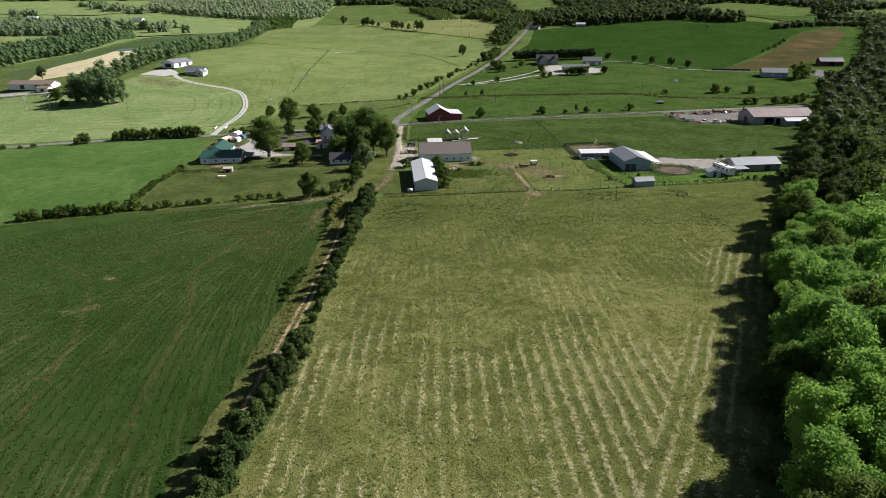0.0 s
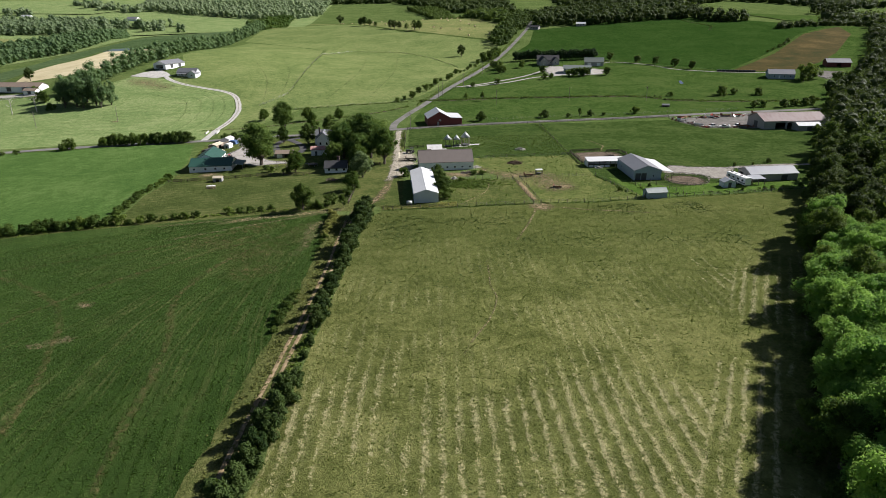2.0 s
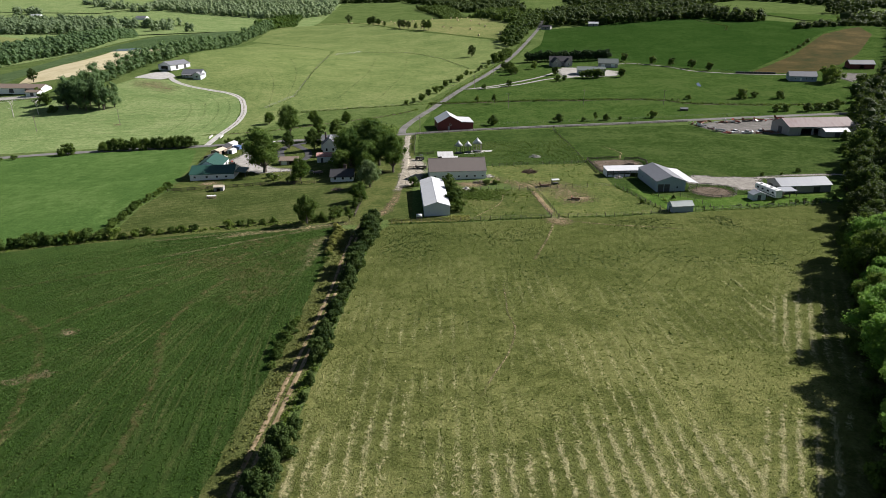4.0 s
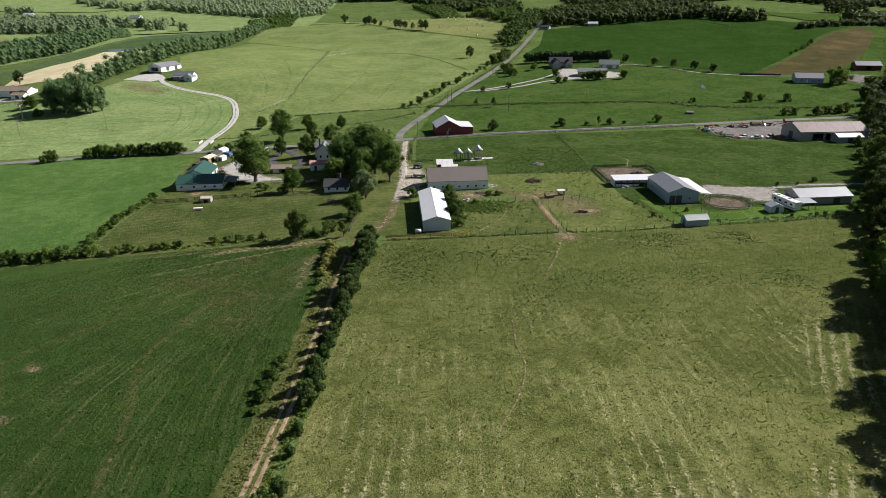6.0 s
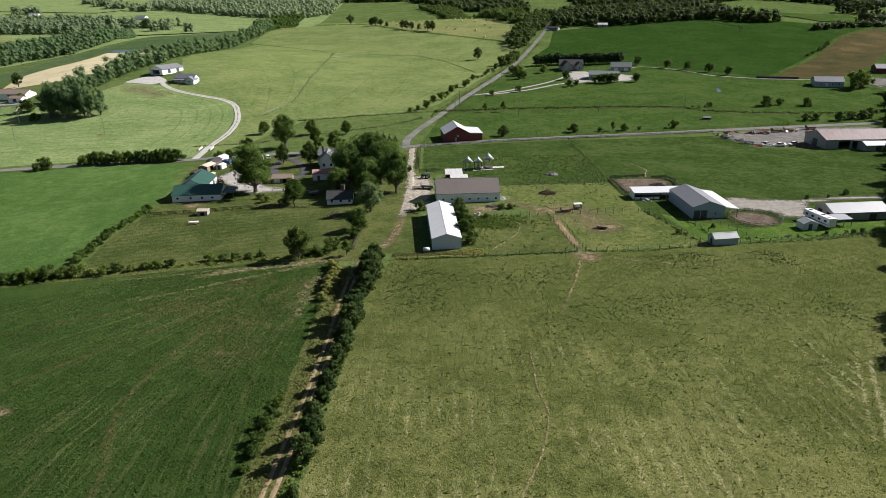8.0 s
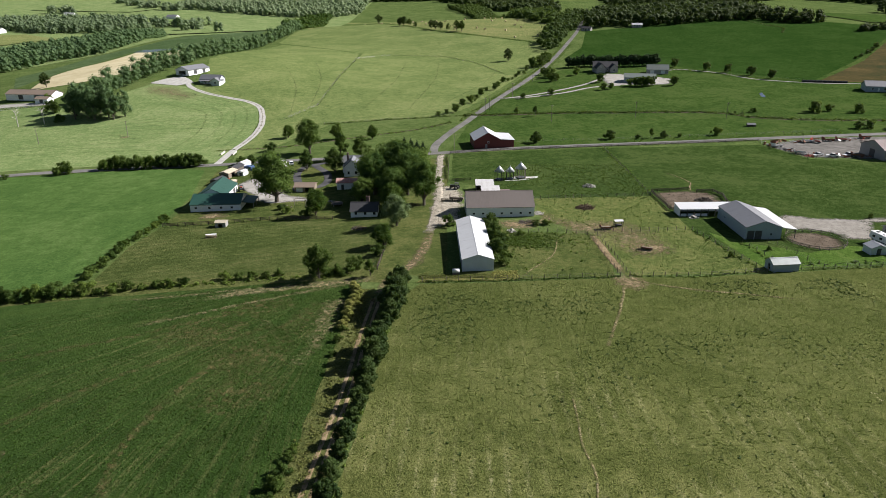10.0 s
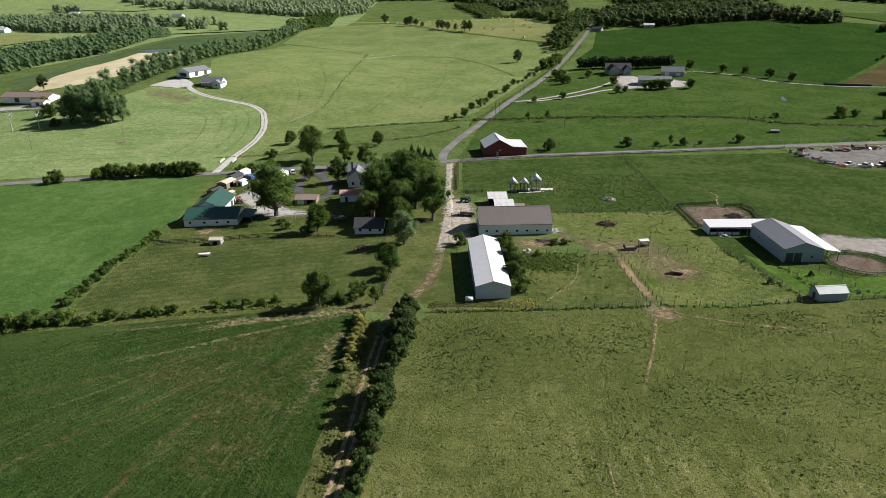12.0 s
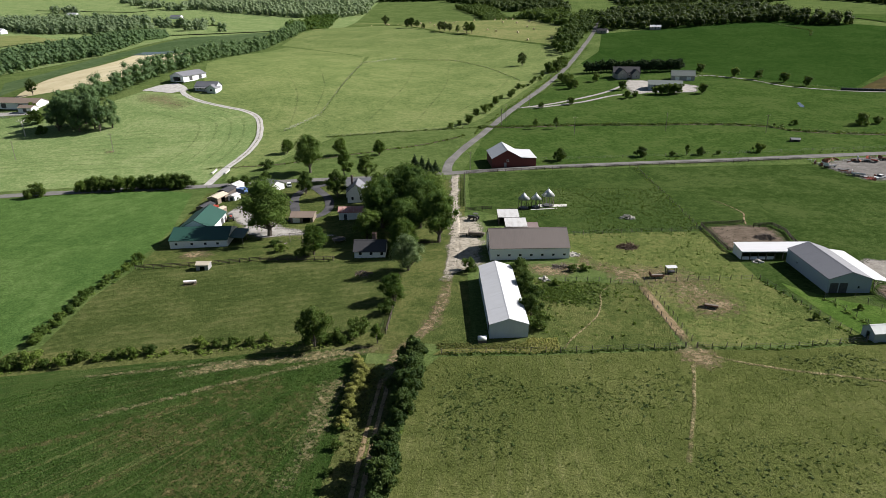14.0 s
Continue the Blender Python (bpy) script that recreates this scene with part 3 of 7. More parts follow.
# the haze over these far fields is in their grass colour
field("far_field", "far slope field with haze paled into its colour", "pasture", [(-640, 1400), (-620, 1680), (-700, 1640), (-860, 1740), (-960, 1980), (-600, 1880), (-440, 1800), (-400, 1600), (-450, 1500)], M["hill_b"], 2.5, 26)
field("far_field", "west ridge field with haze paled into its colour", "pasture", [(-1340, 2060), (-1000, 2000), (-930, 2110), (-1000, 2420), (-1400, 2450)], M["hill_b"], 2.5, 30)
field("far_field", "north ridge field with haze paled into its colour", "pasture", [(-560, 2450), (600, 2400), (700, 2900), (-700, 2900)], M["hill_a"], 2.5, 40)
field("far_field", "field beyond the lane with haze paled into its colour", "pasture", [(110, 960), (160, 1000), (300, 1250), (240, 1700), (70, 1700), (110, 1300)], M["hill_a"], 2.5, 26)
field("far_field", "green field on the far slope", "pasture", [(440, 800), (520, 790), (900, 1300), (1040, 1740), (640, 1950), (420, 1900), (380, 1100)], M["valley"], 0.8, 26)
field("dry_patch", "dry thin patch in the soybeans", "crop field", [(-80, 108), (-75, 107), (-74, 110.5), (-78, 112)], M["worn"], 0.09, 1.5, 1.6, rim=2.2, full=0.6)
field("dry_patch", "dry thin patch in the soybeans", "crop field", [(-80, 90), (-74, 89), (-69, 93), (-73, 94.5)], M["worn"], 0.09, 1.5, 1.6, rim=2.2, full=0.6)
field("dry_patch", "dry thin patch in the soybeans", "crop field", [(-49, 153), (-46, 152.6), (-45.6, 156), (-48, 157)], M["worn"], 0.09, 1.5, 1.4, rim=2.2, full=0.6)
for x, y, w, d in ((-50.5, 163, 9, 5), (-45.5, 141, 9, 7), (-44, 128, 7, 6), (-60, 150, 10, 5), (-38, 156, 5, 8)):
    field("dry_patch", "thin patch of soybeans with bare soil between the rows", "crop field", [(x - w, y - d), (x, y - d * 1.3), (x + w, y - d * 0.4), (x + w * 0.8, y + d), (x - w * 0.3, y + d * 1.2), (x - w, y + d * 0.3)], M["soy_mark"], 0.085, 1.5, 2.4, rim=d * 1.6, full=0.5)
field("dry_patch", "dry thin edge of the soybeans", "crop field", [(-37, 136), (-33, 138), (-30, 170), (-37, 164), (-36, 148)], M["litter"], 0.09, 1.5, 1.8, rim=3.0, full=0.5)
for k, pts in enumerate(([(-43, 40), (-46.7, 58), (-48.5, 76), (-51.3, 92), (-57, 112), (-53, 134), (-40, 158)], [(-110, 80), (-94, 94), (-86.7, 108), (-71, 131), (-45, 154)], [(-120, 130), (-95, 140), (-70, 152), (-48, 166)], [(-60, 20), (-64, 50), (-70, 80), (-84, 110), (-110, 130)])):
    strip("tramline", "faint sprayer wheel mark in the soybeans", "track", pts, 1.6, M["soy_mark"], 0.09, 2, 0.8, full=0.22)
field("tall_grass_patch", "strip of tall dry grass in front of the long shed", "grass", [(-15, 175.2), (-6, 175.8), (9, 176.4), (9.5, 180), (5, 181), (1, 178.4), (-5, 179.4), (-14, 177.4)], M["dry_grass"], 0.09, 2, 1.4)
for off in (-9, -16, -24, -33):
    strip("mowing_line", "faint mowing line curving with the drive", "track", [(-119.5, 345), (-119.6, 372), (-123.5, 402), (-134, 434), (-150, 452), (-170, 462), (-190, 473)], 1.2, M["mow_mark"], 0.1, 4, 0.8, off, full=0.12)
for k in range(9):
    strip("mowing_line", "faint mowing line across the slope", "track", [(-250 + k * 6, 330 + k * 9), (-200 + k * 3, 338 + k * 9.4), (-150, 344 + k * 9)], 1.2, M["mow_mark"], 0.1, 4, 0.8, full=0.1)
for x0, y0, x1, y1 in ((-150, 560, -112, 420), (-135, 600, -104, 440), (-70, 430, -60, 640), (-40, 440, -30, 640), (-20, 450, 20, 580), (-200, 620, -150, 760)):
    strip("stock_path", "faint cattle path on the hill", "path", [(x0, y0), ((x0 + x1) / 2 + 6, (y0 + y1) / 2), (x1, y1)], 1.0, M["mow_mark"], 0.1, 5, 0.8, full=0.12)
# roads and drives
strip("road", "worn grey asphalt country road with a grassy verge", "road", [(-460, 243), (-330, 268), (-221, 290), (-190, 299), (-155, 305.5), (-118, 310.5), (-83, 317.5), (-50, 321), (-18, 325.5), (20, 334), (70, 342.6), (110, 348.5), (150, 355), (190, 360.5), (240, 366), (330, 372), (480, 380)], 5.6, M["asphalt"], 0.14)
strip("road", "grey asphalt lane running north between fields", "road", [(-19, 328), (-18.5, 346), (-12, 374), (-3, 402), (14, 455), (35, 515), (52, 566), (70, 624), (98, 722), (120, 800), (138, 880), (160, 1000), (200, 1200)], 4.2, M["asphalt"], 0.16)
strip("drive", "pale gravel drive winding up the slope", "drive", [(-117, 312), (-119.5, 340), (-119.6, 372), (-123.5, 402), (-134, 434), (-146, 448), (-162, 455.5), (-180, 464.5), (-195, 477), (-204, 492)], 3.5, M["white_gravel"], 0.16)
strip("drive_crown", "thin grassy crown along the gravel drive", "verge", [(-119.5, 345), (-119.6, 372), (-123.5, 402), (-134, 434), (-146, 448), (-162, 455.5), (-180, 464.5), (-193, 475)], 0.8, M["litter"], 0.24, 3, 0.8, full=0.4)
field("gravel_pad", "pale gravel pad in front of the hill barn", "drive", [(-228, 486), (-206, 480), (-197, 488), (-204, 498), (-213, 506), (-222, 498)], M["white_gravel"], 0.14, 4)
strip("farm_lane", "dusty gravel farm lane down from the road", "drive", [(-15.2, 324), (-14.9, 303), (-14.6, 280), (-13, 258), (-12.8, 244), (-13.2, 230), (-13.6, 219), (-14, 211)], 3.4, M["yard"], 0.15, 2, 1.1)
field("gravel_yard", "pale gravel yard beside the big barn", "drive", [(-14.5, 266), (-7, 264), (-3, 254), (-4.5, 244), (-4.6, 222), (-9, 217), (-13.6, 216), (-15.0, 228), (-14.2, 240), (-15.8, 252)], M["yard"], 0.12, 2.5, 2.0, rim=3.0)
strip("farm_lane", "worn dirt lane past the long shed", "drive", [(-13.6, 216), (-14.4, 206), (-15, 198), (-17, 188), (-20.5, 180.5), (-23.4, 174), (-24.2, 160)], 2.8, M["worn"], 0.13, 3, 0.5, full=0.45)
strip("field_track_verge", "dry trodden verge of the field track", "track", [(-31.6, -70), (-30.2, -25), (-28.8, 15), (-28, 40), (-27.2, 60), (-26, 80), (-24.8, 105), (-24.2, 130), (-24.4, 150), (-24, 166)], 4.2, M["rough"], 0.1, 3, 0.4)
for off in (-0.75, 0.75):
    strip("wheel_track", "bare dirt wheel track between hedge and crop", "track", [(-31.6, -70), (-30.2, -25), (-28.8, 15), (-28, 40), (-27.2, 60), (-26, 80), (-24.8, 105), (-24.2, 130), (-24.4, 150), (-24, 168)], 1.0, M["dirt"], 0.16, 2, 0.5, off)
strip("field_verge", "rough tan grass verge along the crop", "verge", [(-38.4, -70), (-36.4, -25), (-33.4, 20), (-31.4, 50), (-29.8, 70), (-28.6, 95), (-27.8, 120), (-28, 145), (-28.4, 172)], 3.2, M["rough"], 0.09, 3, 0.5)
strip("headland", "tan dry headland along the top of the crop", "verge", [(-26, 178.5), (-34, 176.4), (-44, 174), (-56, 171.6), (-66, 168)], 3.0, M["litter"], 0.12, 2, 0.9, full=0.5)
strip("headland", "thin dry drill row along the top of the crop", "verge", [(-28, 179), (-44, 175.6), (-62, 172), (-84, 167.4)], 1.2, M["litter"], 0.13, 2, 0.9, full=0.3)
strip("headland", "thin dry drill row along the top of the crop", "verge", [(-28, 177), (-42, 171), (-58, 163.4), (-76, 154)], 1.4, M["litter"], 0.13, 2, 0.9, full=0.3)
strip("stock_path", "narrow worn stock path in the grass", "path", [(35.9, 177), (34, 169), (31.8, 162), (28.3, 152), (25, 143)], 0.8, M["litter"], 0.12, 2, 0.6, full=0.55)
strip("stock_path", "narrow worn stock path in the grass", "path", [(37.6, 176.5), (44, 173.6), (52, 171), (62, 169), (75, 166)], 0.8, M["litter"], 0.12, 2, 0.6, full=0.55)
strip("stock_path", "narrow worn stock path in the grass", "path", [(15.4, 128), (15.2, 118), (14.9, 112), (15.6, 104), (13.2, 94.4), (9.8, 87), (7, 80)], 0.4, M["litter"], 0.12, 2, 0.6, full=0.5)
strip("stock_path", "winding stock path across the weedy paddock", "path", [(10.3, 176), (12.6, 181), (16.1, 186), (20, 192), (22, 198.4), (23, 204), (26.6, 209.3)], 0.45, M["litter"], 0.12, 1.5, 0.5, full=0.75)
strip("stock_lane", "bare dirt lane between two fences", "path", [(33.5, 209), (35.2, 193), (36.4, 180)], 2.3, M["dirt"], 0.12, 2, 0.3)
field("bare_patch", "thin brown turf trodden by the horses", "dirt", [(36, 200), (41, 192), (51, 191), (55, 199), (53, 212), (48, 221), (38, 222), (36, 210)], M["worn"], 0.085, 2, 3.0, rim=8.0, full=0.5)
field("bare_patch", "bare trodden dirt at the gate", "dirt", [(33, 180), (40.5, 180), (43, 174), (37, 169.5), (32.5, 173.5)], M["worn"], 0.11, 1.5, 1.4, rim=3.4, full=0.8)
field("bare_patch", "bare trodden dirt round the feeders", "dirt", [(28, 208), (36, 207), (45, 211), (47, 218), (40, 222), (31, 221), (24, 226), (20, 231), (19.5, 224), (25, 217)], M["worn"], 0.1, 1.5, 3.2, rim=5.0, full=0.6)
field("bare_patch", "thin worn turf round the hay ring", "dirt", [(41, 198), (45, 193), (51, 194), (52, 200), (47, 203)], M["worn"], 0.1, 1.5, 2.4, rim=3.0, full=0.8)
field("bare_patch", "bare dirt strip behind the barn", "dirt", [(5, 221.8), (19, 222.8), (21, 228), (25, 230), (24, 221), (17, 214), (8, 213)], M["worn"], 0.1, 2, 1.2, rim=3.0, full=0.8)
field("bare_patch", "dusty worn spot beside the lane", "dirt", [(-18.5, 196), (-15, 200), (-13.5, 191), (-17, 184), (-20, 187)], M["worn"], 0.14, 2, 1.4, rim=3.0, full=0.8)
strip("stock_path", "thin stock path leaving the corral", "path", [(76.8, 254), (79, 262), (81, 268), (79, 277), (76, 284)], 0.6, M["worn"], 0.12, 1.5, 0.5, full=0.75)
field("bare_patch", "worn ground round the hay feeder", "dirt", [(-84, 213), (-80, 213.4), (-78.4, 211), (-80, 209), (-83.4, 209.8)], M["worn"], 0.11, 1.5, 0.8, rim=3.0, full=0.8)
field("bare_patch", "bare dug earth in front of the green-roofed building", "dirt", [(-92, 236), (-86, 236), (-82, 232), (-88, 228), (-93, 229)], M["worn"], 0.11, 1.5, 1.0, rim=3.0, full=0.8)
field("bare_patch", "bare ground at the timber pile", "dirt", [(-40, 219), (-34, 219), (-33, 214), (-38, 213.6)], M["worn"], 0.11, 1.5, 1.0, rim=3.0, full=0.8)
field("corral_floor", "trodden muddy corral floor", "corral", [(63, 253.6), (76, 256.4), (84, 253.6), (84.5, 243), (80, 232.4), (64, 232)], M["mud"], 0.1, 3, 0.5)
field("riding_ring_floor", "round riding ring of bare sand", "corral", [(95.8 + 7.6 * math.cos(a * math.pi / 14), 204.6 + 7.2 * math.sin(a * math.pi / 14)) for a in range(28)], M["mud"], 0.14, 2, 0.15)
field("gravel_yard", "pale gravel drive between the horse barns", "drive", [(90, 223), (98, 228.5), (106, 225.5), (118, 224), (134, 227.5), (168, 229), (166, 225), (132, 223), (121, 220), (118, 214), (114, 205), (104, 204.5), (104.5, 210), (99, 213), (91, 214)], M["gravel_dull"], 0.13, 3, 0.6)
field("gravel_yard", "grey gravel yard full of machinery", "drive", [(138, 340), (146, 311), (176, 308), (214, 300), (232, 330), (232, 358), (196, 358), (160, 352)], M["rough_yard"], 0.12, 5, 0.8)
field("gravel_yard", "pale gravel yard behind the green-roofed building", "drive", [(-95, 272), (-92, 288), (-96, 302), (-88, 306), (-84, 282), (-76, 260), (-62, 252), (-46, 247), (-46, 244.4), (-62, 248), (-74, 245), (-80, 250), (-84, 258)], M["gravel"], 0.12, 3, 0.7)
field("gravel_yard", "pale gravel apron under the big oak", "drive", [(-86, 264), (-76, 266), (-68, 256), (-56, 250.6), (-58, 247.6), (-70, 247), (-80, 250)], M["gravel"], 0.115, 3, 1.0, rim=2.5)
strip("loop_drive", "dark blacktop loop drive in front of the farmhouse", "drive", [(-68, 262), (-69.5, 272), (-74.5, 290), (-74, 304), (-67, 310), (-62, 316)], 3.4, M["tar"], 0.14, 3)
strip("loop_drive", "dark blacktop arm of the loop drive", "drive", [(-68, 264), (-61, 267), (-58.6, 276), (-62, 290), (-69, 303), (-72, 308)], 3.2, M["tar"], 0.15, 3)
field("concrete_pad", "cracked concrete pad beside the grain cribs", "slab", [(14.6, 273.6), (24.2, 274.6), (24.6, 277.4), (15, 277)], M["concrete"], 0.14, 2, 0.35)
field("concrete_pad", "row of broken concrete slabs in the grass", "slab", [(11.5, 270.6), (20.6, 271.6), (20.7, 272.5), (11.4, 271.5)], M["concrete"], 0.12, 1, 0.45)
field("concrete_pad", "small pale concrete pad in the grass", "slab", [(94.3, 187.5), (100, 187), (100.4, 189), (94.8, 189.6)], M["gravel"], 0.14, 2, 0.1)
strip("drive", "pale gravel drive to the far farmstead", "drive", [(14, 462), (35, 472), (56, 488), (80, 511), (98, 536), (104, 548)], 3.4, M["gravel"], 0.16)
strip("drive", "pale gravel drive to the far farmstead", "drive", [(26, 463), (60, 480.5), (86, 502), (106, 508), (116, 520)], 3.4, M["gravel"], 0.16)
field("gravel_yard", "pale gravel yard of the far farmstead", "drive", [(98, 506), (112, 508), (142, 506), (150, 530), (136, 548), (108, 562), (98, 545)], M["gravel"], 0.13, 5, 0.8)
field("gravel_yard", "gravel yard of the house by the woods", "drive", [(298, 458), (312, 470), (330, 492), (312, 496), (296, 476)], M["rough_yard"], 0.13, 5, 0.8)
field("gravel_yard", "pale gravel yard of the west farm", "drive", [(-330, 452), (-276, 448), (-272, 440), (-330, 436)], M["gravel"], 0.13, 5, 0.8)
field("far_field", "wide far west farmland with haze paled into its colour", "pasture", [(-470, 640), (-640, 640), (-2400, 900), (-2700, 2480), (-320, 2480), (-300, 1700), (-330, 1250), (-440, 1300), (-432, 800)], M["hill_b"], 0.5, 40)
strip("drive", "narrow pale farm track past the round trees", "drive", [(150, 556), (165, 569), (190, 549), (204, 523), (218.5, 511), (240, 500), (265.5, 494), (292, 490)], 2.2, M["gravel"], 0.14, 4, 0.3)
field("bare_patch", "reddish bare scar beside the hill drive", "dirt", [(-206, 478), (-180, 458), (-190, 446), (-222, 462), (-226, 478)], M["worn"], 0.1, 3, 2.5, rim=9.0, full=0.5)
field("bare_patch", "reddish bare spot at a pole on the slope", "dirt", [(-194, 372), (-188, 373), (-186, 369), (-191, 367)], M["worn"], 0.1, 1.5, 1.0, rim=2.5, full=0.9)
field("pond", "small pond at the edge of the wheat field", "water", [(-398, 800), (-376, 790), (-340, 800), (-350, 815), (-396, 822)], M["water"], 0.14, 8, 1.0)
field("pond", "narrow bright creek pool", "water", [(187, 459), (189.5, 469), (192.5, 472), (190.5, 462), (188.6, 457)], M["water"], 0.14, 4, 0.5)
strip("creek", "shallow creek bed with dark weedy banks", "creek", [(-6, 414), (21, 416), (58, 420), (90, 419), (120, 419.5), (148, 414), (163, 402), (198, 395), (250, 392)], 1.2, M["mud"], 0.12, 4, 0.6)
strip("creek", "dark weedy ditch below the hill", "creek", [(-130, 340), (-105, 345), (-88, 352), (-60, 368), (-30, 384), (-12, 400)], 1.4, M["mud"], 0.12, 4, 0.6)


# ---- building blocks ----
class Geo:
    """Collects the faces of one mesh."""

    def __init__(self):
        self.v, self.f = [], []

    def block(self, o, u, v, a, b, c, d, z0, z1):
        """A box: from a to b along u, from c to d along v, from z0 to z1, from the origin o in plan."""
        k = len(self.v)
        for z in (z0, z1):
            for s, t in ((a, c), (b, c), (b, d), (a, d)):
                self.v.append((o[0] + u[0] * s + v[0] * t, o[1] + u[1] * s + v[1] * t, z))
        self.f += [(k, k + 3, k + 2, k + 1), (k + 4, k + 5, k + 6, k + 7), (k, k + 1, k + 5, k + 4), (k + 1, k + 2, k + 6, k + 5), (k + 2, k + 3, k + 7, k + 6), (k + 3, k, k + 4, k + 7)]
        return self

    def box(self, x0, x1, y0, y1, z0, z1):
        return self.block((0, 0), (1, 0), (0, 1), x0, x1, y0, y1, z0, z1)

    def prism(self, outline, thick):
        """A flat outline (a list of 3D points) made solid along the vector thick."""
        k, n, t = len(self.v), len(outline), Vector(thick)
        self.v += [tuple(p) for p in outline] + [tuple(Vector(p) + t) for p in outline]
        self.f += [tuple(range(k + n - 1, k - 1, -1)), tuple(range(k + n, k + 2 * n))]
        self.f += [(k + i, k + (i + 1) % n, k + n + (i + 1) % n, k + n + i) for i in range(n)]
        return self

    def tube(self, a, b, r0, r1, n=8, caps=True):
        a, b = Vector(a), Vector(b)
        q = (b - a).to_track_quat("Z", "Y")
        k = len(self.v)
        for p, r in ((a, r0), (b, r1)):
            self.v += [tuple(p + q @ Vector((r * math.cos(2 * math.pi * i / n), r * math.sin(2 * math.pi * i / n), 0))) for i in range(n)]
        self.f += [(k + i, k + (i + 1) % n, k + n + (i + 1) % n, k + n + i) for i in range(n)]
        if caps:
            self.f += [tuple(range(k + n - 1, k - 1, -1)), tuple(range(k + n, k + 2 * n))]
        return self

    def weld(self):
        """Join the corners that blocks share, so that they make one piece."""
        at, turn, verts = {}, [], []
        for v in self.v:
            key = tuple(round(c, 4) for c in v)
            if key not in at:
                at[key] = len(verts)
                verts.append(v)
            turn.append(at[key])
        self.v, self.f = verts, [tuple(turn[i] for i in f) for f in self.f]
        return self

    def part(self, name, mat, parent, label="", smooth=False):
        ob = new(name, mesh_of(name, self.v, self.f, mat, smooth))
        ob.parent = parent
        if label:
            tagged(ob, label)
        return ob


def thing(name, label, category, x, y, yaw=0.0, group="", z=None, size=1.0):
    ob = new(name)
    ob.empty_display_size = 0.5
    ob.matrix_world = pose(x, y, gz(x, y) if z is None else z, 0, 0, yaw) @ Matrix.Scale(size, 4)
    return tagged(ob, label, category, group)


def wall_run(g, p0, p1, z0, z1, thick, holes):
    """A wall from p0 to p1 with its outer face on that line, solid to the left of it, and openings (u, bottom, width, height)."""
    p0, p1 = Vector(p0), Vector(p1)
    long = (p1 - p0).length
    u = (p1 - p0) / long
    v = Vector((-u.y, u.x))
    at = 0.0
    for c, b, w, h in sorted(holes):
        g.block(p0, u, v, at, c - w / 2, 0, thick, z0, z1)
        if b > z0 + 0.05:
            g.block(p0, u, v, c - w / 2, c + w / 2, 0, thick, z0, b)
        if b + h < z1 - 0.05:
            g.block(p0, u, v, c - w / 2, c + w / 2, 0, thick, b + h, z1)
        at = c + w / 2
    g.block(p0, u, v, at, long, 0, thick, z0, z1)


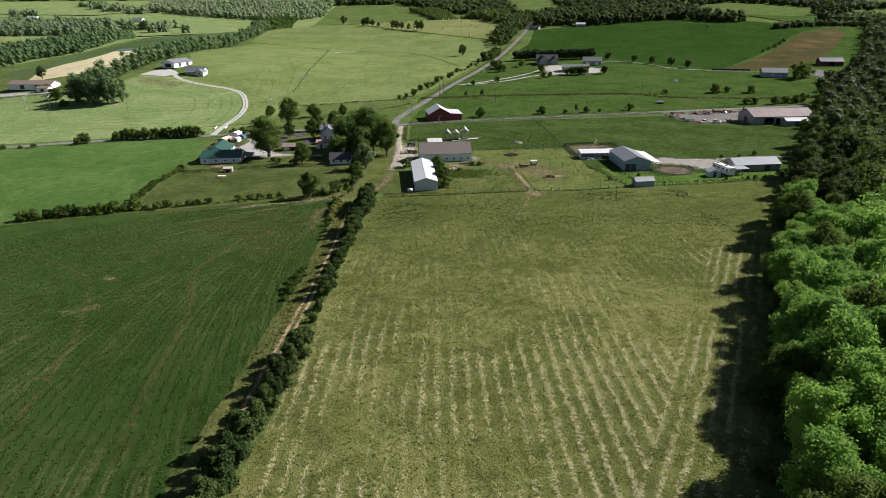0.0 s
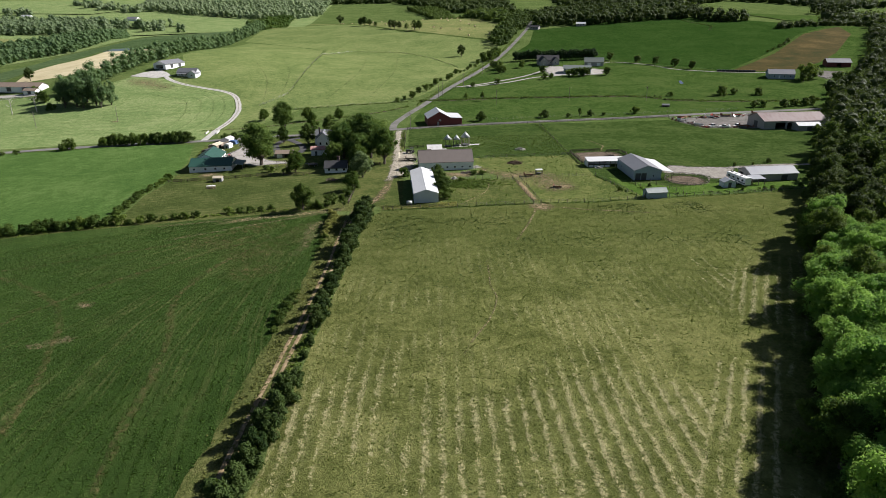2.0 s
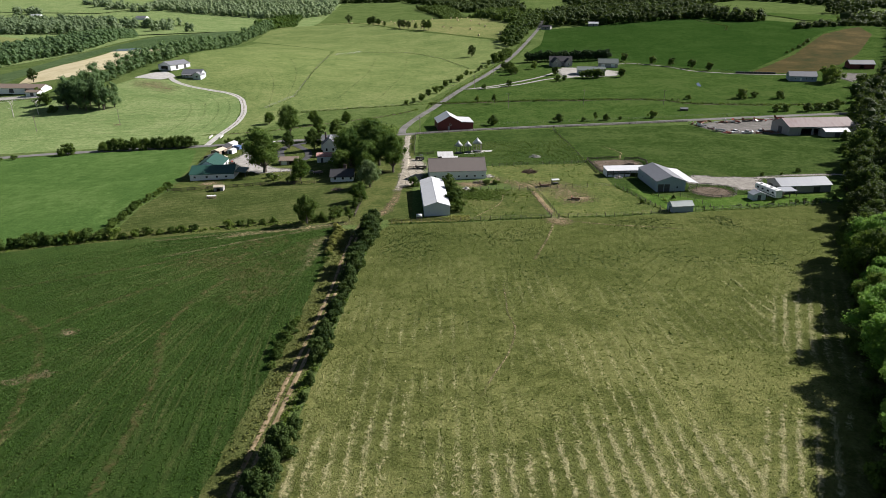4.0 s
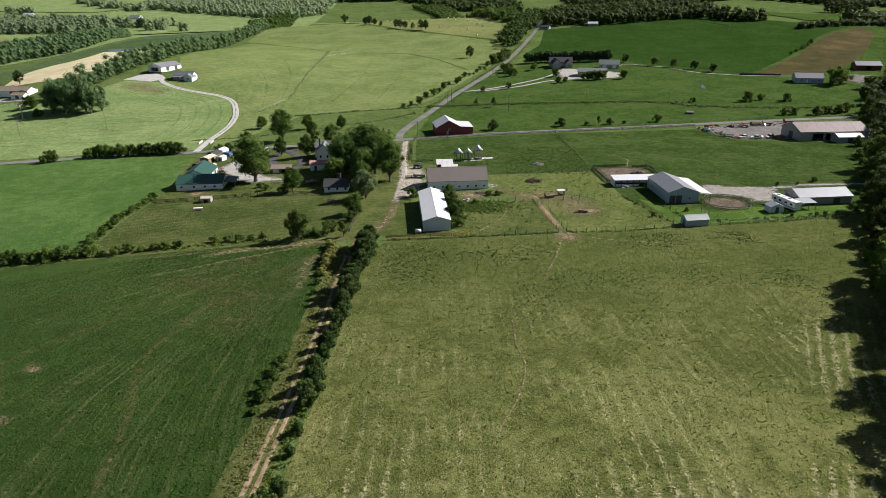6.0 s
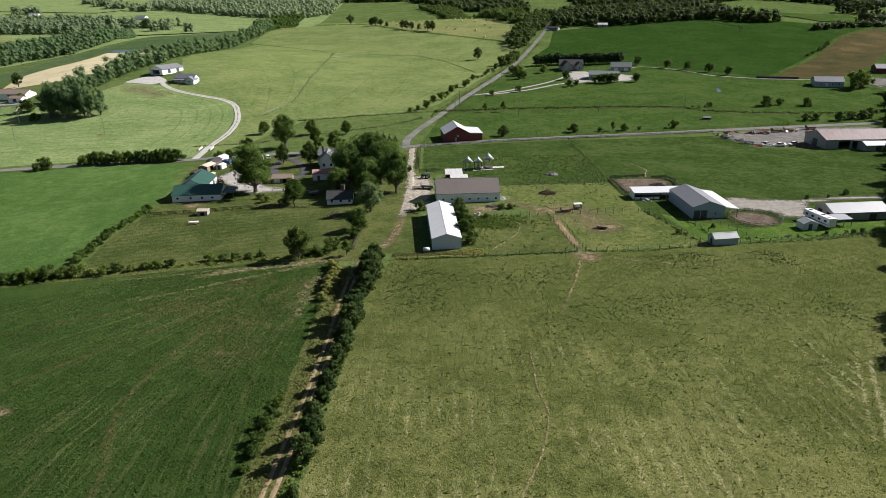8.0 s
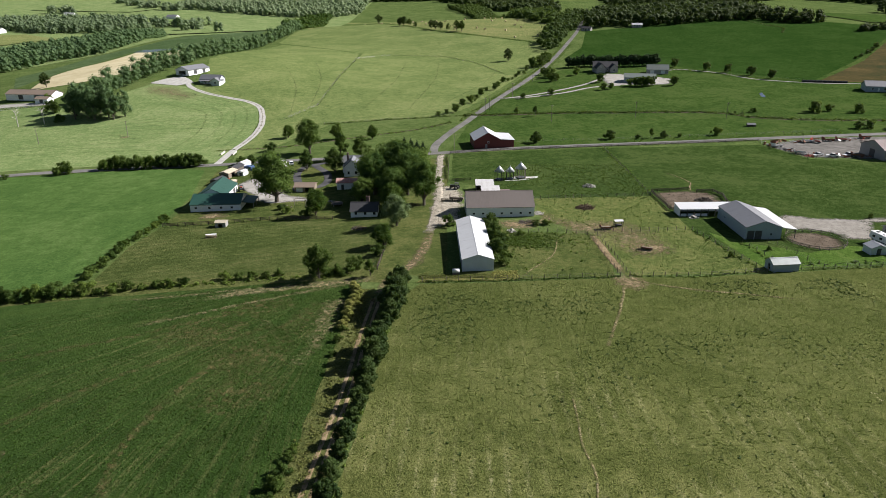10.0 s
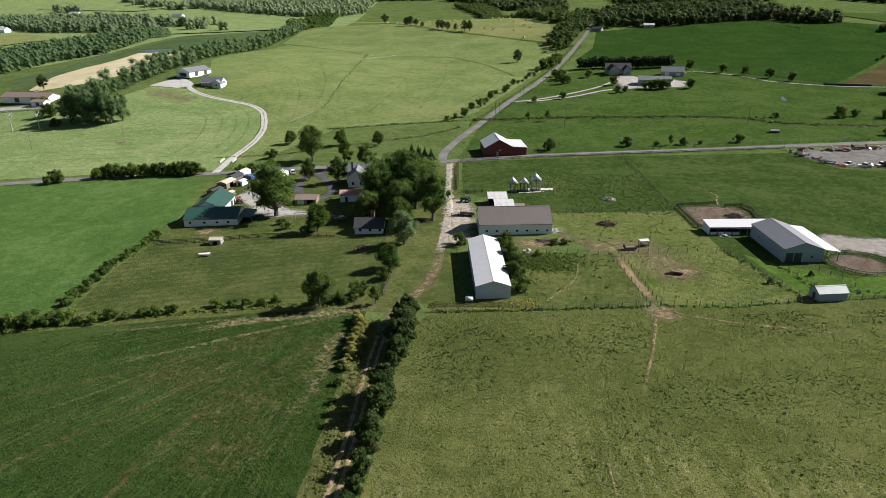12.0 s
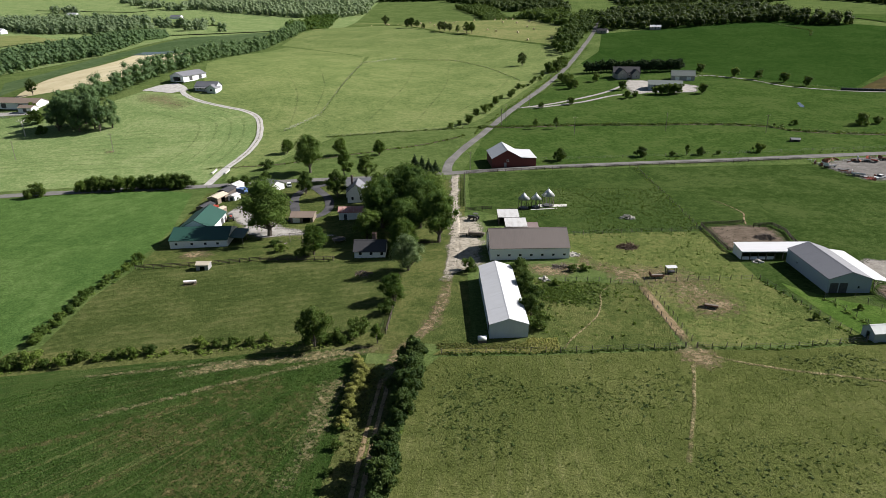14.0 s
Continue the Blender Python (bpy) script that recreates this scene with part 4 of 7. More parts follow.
def building(name, label, category, x, y, yaw, w, l, eave, ridge, wall, roof, over=0.35, windows=(), doors=(), roof2=None, peak=0.0, group="", seam=5.5, trim="trim"):
    """A gabled building: ridge along its own y, width w along x, length l along y. windows and doors: (side, along, bottom, width, height), side one of
    w e s n (its own -x, +x, -y, +y), along counted from the wall's middle; a door has a material too, or None for an open doorway. peak: the ridge's shift across."""
    root = thing(name, label, category, x, y, yaw, group)
    hw, hl, t, base = w / 2, l / 2, 0.2, -0.6
    ends = {"s": ((-hw, -hl), (hw, -hl)), "e": ((hw, -hl), (hw, hl)), "n": ((hw, hl), (-hw, hl)), "w": ((-hw, hl), (-hw, -hl))}
    turn = {"s": 1, "e": 1, "n": -1, "w": -1}
    g = Geo()
    for side, (a, b) in ends.items():
        long = w if side in "sn" else l
        holes = [(long / 2 + turn[side] * o[1], o[2], o[3], o[4]) for o in (*windows, *doors) if o[0] == side]
        a2, b2 = Vector(a), Vector(b)
        if side in "ew":
            s = (b2 - a2).normalized() * t
            a2, b2 = a2 + s, b2 - s
            holes = [(c - t, *rest) for c, *rest in holes]
        wall_run(g, a2, b2, base, eave, t, holes)
    for yy, d in ((-hl, t), (hl, -t)):
        g.prism([(-hw, yy, eave), (hw, yy, eave), (peak, yy, ridge)], (0, d, 0))
    g.weld().part("wall", M[wall], root)
    up = 0.1
    for sx, mat in ((-1, roof), (1, roof2 or roof)):
        run = hw - sx * peak
        drop = (ridge - eave) / run
        ex, ez = sx * (hw + over), eave - drop * over
        p = Geo()
        n = max(2, int(2 * (hl + over) / seam))
        prof = []
        for i in range(n + 1):
            yy = -hl - over + i * (2 * (hl + over) - 0.06) / n
            prof += [(yy, up), (yy, up + 0.012), (yy + 0.06, up + 0.012), (yy + 0.06, up)]
        prof = [(-hl - over, -0.04)] + prof + [(hl + over, -0.04)]
        k = len(prof)
        p.v = [(peak, yy, ridge + zz) for yy, zz in prof] + [(ex, yy, ez + zz) for yy, zz in prof]
        p.f = [(i, (i + 1) % k, k + (i + 1) % k, k + i) for i in range(k)] + [tuple(range(k)), tuple(range(2 * k - 1, k - 1, -1))]
        p.part("roof_panel", M[mat], root)
    g = Geo()
    g.prism([(peak - 0.22, -hl - over - 0.02, ridge + up - 0.06), (peak, -hl - over - 0.02, ridge + up + 0.03), (peak + 0.22, -hl - over - 0.02, ridge + up - 0.06)], (0, 2 * (hl + over) + 0.06, 0))
    g.part("ridge_cap", M[roof], root)
    for side, along, b, ww, hh in windows:
        a0, b0 = (Vector(q) for q in ends[side])
        u = (b0 - a0).normalized()
        v = Vector((-u.y, u.x))
        c = (a0 + b0) / 2 + u * turn[side] * along
        f = Geo()
        for s0, s1, z0, z1 in ((-ww / 2, -ww / 2 + 0.1, b, b + hh), (ww / 2 - 0.1, ww / 2, b, b + hh), (-ww / 2 + 0.1, ww / 2 - 0.1, b, b + 0.1), (-ww / 2 + 0.1, ww / 2 - 0.1, b + hh - 0.1, b + hh)):
            f.block(c, u, v, s0, s1, -0.05, 0.12, z0, z1)
        win = f.part("window", M[trim], root)
        pane = Geo().block(c, u, v, -ww / 2 + 0.1, ww / 2 - 0.1, 0.05, 0.08, b + 0.1, b + hh - 0.1)
        pane.part("pane", M["glass"], win)
    for side, along, b, ww, hh, mat in doors:
        if mat is None:
            continue
        a0, b0 = (Vector(q) for q in ends[side])
        u = (b0 - a0).normalized()
        v = Vector((-u.y, u.x))
        c = (a0 + b0) / 2 + u * turn[side] * along
        d = Geo().block(c, u, v, -ww / 2, ww / 2, 0.06, 0.12, b, b + hh)
        d.block(c, u, v, -ww / 2 + 0.1, ww / 2 - 0.1, 0.03, 0.06, b + hh * 0.45, b + hh * 0.52)
        d.part("door", M[mat], root)
    return root


def lean_to(root, x0, x1, y0, y1, z_high, z_low, roof, posts=(), fall="e", label="lean-to roof"):
    """A sloped roof slab on posts under a thing's own axes; it falls to its own e or s side."""
    g = Geo()
    if fall == "e":
        g.prism([(x0, y0, z_high), (x1, y0, z_low), (x1, y1, z_low), (x0, y1, z_high)], (0, 0, 0.12))
    else:
        g.prism([(x0, y0, z_low), (x1, y0, z_low), (x1, y1, z_high), (x0, y1, z_high)], (0, 0, 0.12))
    g.part("lean_to_roof", M[roof], root, label)
    for px, py in posts:
        h = z_high + (z_low - z_high) * (px - x0) / (x1 - x0) if fall == "e" else z_low + (z_high - z_low) * (py - y0) / (y1 - y0)
        Geo().box(px - 0.08, px + 0.08, py - 0.08, py + 0.08, -0.5, h).part("post", M["post"], root)


# ---- fences ----
POST = mesh_of("fence_post", *(lambda g: (g.v, g.f))(Geo().tube((0, 0, -0.4), (0, 0, 1.35), 0.08, 0.07, 6)), M["post"])
DARK_POST = mesh_of("fence_post", *(lambda g: (g.v, g.f))(Geo().box(-0.08, 0.08, -0.08, 0.08, -0.4, 1.35)), M["board"])


def fence(label, pts, gap=3.0, boards=0, group="farm fences", height=1.25, wood="board"):
    """Posts along a line with wires, or with so many dark boards between each two posts."""
    root = thing("fence", label, "fence", *pts[0], 0, group, 0.0)
    root.location = (0, 0, 0)
    line = []
    for (x0, y0), (x1, y1) in zip(pts, pts[1:]):
        k = max(1, round(math.hypot(x1 - x0, y1 - y0) / gap))
        line += [(x0 + (x1 - x0) * i / k, y0 + (y1 - y0) * i / k) for i in range(k)]
    line.append(pts[-1])
    tops = []
    for x, y in line:
        z = gz(x, y)
        tops.append(Vector((x, y, z)))
        p = new("post", DARK_POST if boards and wood == "board" else POST)
        p.parent = root
        p.matrix_basis = pose(x, y, z, random.uniform(-3, 3), random.uniform(-3, 3), random.uniform(0, 90))
    if boards:
        for i in range(boards):
            h = height * (0.3 + 0.62 * i / max(1, boards - 1))
            for a, b in zip(tops, tops[1:]):
                s = (b - a).normalized()
                side = Vector((-s.y, s.x, 0)) * 0.03
                g = Geo()
                g.prism([a + Vector((0, 0, h)) - side, a + Vector((0, 0, h + 0.15)) - side, b + Vector((0, 0, h + 0.15)) - side, b + Vector((0, 0, h)) - side], side * 2)
                g.part("board", M[wood], root)
    else:
        for h in (0.35, 0.75, 1.15):
            g = Geo()
            for i, a in enumerate(tops):
                way = (tops[min(i + 1, len(tops) - 1)] - tops[max(i - 1, 0)]).normalized()
                side = Vector((-way.y, way.x, 0)) * 0.012
                g.v += [tuple(a + Vector((0, 0, h)) + side), tuple(a + Vector((0, 0, h + 0.02))), tuple(a + Vector((0, 0, h)) - side)]
                if i:
                    k = 3 * i
                    g.f += [(k - 3 + j, k - 3 + (j + 1) % 3, k + (j + 1) % 3, k + j) for j in range(3)]
            g.part("wire", M["wire"], root)
    return root


# ---- plants ----
ICO = bmesh.new()
bmesh.ops.create_icosphere(ICO, subdivisions=2, radius=1)
ICO_V = np.array([v.co[:] for v in ICO.verts])
ICO_F = np.array([[v.index for v in f.verts] for f in ICO.faces])
ICO1 = bmesh.new()
bmesh.ops.create_icosphere(ICO1, subdivisions=1, radius=1)
ICO1_V = np.array([v.co[:] for v in ICO1.verts])
ICO1_F = np.array([[v.index for v in f.verts] for f in ICO1.faces])


def leafage(rng, blobs, count, size, core=True, flat=0.35):
    """Leaf sprays round the blobs (centre, radius) and a lumpy core in each: vertices and faces."""
    blobs = np.asarray(blobs, float)
    pick = rng.choice(len(blobs), count, p=blobs[:, 3] ** 2 / (blobs[:, 3] ** 2).sum())
    way = rng.normal(size=(count, 3))
    way[:, 2] += 0.25
    way /= np.linalg.norm(way, axis=1, keepdims=True)
    c, r = blobs[pick, :3], blobs[pick, 3:]
    at = c + way * r * rng.uniform(0.72, 1.25, (count, 1)) * [1, 1, 0.85]
    nrm = way * (1.15 - flat) + rng.normal(size=(count, 3)) * 0.42
    nrm[:, 2] += 0.25
    nrm /= np.linalg.norm(nrm, axis=1, keepdims=True)
    u = np.cross(nrm, rng.normal(size=(count, 3)))
    u /= np.linalg.norm(u, axis=1, keepdims=True)
    w = np.cross(nrm, u)
    s = size * rng.uniform(0.6, 1.35, (count, 1))
    bend = nrm * s * 0.25
    quad = np.stack([at - u * s * 0.62, at - w * s * 0.42 - bend, at + u * s * 0.62, at + w * s * 0.42 - bend], 1).reshape(-1, 3)
    faces = np.arange(count * 4).reshape(-1, 4).tolist()
    verts = [quad]
    if core:
        k = count * 4
        for bx, by, bz, br in blobs:
            lump = ICO1_V * br * 0.66 * rng.uniform(0.85, 1.15, (len(ICO1_V), 1)) * [1, 1, 0.85] + [bx, by, bz]
            verts.append(lump)
            faces += (ICO1_F + k).tolist()
            k += len(lump)
    return np.concatenate(verts), faces


def tree_proto(seed, height, spread, leaf, count, size, trunk=0.28, lumps=16, label="", name="tree", category="tree", low=0.25, cone=0.0):
    """A tree with a tapered trunk, limbs and a crown of leaf sprays on uneven lumps, at the origin; returns its two meshes."""
    rng = np.random.default_rng(seed)
    base, mid = height * low, height * (low + 1) / 2
    blobs = []
    lean = rng.uniform(-0.12, 0.12, 2) * spread
    for i in range(lumps):
        a = i * 2.4 + rng.uniform(-0.7, 0.7)
        f = (i + 0.5) / lumps
        z = base + (height - base) * (0.1 + 0.82 * f)
        if cone:
            rad, br = spread * (1 - f) * 0.75, spread * (0.55 - 0.38 * f)
        else:
            rad = spread * 0.8 * math.sqrt(max(0.03, 1 - (2 * f - 0.9) ** 2)) * rng.uniform(0.45, 1.15)
            br = spread * rng.uniform(0.19, 0.38) * (1.0 if f < 0.8 else 0.85)
        blobs.append((rad * math.cos(a) + lean[0] * f, rad * math.sin(a) + lean[1] * f, min(z, height - br * 0.8) + rng.uniform(-0.05, 0.05) * height, br))
    blobs.append((0, 0, (base + height) / 2, spread * 0.5))
    verts, faces = leafage(rng, blobs, count, size)
    crown = mesh_of("crown", verts, faces, M[leaf])
    g = Geo()
    r = trunk * height / 10
    last = Vector((0, 0, -0.5))
    for i in range(1, 5):
        p = Vector((rng.normal() * 0.12 * i, rng.normal() * 0.12 * i, (height * 0.75) * i / 4))
        g.tube(last, p, r * (1.15 - 0.24 * (i - 1)), r * (1.15 - 0.24 * i), 7, False)
        last = p
    for bx, by, bz, br in blobs[:9]:
        s = Vector((bx * 0.1, by * 0.1, max(base * 0.75, bz - spread * 0.6)))
        m = s.lerp(Vector((bx, by, bz)), 0.55) + Vector((0, 0, -0.3))
        g.tube(s, m, r * 0.42, r * 0.28, 5, False).tube(m, (bx, by, bz), r * 0.28, r * 0.1, 5, False)
    stem = mesh_of("trunk", g.v, g.f, M["bark"])
    return crown, stem


def plant(proto, label, category, x, y, size=1.0, group="", name="tree", tall=1.0):
    """One tree or shrub of a kind, standing on the land, turned at random."""
    root = new(name)
    root.empty_display_size = 0.5
    root.matrix_world = pose(x, y, gz(x, y) - 0.05, 0, 0, random.uniform(0, 360)) @ Matrix.Diagonal((size, size, size * tall, 1))
    tagged(root, label, category, group)
    for nm, me in zip(("crown", "trunk"), proto):
        ob = new(nm, me)
        ob.parent = root
    return root


NEAR = [tree_proto(11 + i, 15, 5.6, leaf, 5600, 0.4, lumps=30, low=0.16) for i, leaf in enumerate(("leaf_bright", "leaf", "leaf_bright"))]
MID = [tree_proto(31 + i, 14, 5.4, leaf, 2200, 0.53, lumps=24, low=0.2) for i, leaf in enumerate(("leaf_deep", "leaf_dark", "leaf_deep", "leaf_dark"))]
HAZY = [tree_proto(41 + i, 14, 5.4, "leaf_west", 2400, 0.5, lumps=24, low=0.12) for i in range(2)]
OAK = [tree_proto(51 + i, 16, 7.2, "leaf_oak", 5800, 0.45, 0.36, 40, low=0.2) for i in range(2)]
ROUND = [tree_proto(61 + i, 9, 3.9, leaf, 2800, 0.37, 0.26, 24, low=0.12) for i, leaf in enumerate(("leaf_dark", "leaf"))]
PALE = [tree_proto(71, 10, 4.2, "leaf_pale", 3000, 0.37, 0.3, 26, low=0.1)]
SLIM = [tree_proto(81, 8, 2.2, "leaf", 1500, 0.34, 0.2, 11, low=0.2)]
SHRUB = [tree_proto(91 + i, 3.4, 2.3, leaf, 900, 0.31, 0.2, 10, low=0.02) for i, leaf in enumerate(("leaf_dark", "leaf_dark", "leaf"))]
SMALL = [tree_proto(101 + i, 6, 2.9, leaf, 760, 0.5, 0.25, 11, low=0.08) for i, leaf in enumerate(("leaf_dark", "leaf"))]
HEDGE = [tree_proto(131 + i, 4.8, 2.05, "leaf_hedge", 2000, 0.3, 0.2, 18, low=0.02) for i in range(2)]
CONIFER = [tree_proto(111, 8, 2.6, "needle", 700, 0.55, 0.22, 12, low=0.03, cone=1.0)]
PINE = [tree_proto(113, 8.5, 3.1, "needle", 1000, 0.55, 0.22, 14, low=0.02)]
YELLOW = [tree_proto(121, 3.2, 1.5, "leaf_straw", 1000, 0.26, 0.1, 10, low=0.02)]


def woods(label, poly, gap, height, leaf, seed, name="far_woods", sprays=26, keep=1.0):
    """Far woodland as one mesh: many lumpy crowns of uneven height with leaf sprays, filling an outline in plan."""
    rng = np.random.default_rng(seed)
    lo, hi = np.min(poly, 0), np.max(poly, 0)
    gx, gy = np.meshgrid(np.arange(lo[0], hi[0] + gap, gap), np.arange(lo[1], hi[1] + gap, gap))
    gx = gx + rng.uniform(-0.45, 0.45, gx.shape) * gap
    gy = gy + rng.uniform(-0.45, 0.45, gy.shape) * gap
    ok = inside(gx, gy, list(poly))
    V, F, k = [], [], 0
    for x, y in zip(gx[ok], gy[ok]):
        if rng.random() > keep:
            continue
        h = height * rng.uniform(0.65, 1.25)
        r = gap * rng.uniform(0.5, 0.72)
        z = gz(x, y)
        blobs = [(x + rng.uniform(-0.4, 0.4) * r, y + rng.uniform(-0.4, 0.4) * r, z + h - r * 0.75, r * 0.8), (x + rng.uniform(-0.5, 0.5) * r, y + rng.uniform(-0.5, 0.5) * r, z + h * 0.5, r * 0.9), (x, y, z + h * 0.22, r * 0.8)]
        v, f = leafage(rng, blobs, int(sprays * 1.7), r * (0.25 if sprays < 50 else 0.19))
        V.append(v)
        F += [[i + k for i in q] for q in f]
        k += len(v)
    tagged(new(name, mesh_of(name, np.concatenate(V), F, M[leaf])), label, "woods", kind="stuff")


def tufts(name, label, category, xy, size, leaf, seed, sprays=7, tall=0.7):
    """Low weed tufts or tall grass as one mesh of small leaf sprays."""
    rng = np.random.default_rng(seed)
    V, F, k = [], [], 0
    for x, y in xy:
        s = size * rng.uniform(0.5, 1.5)
        v, f = leafage(rng, [(0, 0, s * 0.3 * tall, s * 0.5)], sprays, s * 0.6, False)
        v = v * [1, 1, tall] + [x, y, gz(x, y)]
        V.append(v)
        F += [[i + k for i in q] for q in f]
        k += len(v)
    tagged(new(name, mesh_of(name, np.concatenate(V), F, M[leaf])), label, category, kind="stuff")


def sward(name, label, category, xy, size, leaf, seed, per=3, tall=0.6, loose=0.6, thin=0.6):
    """Low crop or turf as one mesh of loose leaf sprays near the ground."""
    rng = np.random.default_rng(seed)
    at = np.repeat(np.asarray(xy, float), per, 0)
    n = len(at)
    at = at + rng.normal(0, size * 0.45, at.shape)
    at = np.c_[at, land(at[:, 0], at[:, 1]) + 0.09 + size * tall * rng.uniform(0.0, 1.0, n)]
    nrm = rng.normal(size=(n, 3)) * loose + [0, 0, 0.8]
    nrm /= np.linalg.norm(nrm, axis=1, keepdims=True)
    u = np.cross(nrm, rng.normal(size=(n, 3)))
    u /= np.linalg.norm(u, axis=1, keepdims=True)
    w = np.cross(nrm, u)
    s = size * rng.uniform(0.5, 1.3, (n, 1)) * 0.5
    quad = np.stack([at - u * s, at - w * s * thin, at + u * s, at + w * s * thin], 1).reshape(-1, 3)
    tagged(new(name, mesh_of(name, quad, np.arange(n * 4).reshape(-1, 4).tolist(), M[leaf])), label, category, kind="stuff")


# ---- farm buildings ----
building("long_shed", "long white steel shed with a pale metal roof", "shed", -1.14, 197.4, 3.9, 8.1, 30.8, 3.3, 4.6, "wall_grey", "roof_white", 0.15, doors=[("w", -12, 0, 3.0, 2.6, "door_dark"), ("w", 10, 0, 1.0, 2.0, "door_dark")])
building("big_barn", "large white barn with a brown-grey metal roof and small windows", "barn", 7.3, 231.5, 94.0, 12.0, 21.6, 3.3, 7.0, "wall_white", "roof_brown", 0.15,
         windows=[("w", a, 0.9, 0.9, 0.8) for a in (-9.4, -6.4, -3.4, -0.4, 2.6, 5.6, 8.6)], doors=[("n", 0, 0, 3.6, 3.2, "door_dark"), ("s", 0, 0, 3.6, 3.2, "door_dark")])
horse_barn = building("horse_barn", "blue-grey metal barn with a slate roof and lean-to", "barn", 81.2, 215.6, 2.0, 10.2, 19.8, 3.7, 5.5, "wall_blue", "roof_slate", 0.15,
                      windows=[("s", 2.2, 1.2, 0.7, 0.8), ("w", 4.5, 1.5, 0.8, 0.7)], doors=[("s", -3.6, 0, 2.0, 2.7, "door_dark"), ("s", -1.4, 0, 2.0, 2.7, "door_dark"), ("e", 0, 0, 6.0, 2.6, None)], trim="wall_blue")
lean_to(horse_barn, 5.26, 9.6, -9.8, 9.8, 3.5, 2.85, "roof_white", [(9.3, v) for v in (-9.4, -4.7, 0, 4.7, 9.4)], "e", "white metal lean-to roof")
shed = thing("loafing_shed", "long white-roofed open loafing shed", "shed", 74.4, 229.2, 2.6)
Geo().box(-10.2, 10.2, 2.5, 2.7, -0.5, 2.9).box(-10.2, -10.0, -2.4, 2.5, -0.5, 2.3).part("wall", M["wall_white"], shed)
lean_to(shed, -10.4, 10.3, -2.9, 2.9, 2.95, 2.4, "roof_white", [(v, -2.5) for v in (-10.0, -7.8, -5.6, -3.4, -1.2, 1.0, 3.2, 5.4, 7.6)], "s", "white metal roof")
for k in range(4):
    Geo().box(-9.8 + k * 2.2, -8.0 + k * 2.2, -2.5, -2.4, 0.0, 0.9).part("feed_board", M["wall_white"], shed)
red_barn = building("red_barn", "dark red barn with a white metal roof", "barn", 5.8, 342.7, 6.9, 13.2, 16.2, 4.1, 7.7, "wall_red", "roof_white", 0.25, doors=[("s", -0.6, 0, 1.4, 2.2, "wall_dull")], windows=[("s", 0.2, 2.6, 0.9, 0.9)])
Geo().box(6.62, 12.6, -8.0, 8.0, -0.5, 3.75).part("side_wall", M["wall_red"], red_barn)
lean_to(red_barn, 6.1, 13.0, -8.3, 8.3, 4.35, 3.85, "roof_white", (), "e", "white metal side roof")
building("yard_barn", "large machinery barn with a pale rust-stained roof", "barn", 191.0, 314.5, 93.0, 16.5, 34.0, 4.4, 7.4, "wall_dull", "roof_rust", 0.4, doors=[("w", -11, 0, 5.4, 3.5, None), ("w", -4.6, 0, 5.4, 3.5, None), ("w", 1.8, 0, 5.4, 3.5, None), ("w", 8.2, 0, 5.4, 3.5, None), ("n", 0, 0, 3.6, 3.4, "door_dark")])
building("yard_shed", "low white shed with a pale roof", "shed", 195.0, 302.4, 92.0, 6.0, 12.0, 2.8, 4.0, "wall_dull", "roof_galv", 0.3, doors=[("w", 0, 0, 2.6, 2.3, "door_dark")])
rb = building("grey_barn", "grey-roofed barn with an open gable end", "barn", 126.8, 206.8, 95.0, 8.6, 18.2, 2.7, 4.4, "wall_dull", "roof_dull", 0.35, doors=[("n", 2.0, 0, 2.2, 2.1, None), ("n", -2.0, 0, 2.2, 2.1, None), ("w", -4, 0, 2.4, 2.1, "door_dark"), ("w", 5, 0, 2.4, 2.1, "door_dark")])
porch = thing("barn_porch", "open porch with a dull metal roof", "porch", 118.6, 198.4, 5.0)
lean_to(porch, -2.6, 2.6, -1.6, 2.6, 2.55, 2.2, "roof_dull", [(-2.4, -1.4), (2.4, -1.4), (0, -1.4), (-2.4, 2.4), (2.4, 2.4)], "s", "dull grey metal roof")
building("garden_shed", "small pale shed with a grey roof", "shed", 107.0, 195.8, 4.0, 4.4, 3.4, 2.0, 2.9, "wall_grey", "roof_dull", 0.2, doors=[("s", 0, 0, 1.2, 1.9, "door_dark")])
building("run_in_hut", "low grey-green metal hut by the fence", "shed", 77.2, 184.2, 97.5, 3.6, 7.0, 2.1, 3.2, "wall_blue", "roof_hut", 0.2, doors=[("n", 0, 0, 1.0, 1.8, None)])


def pitched_shed(label, x, y, yaw, w, d, high, low, roof):
    """A low shed under one roof plane that falls to its open front."""
    t = thing("tool_shed", label, "shed", x, y, yaw)
    a, b = w / 2 - 0.2, d / 2 - 0.2
    Geo().box(-a, a, b - 0.12, b, -0.4, high - 0.12).part("back_wall", M["wall_brown"], t)
    for e in (-a, a - 0.12):
        Geo().prism([(e, -b, -0.4), (e, b - 0.13, -0.4), (e, b - 0.13, high - 0.15), (e, -b, low - 0.02)], (0.12, 0, 0)).part("side_wall", M["wall_brown"], t)
    n = max(4, int(w / 0.8))
    for k in range(n):
        # roofing sheets, each lapped a little over the next
        e, f = -w / 2 + w * k / n, -w / 2 + w * (k + 1) / n + 0.04
        up = 0.02 * (k % 2)
        Geo().prism([(e, -d / 2, low + up), (f, -d / 2, low + up), (f, d / 2, high + up), (e, d / 2, high + up)], (0, 0, 0.05)).part("roofing_sheet", M[roof], t)
    for e in (-a + 0.15, -a / 3, a / 3, a - 0.3):
        Geo().box(e, e + 0.14, -b, -b + 0.14, -0.4, low + 0.02).part("post", M["post"], t)
    return t


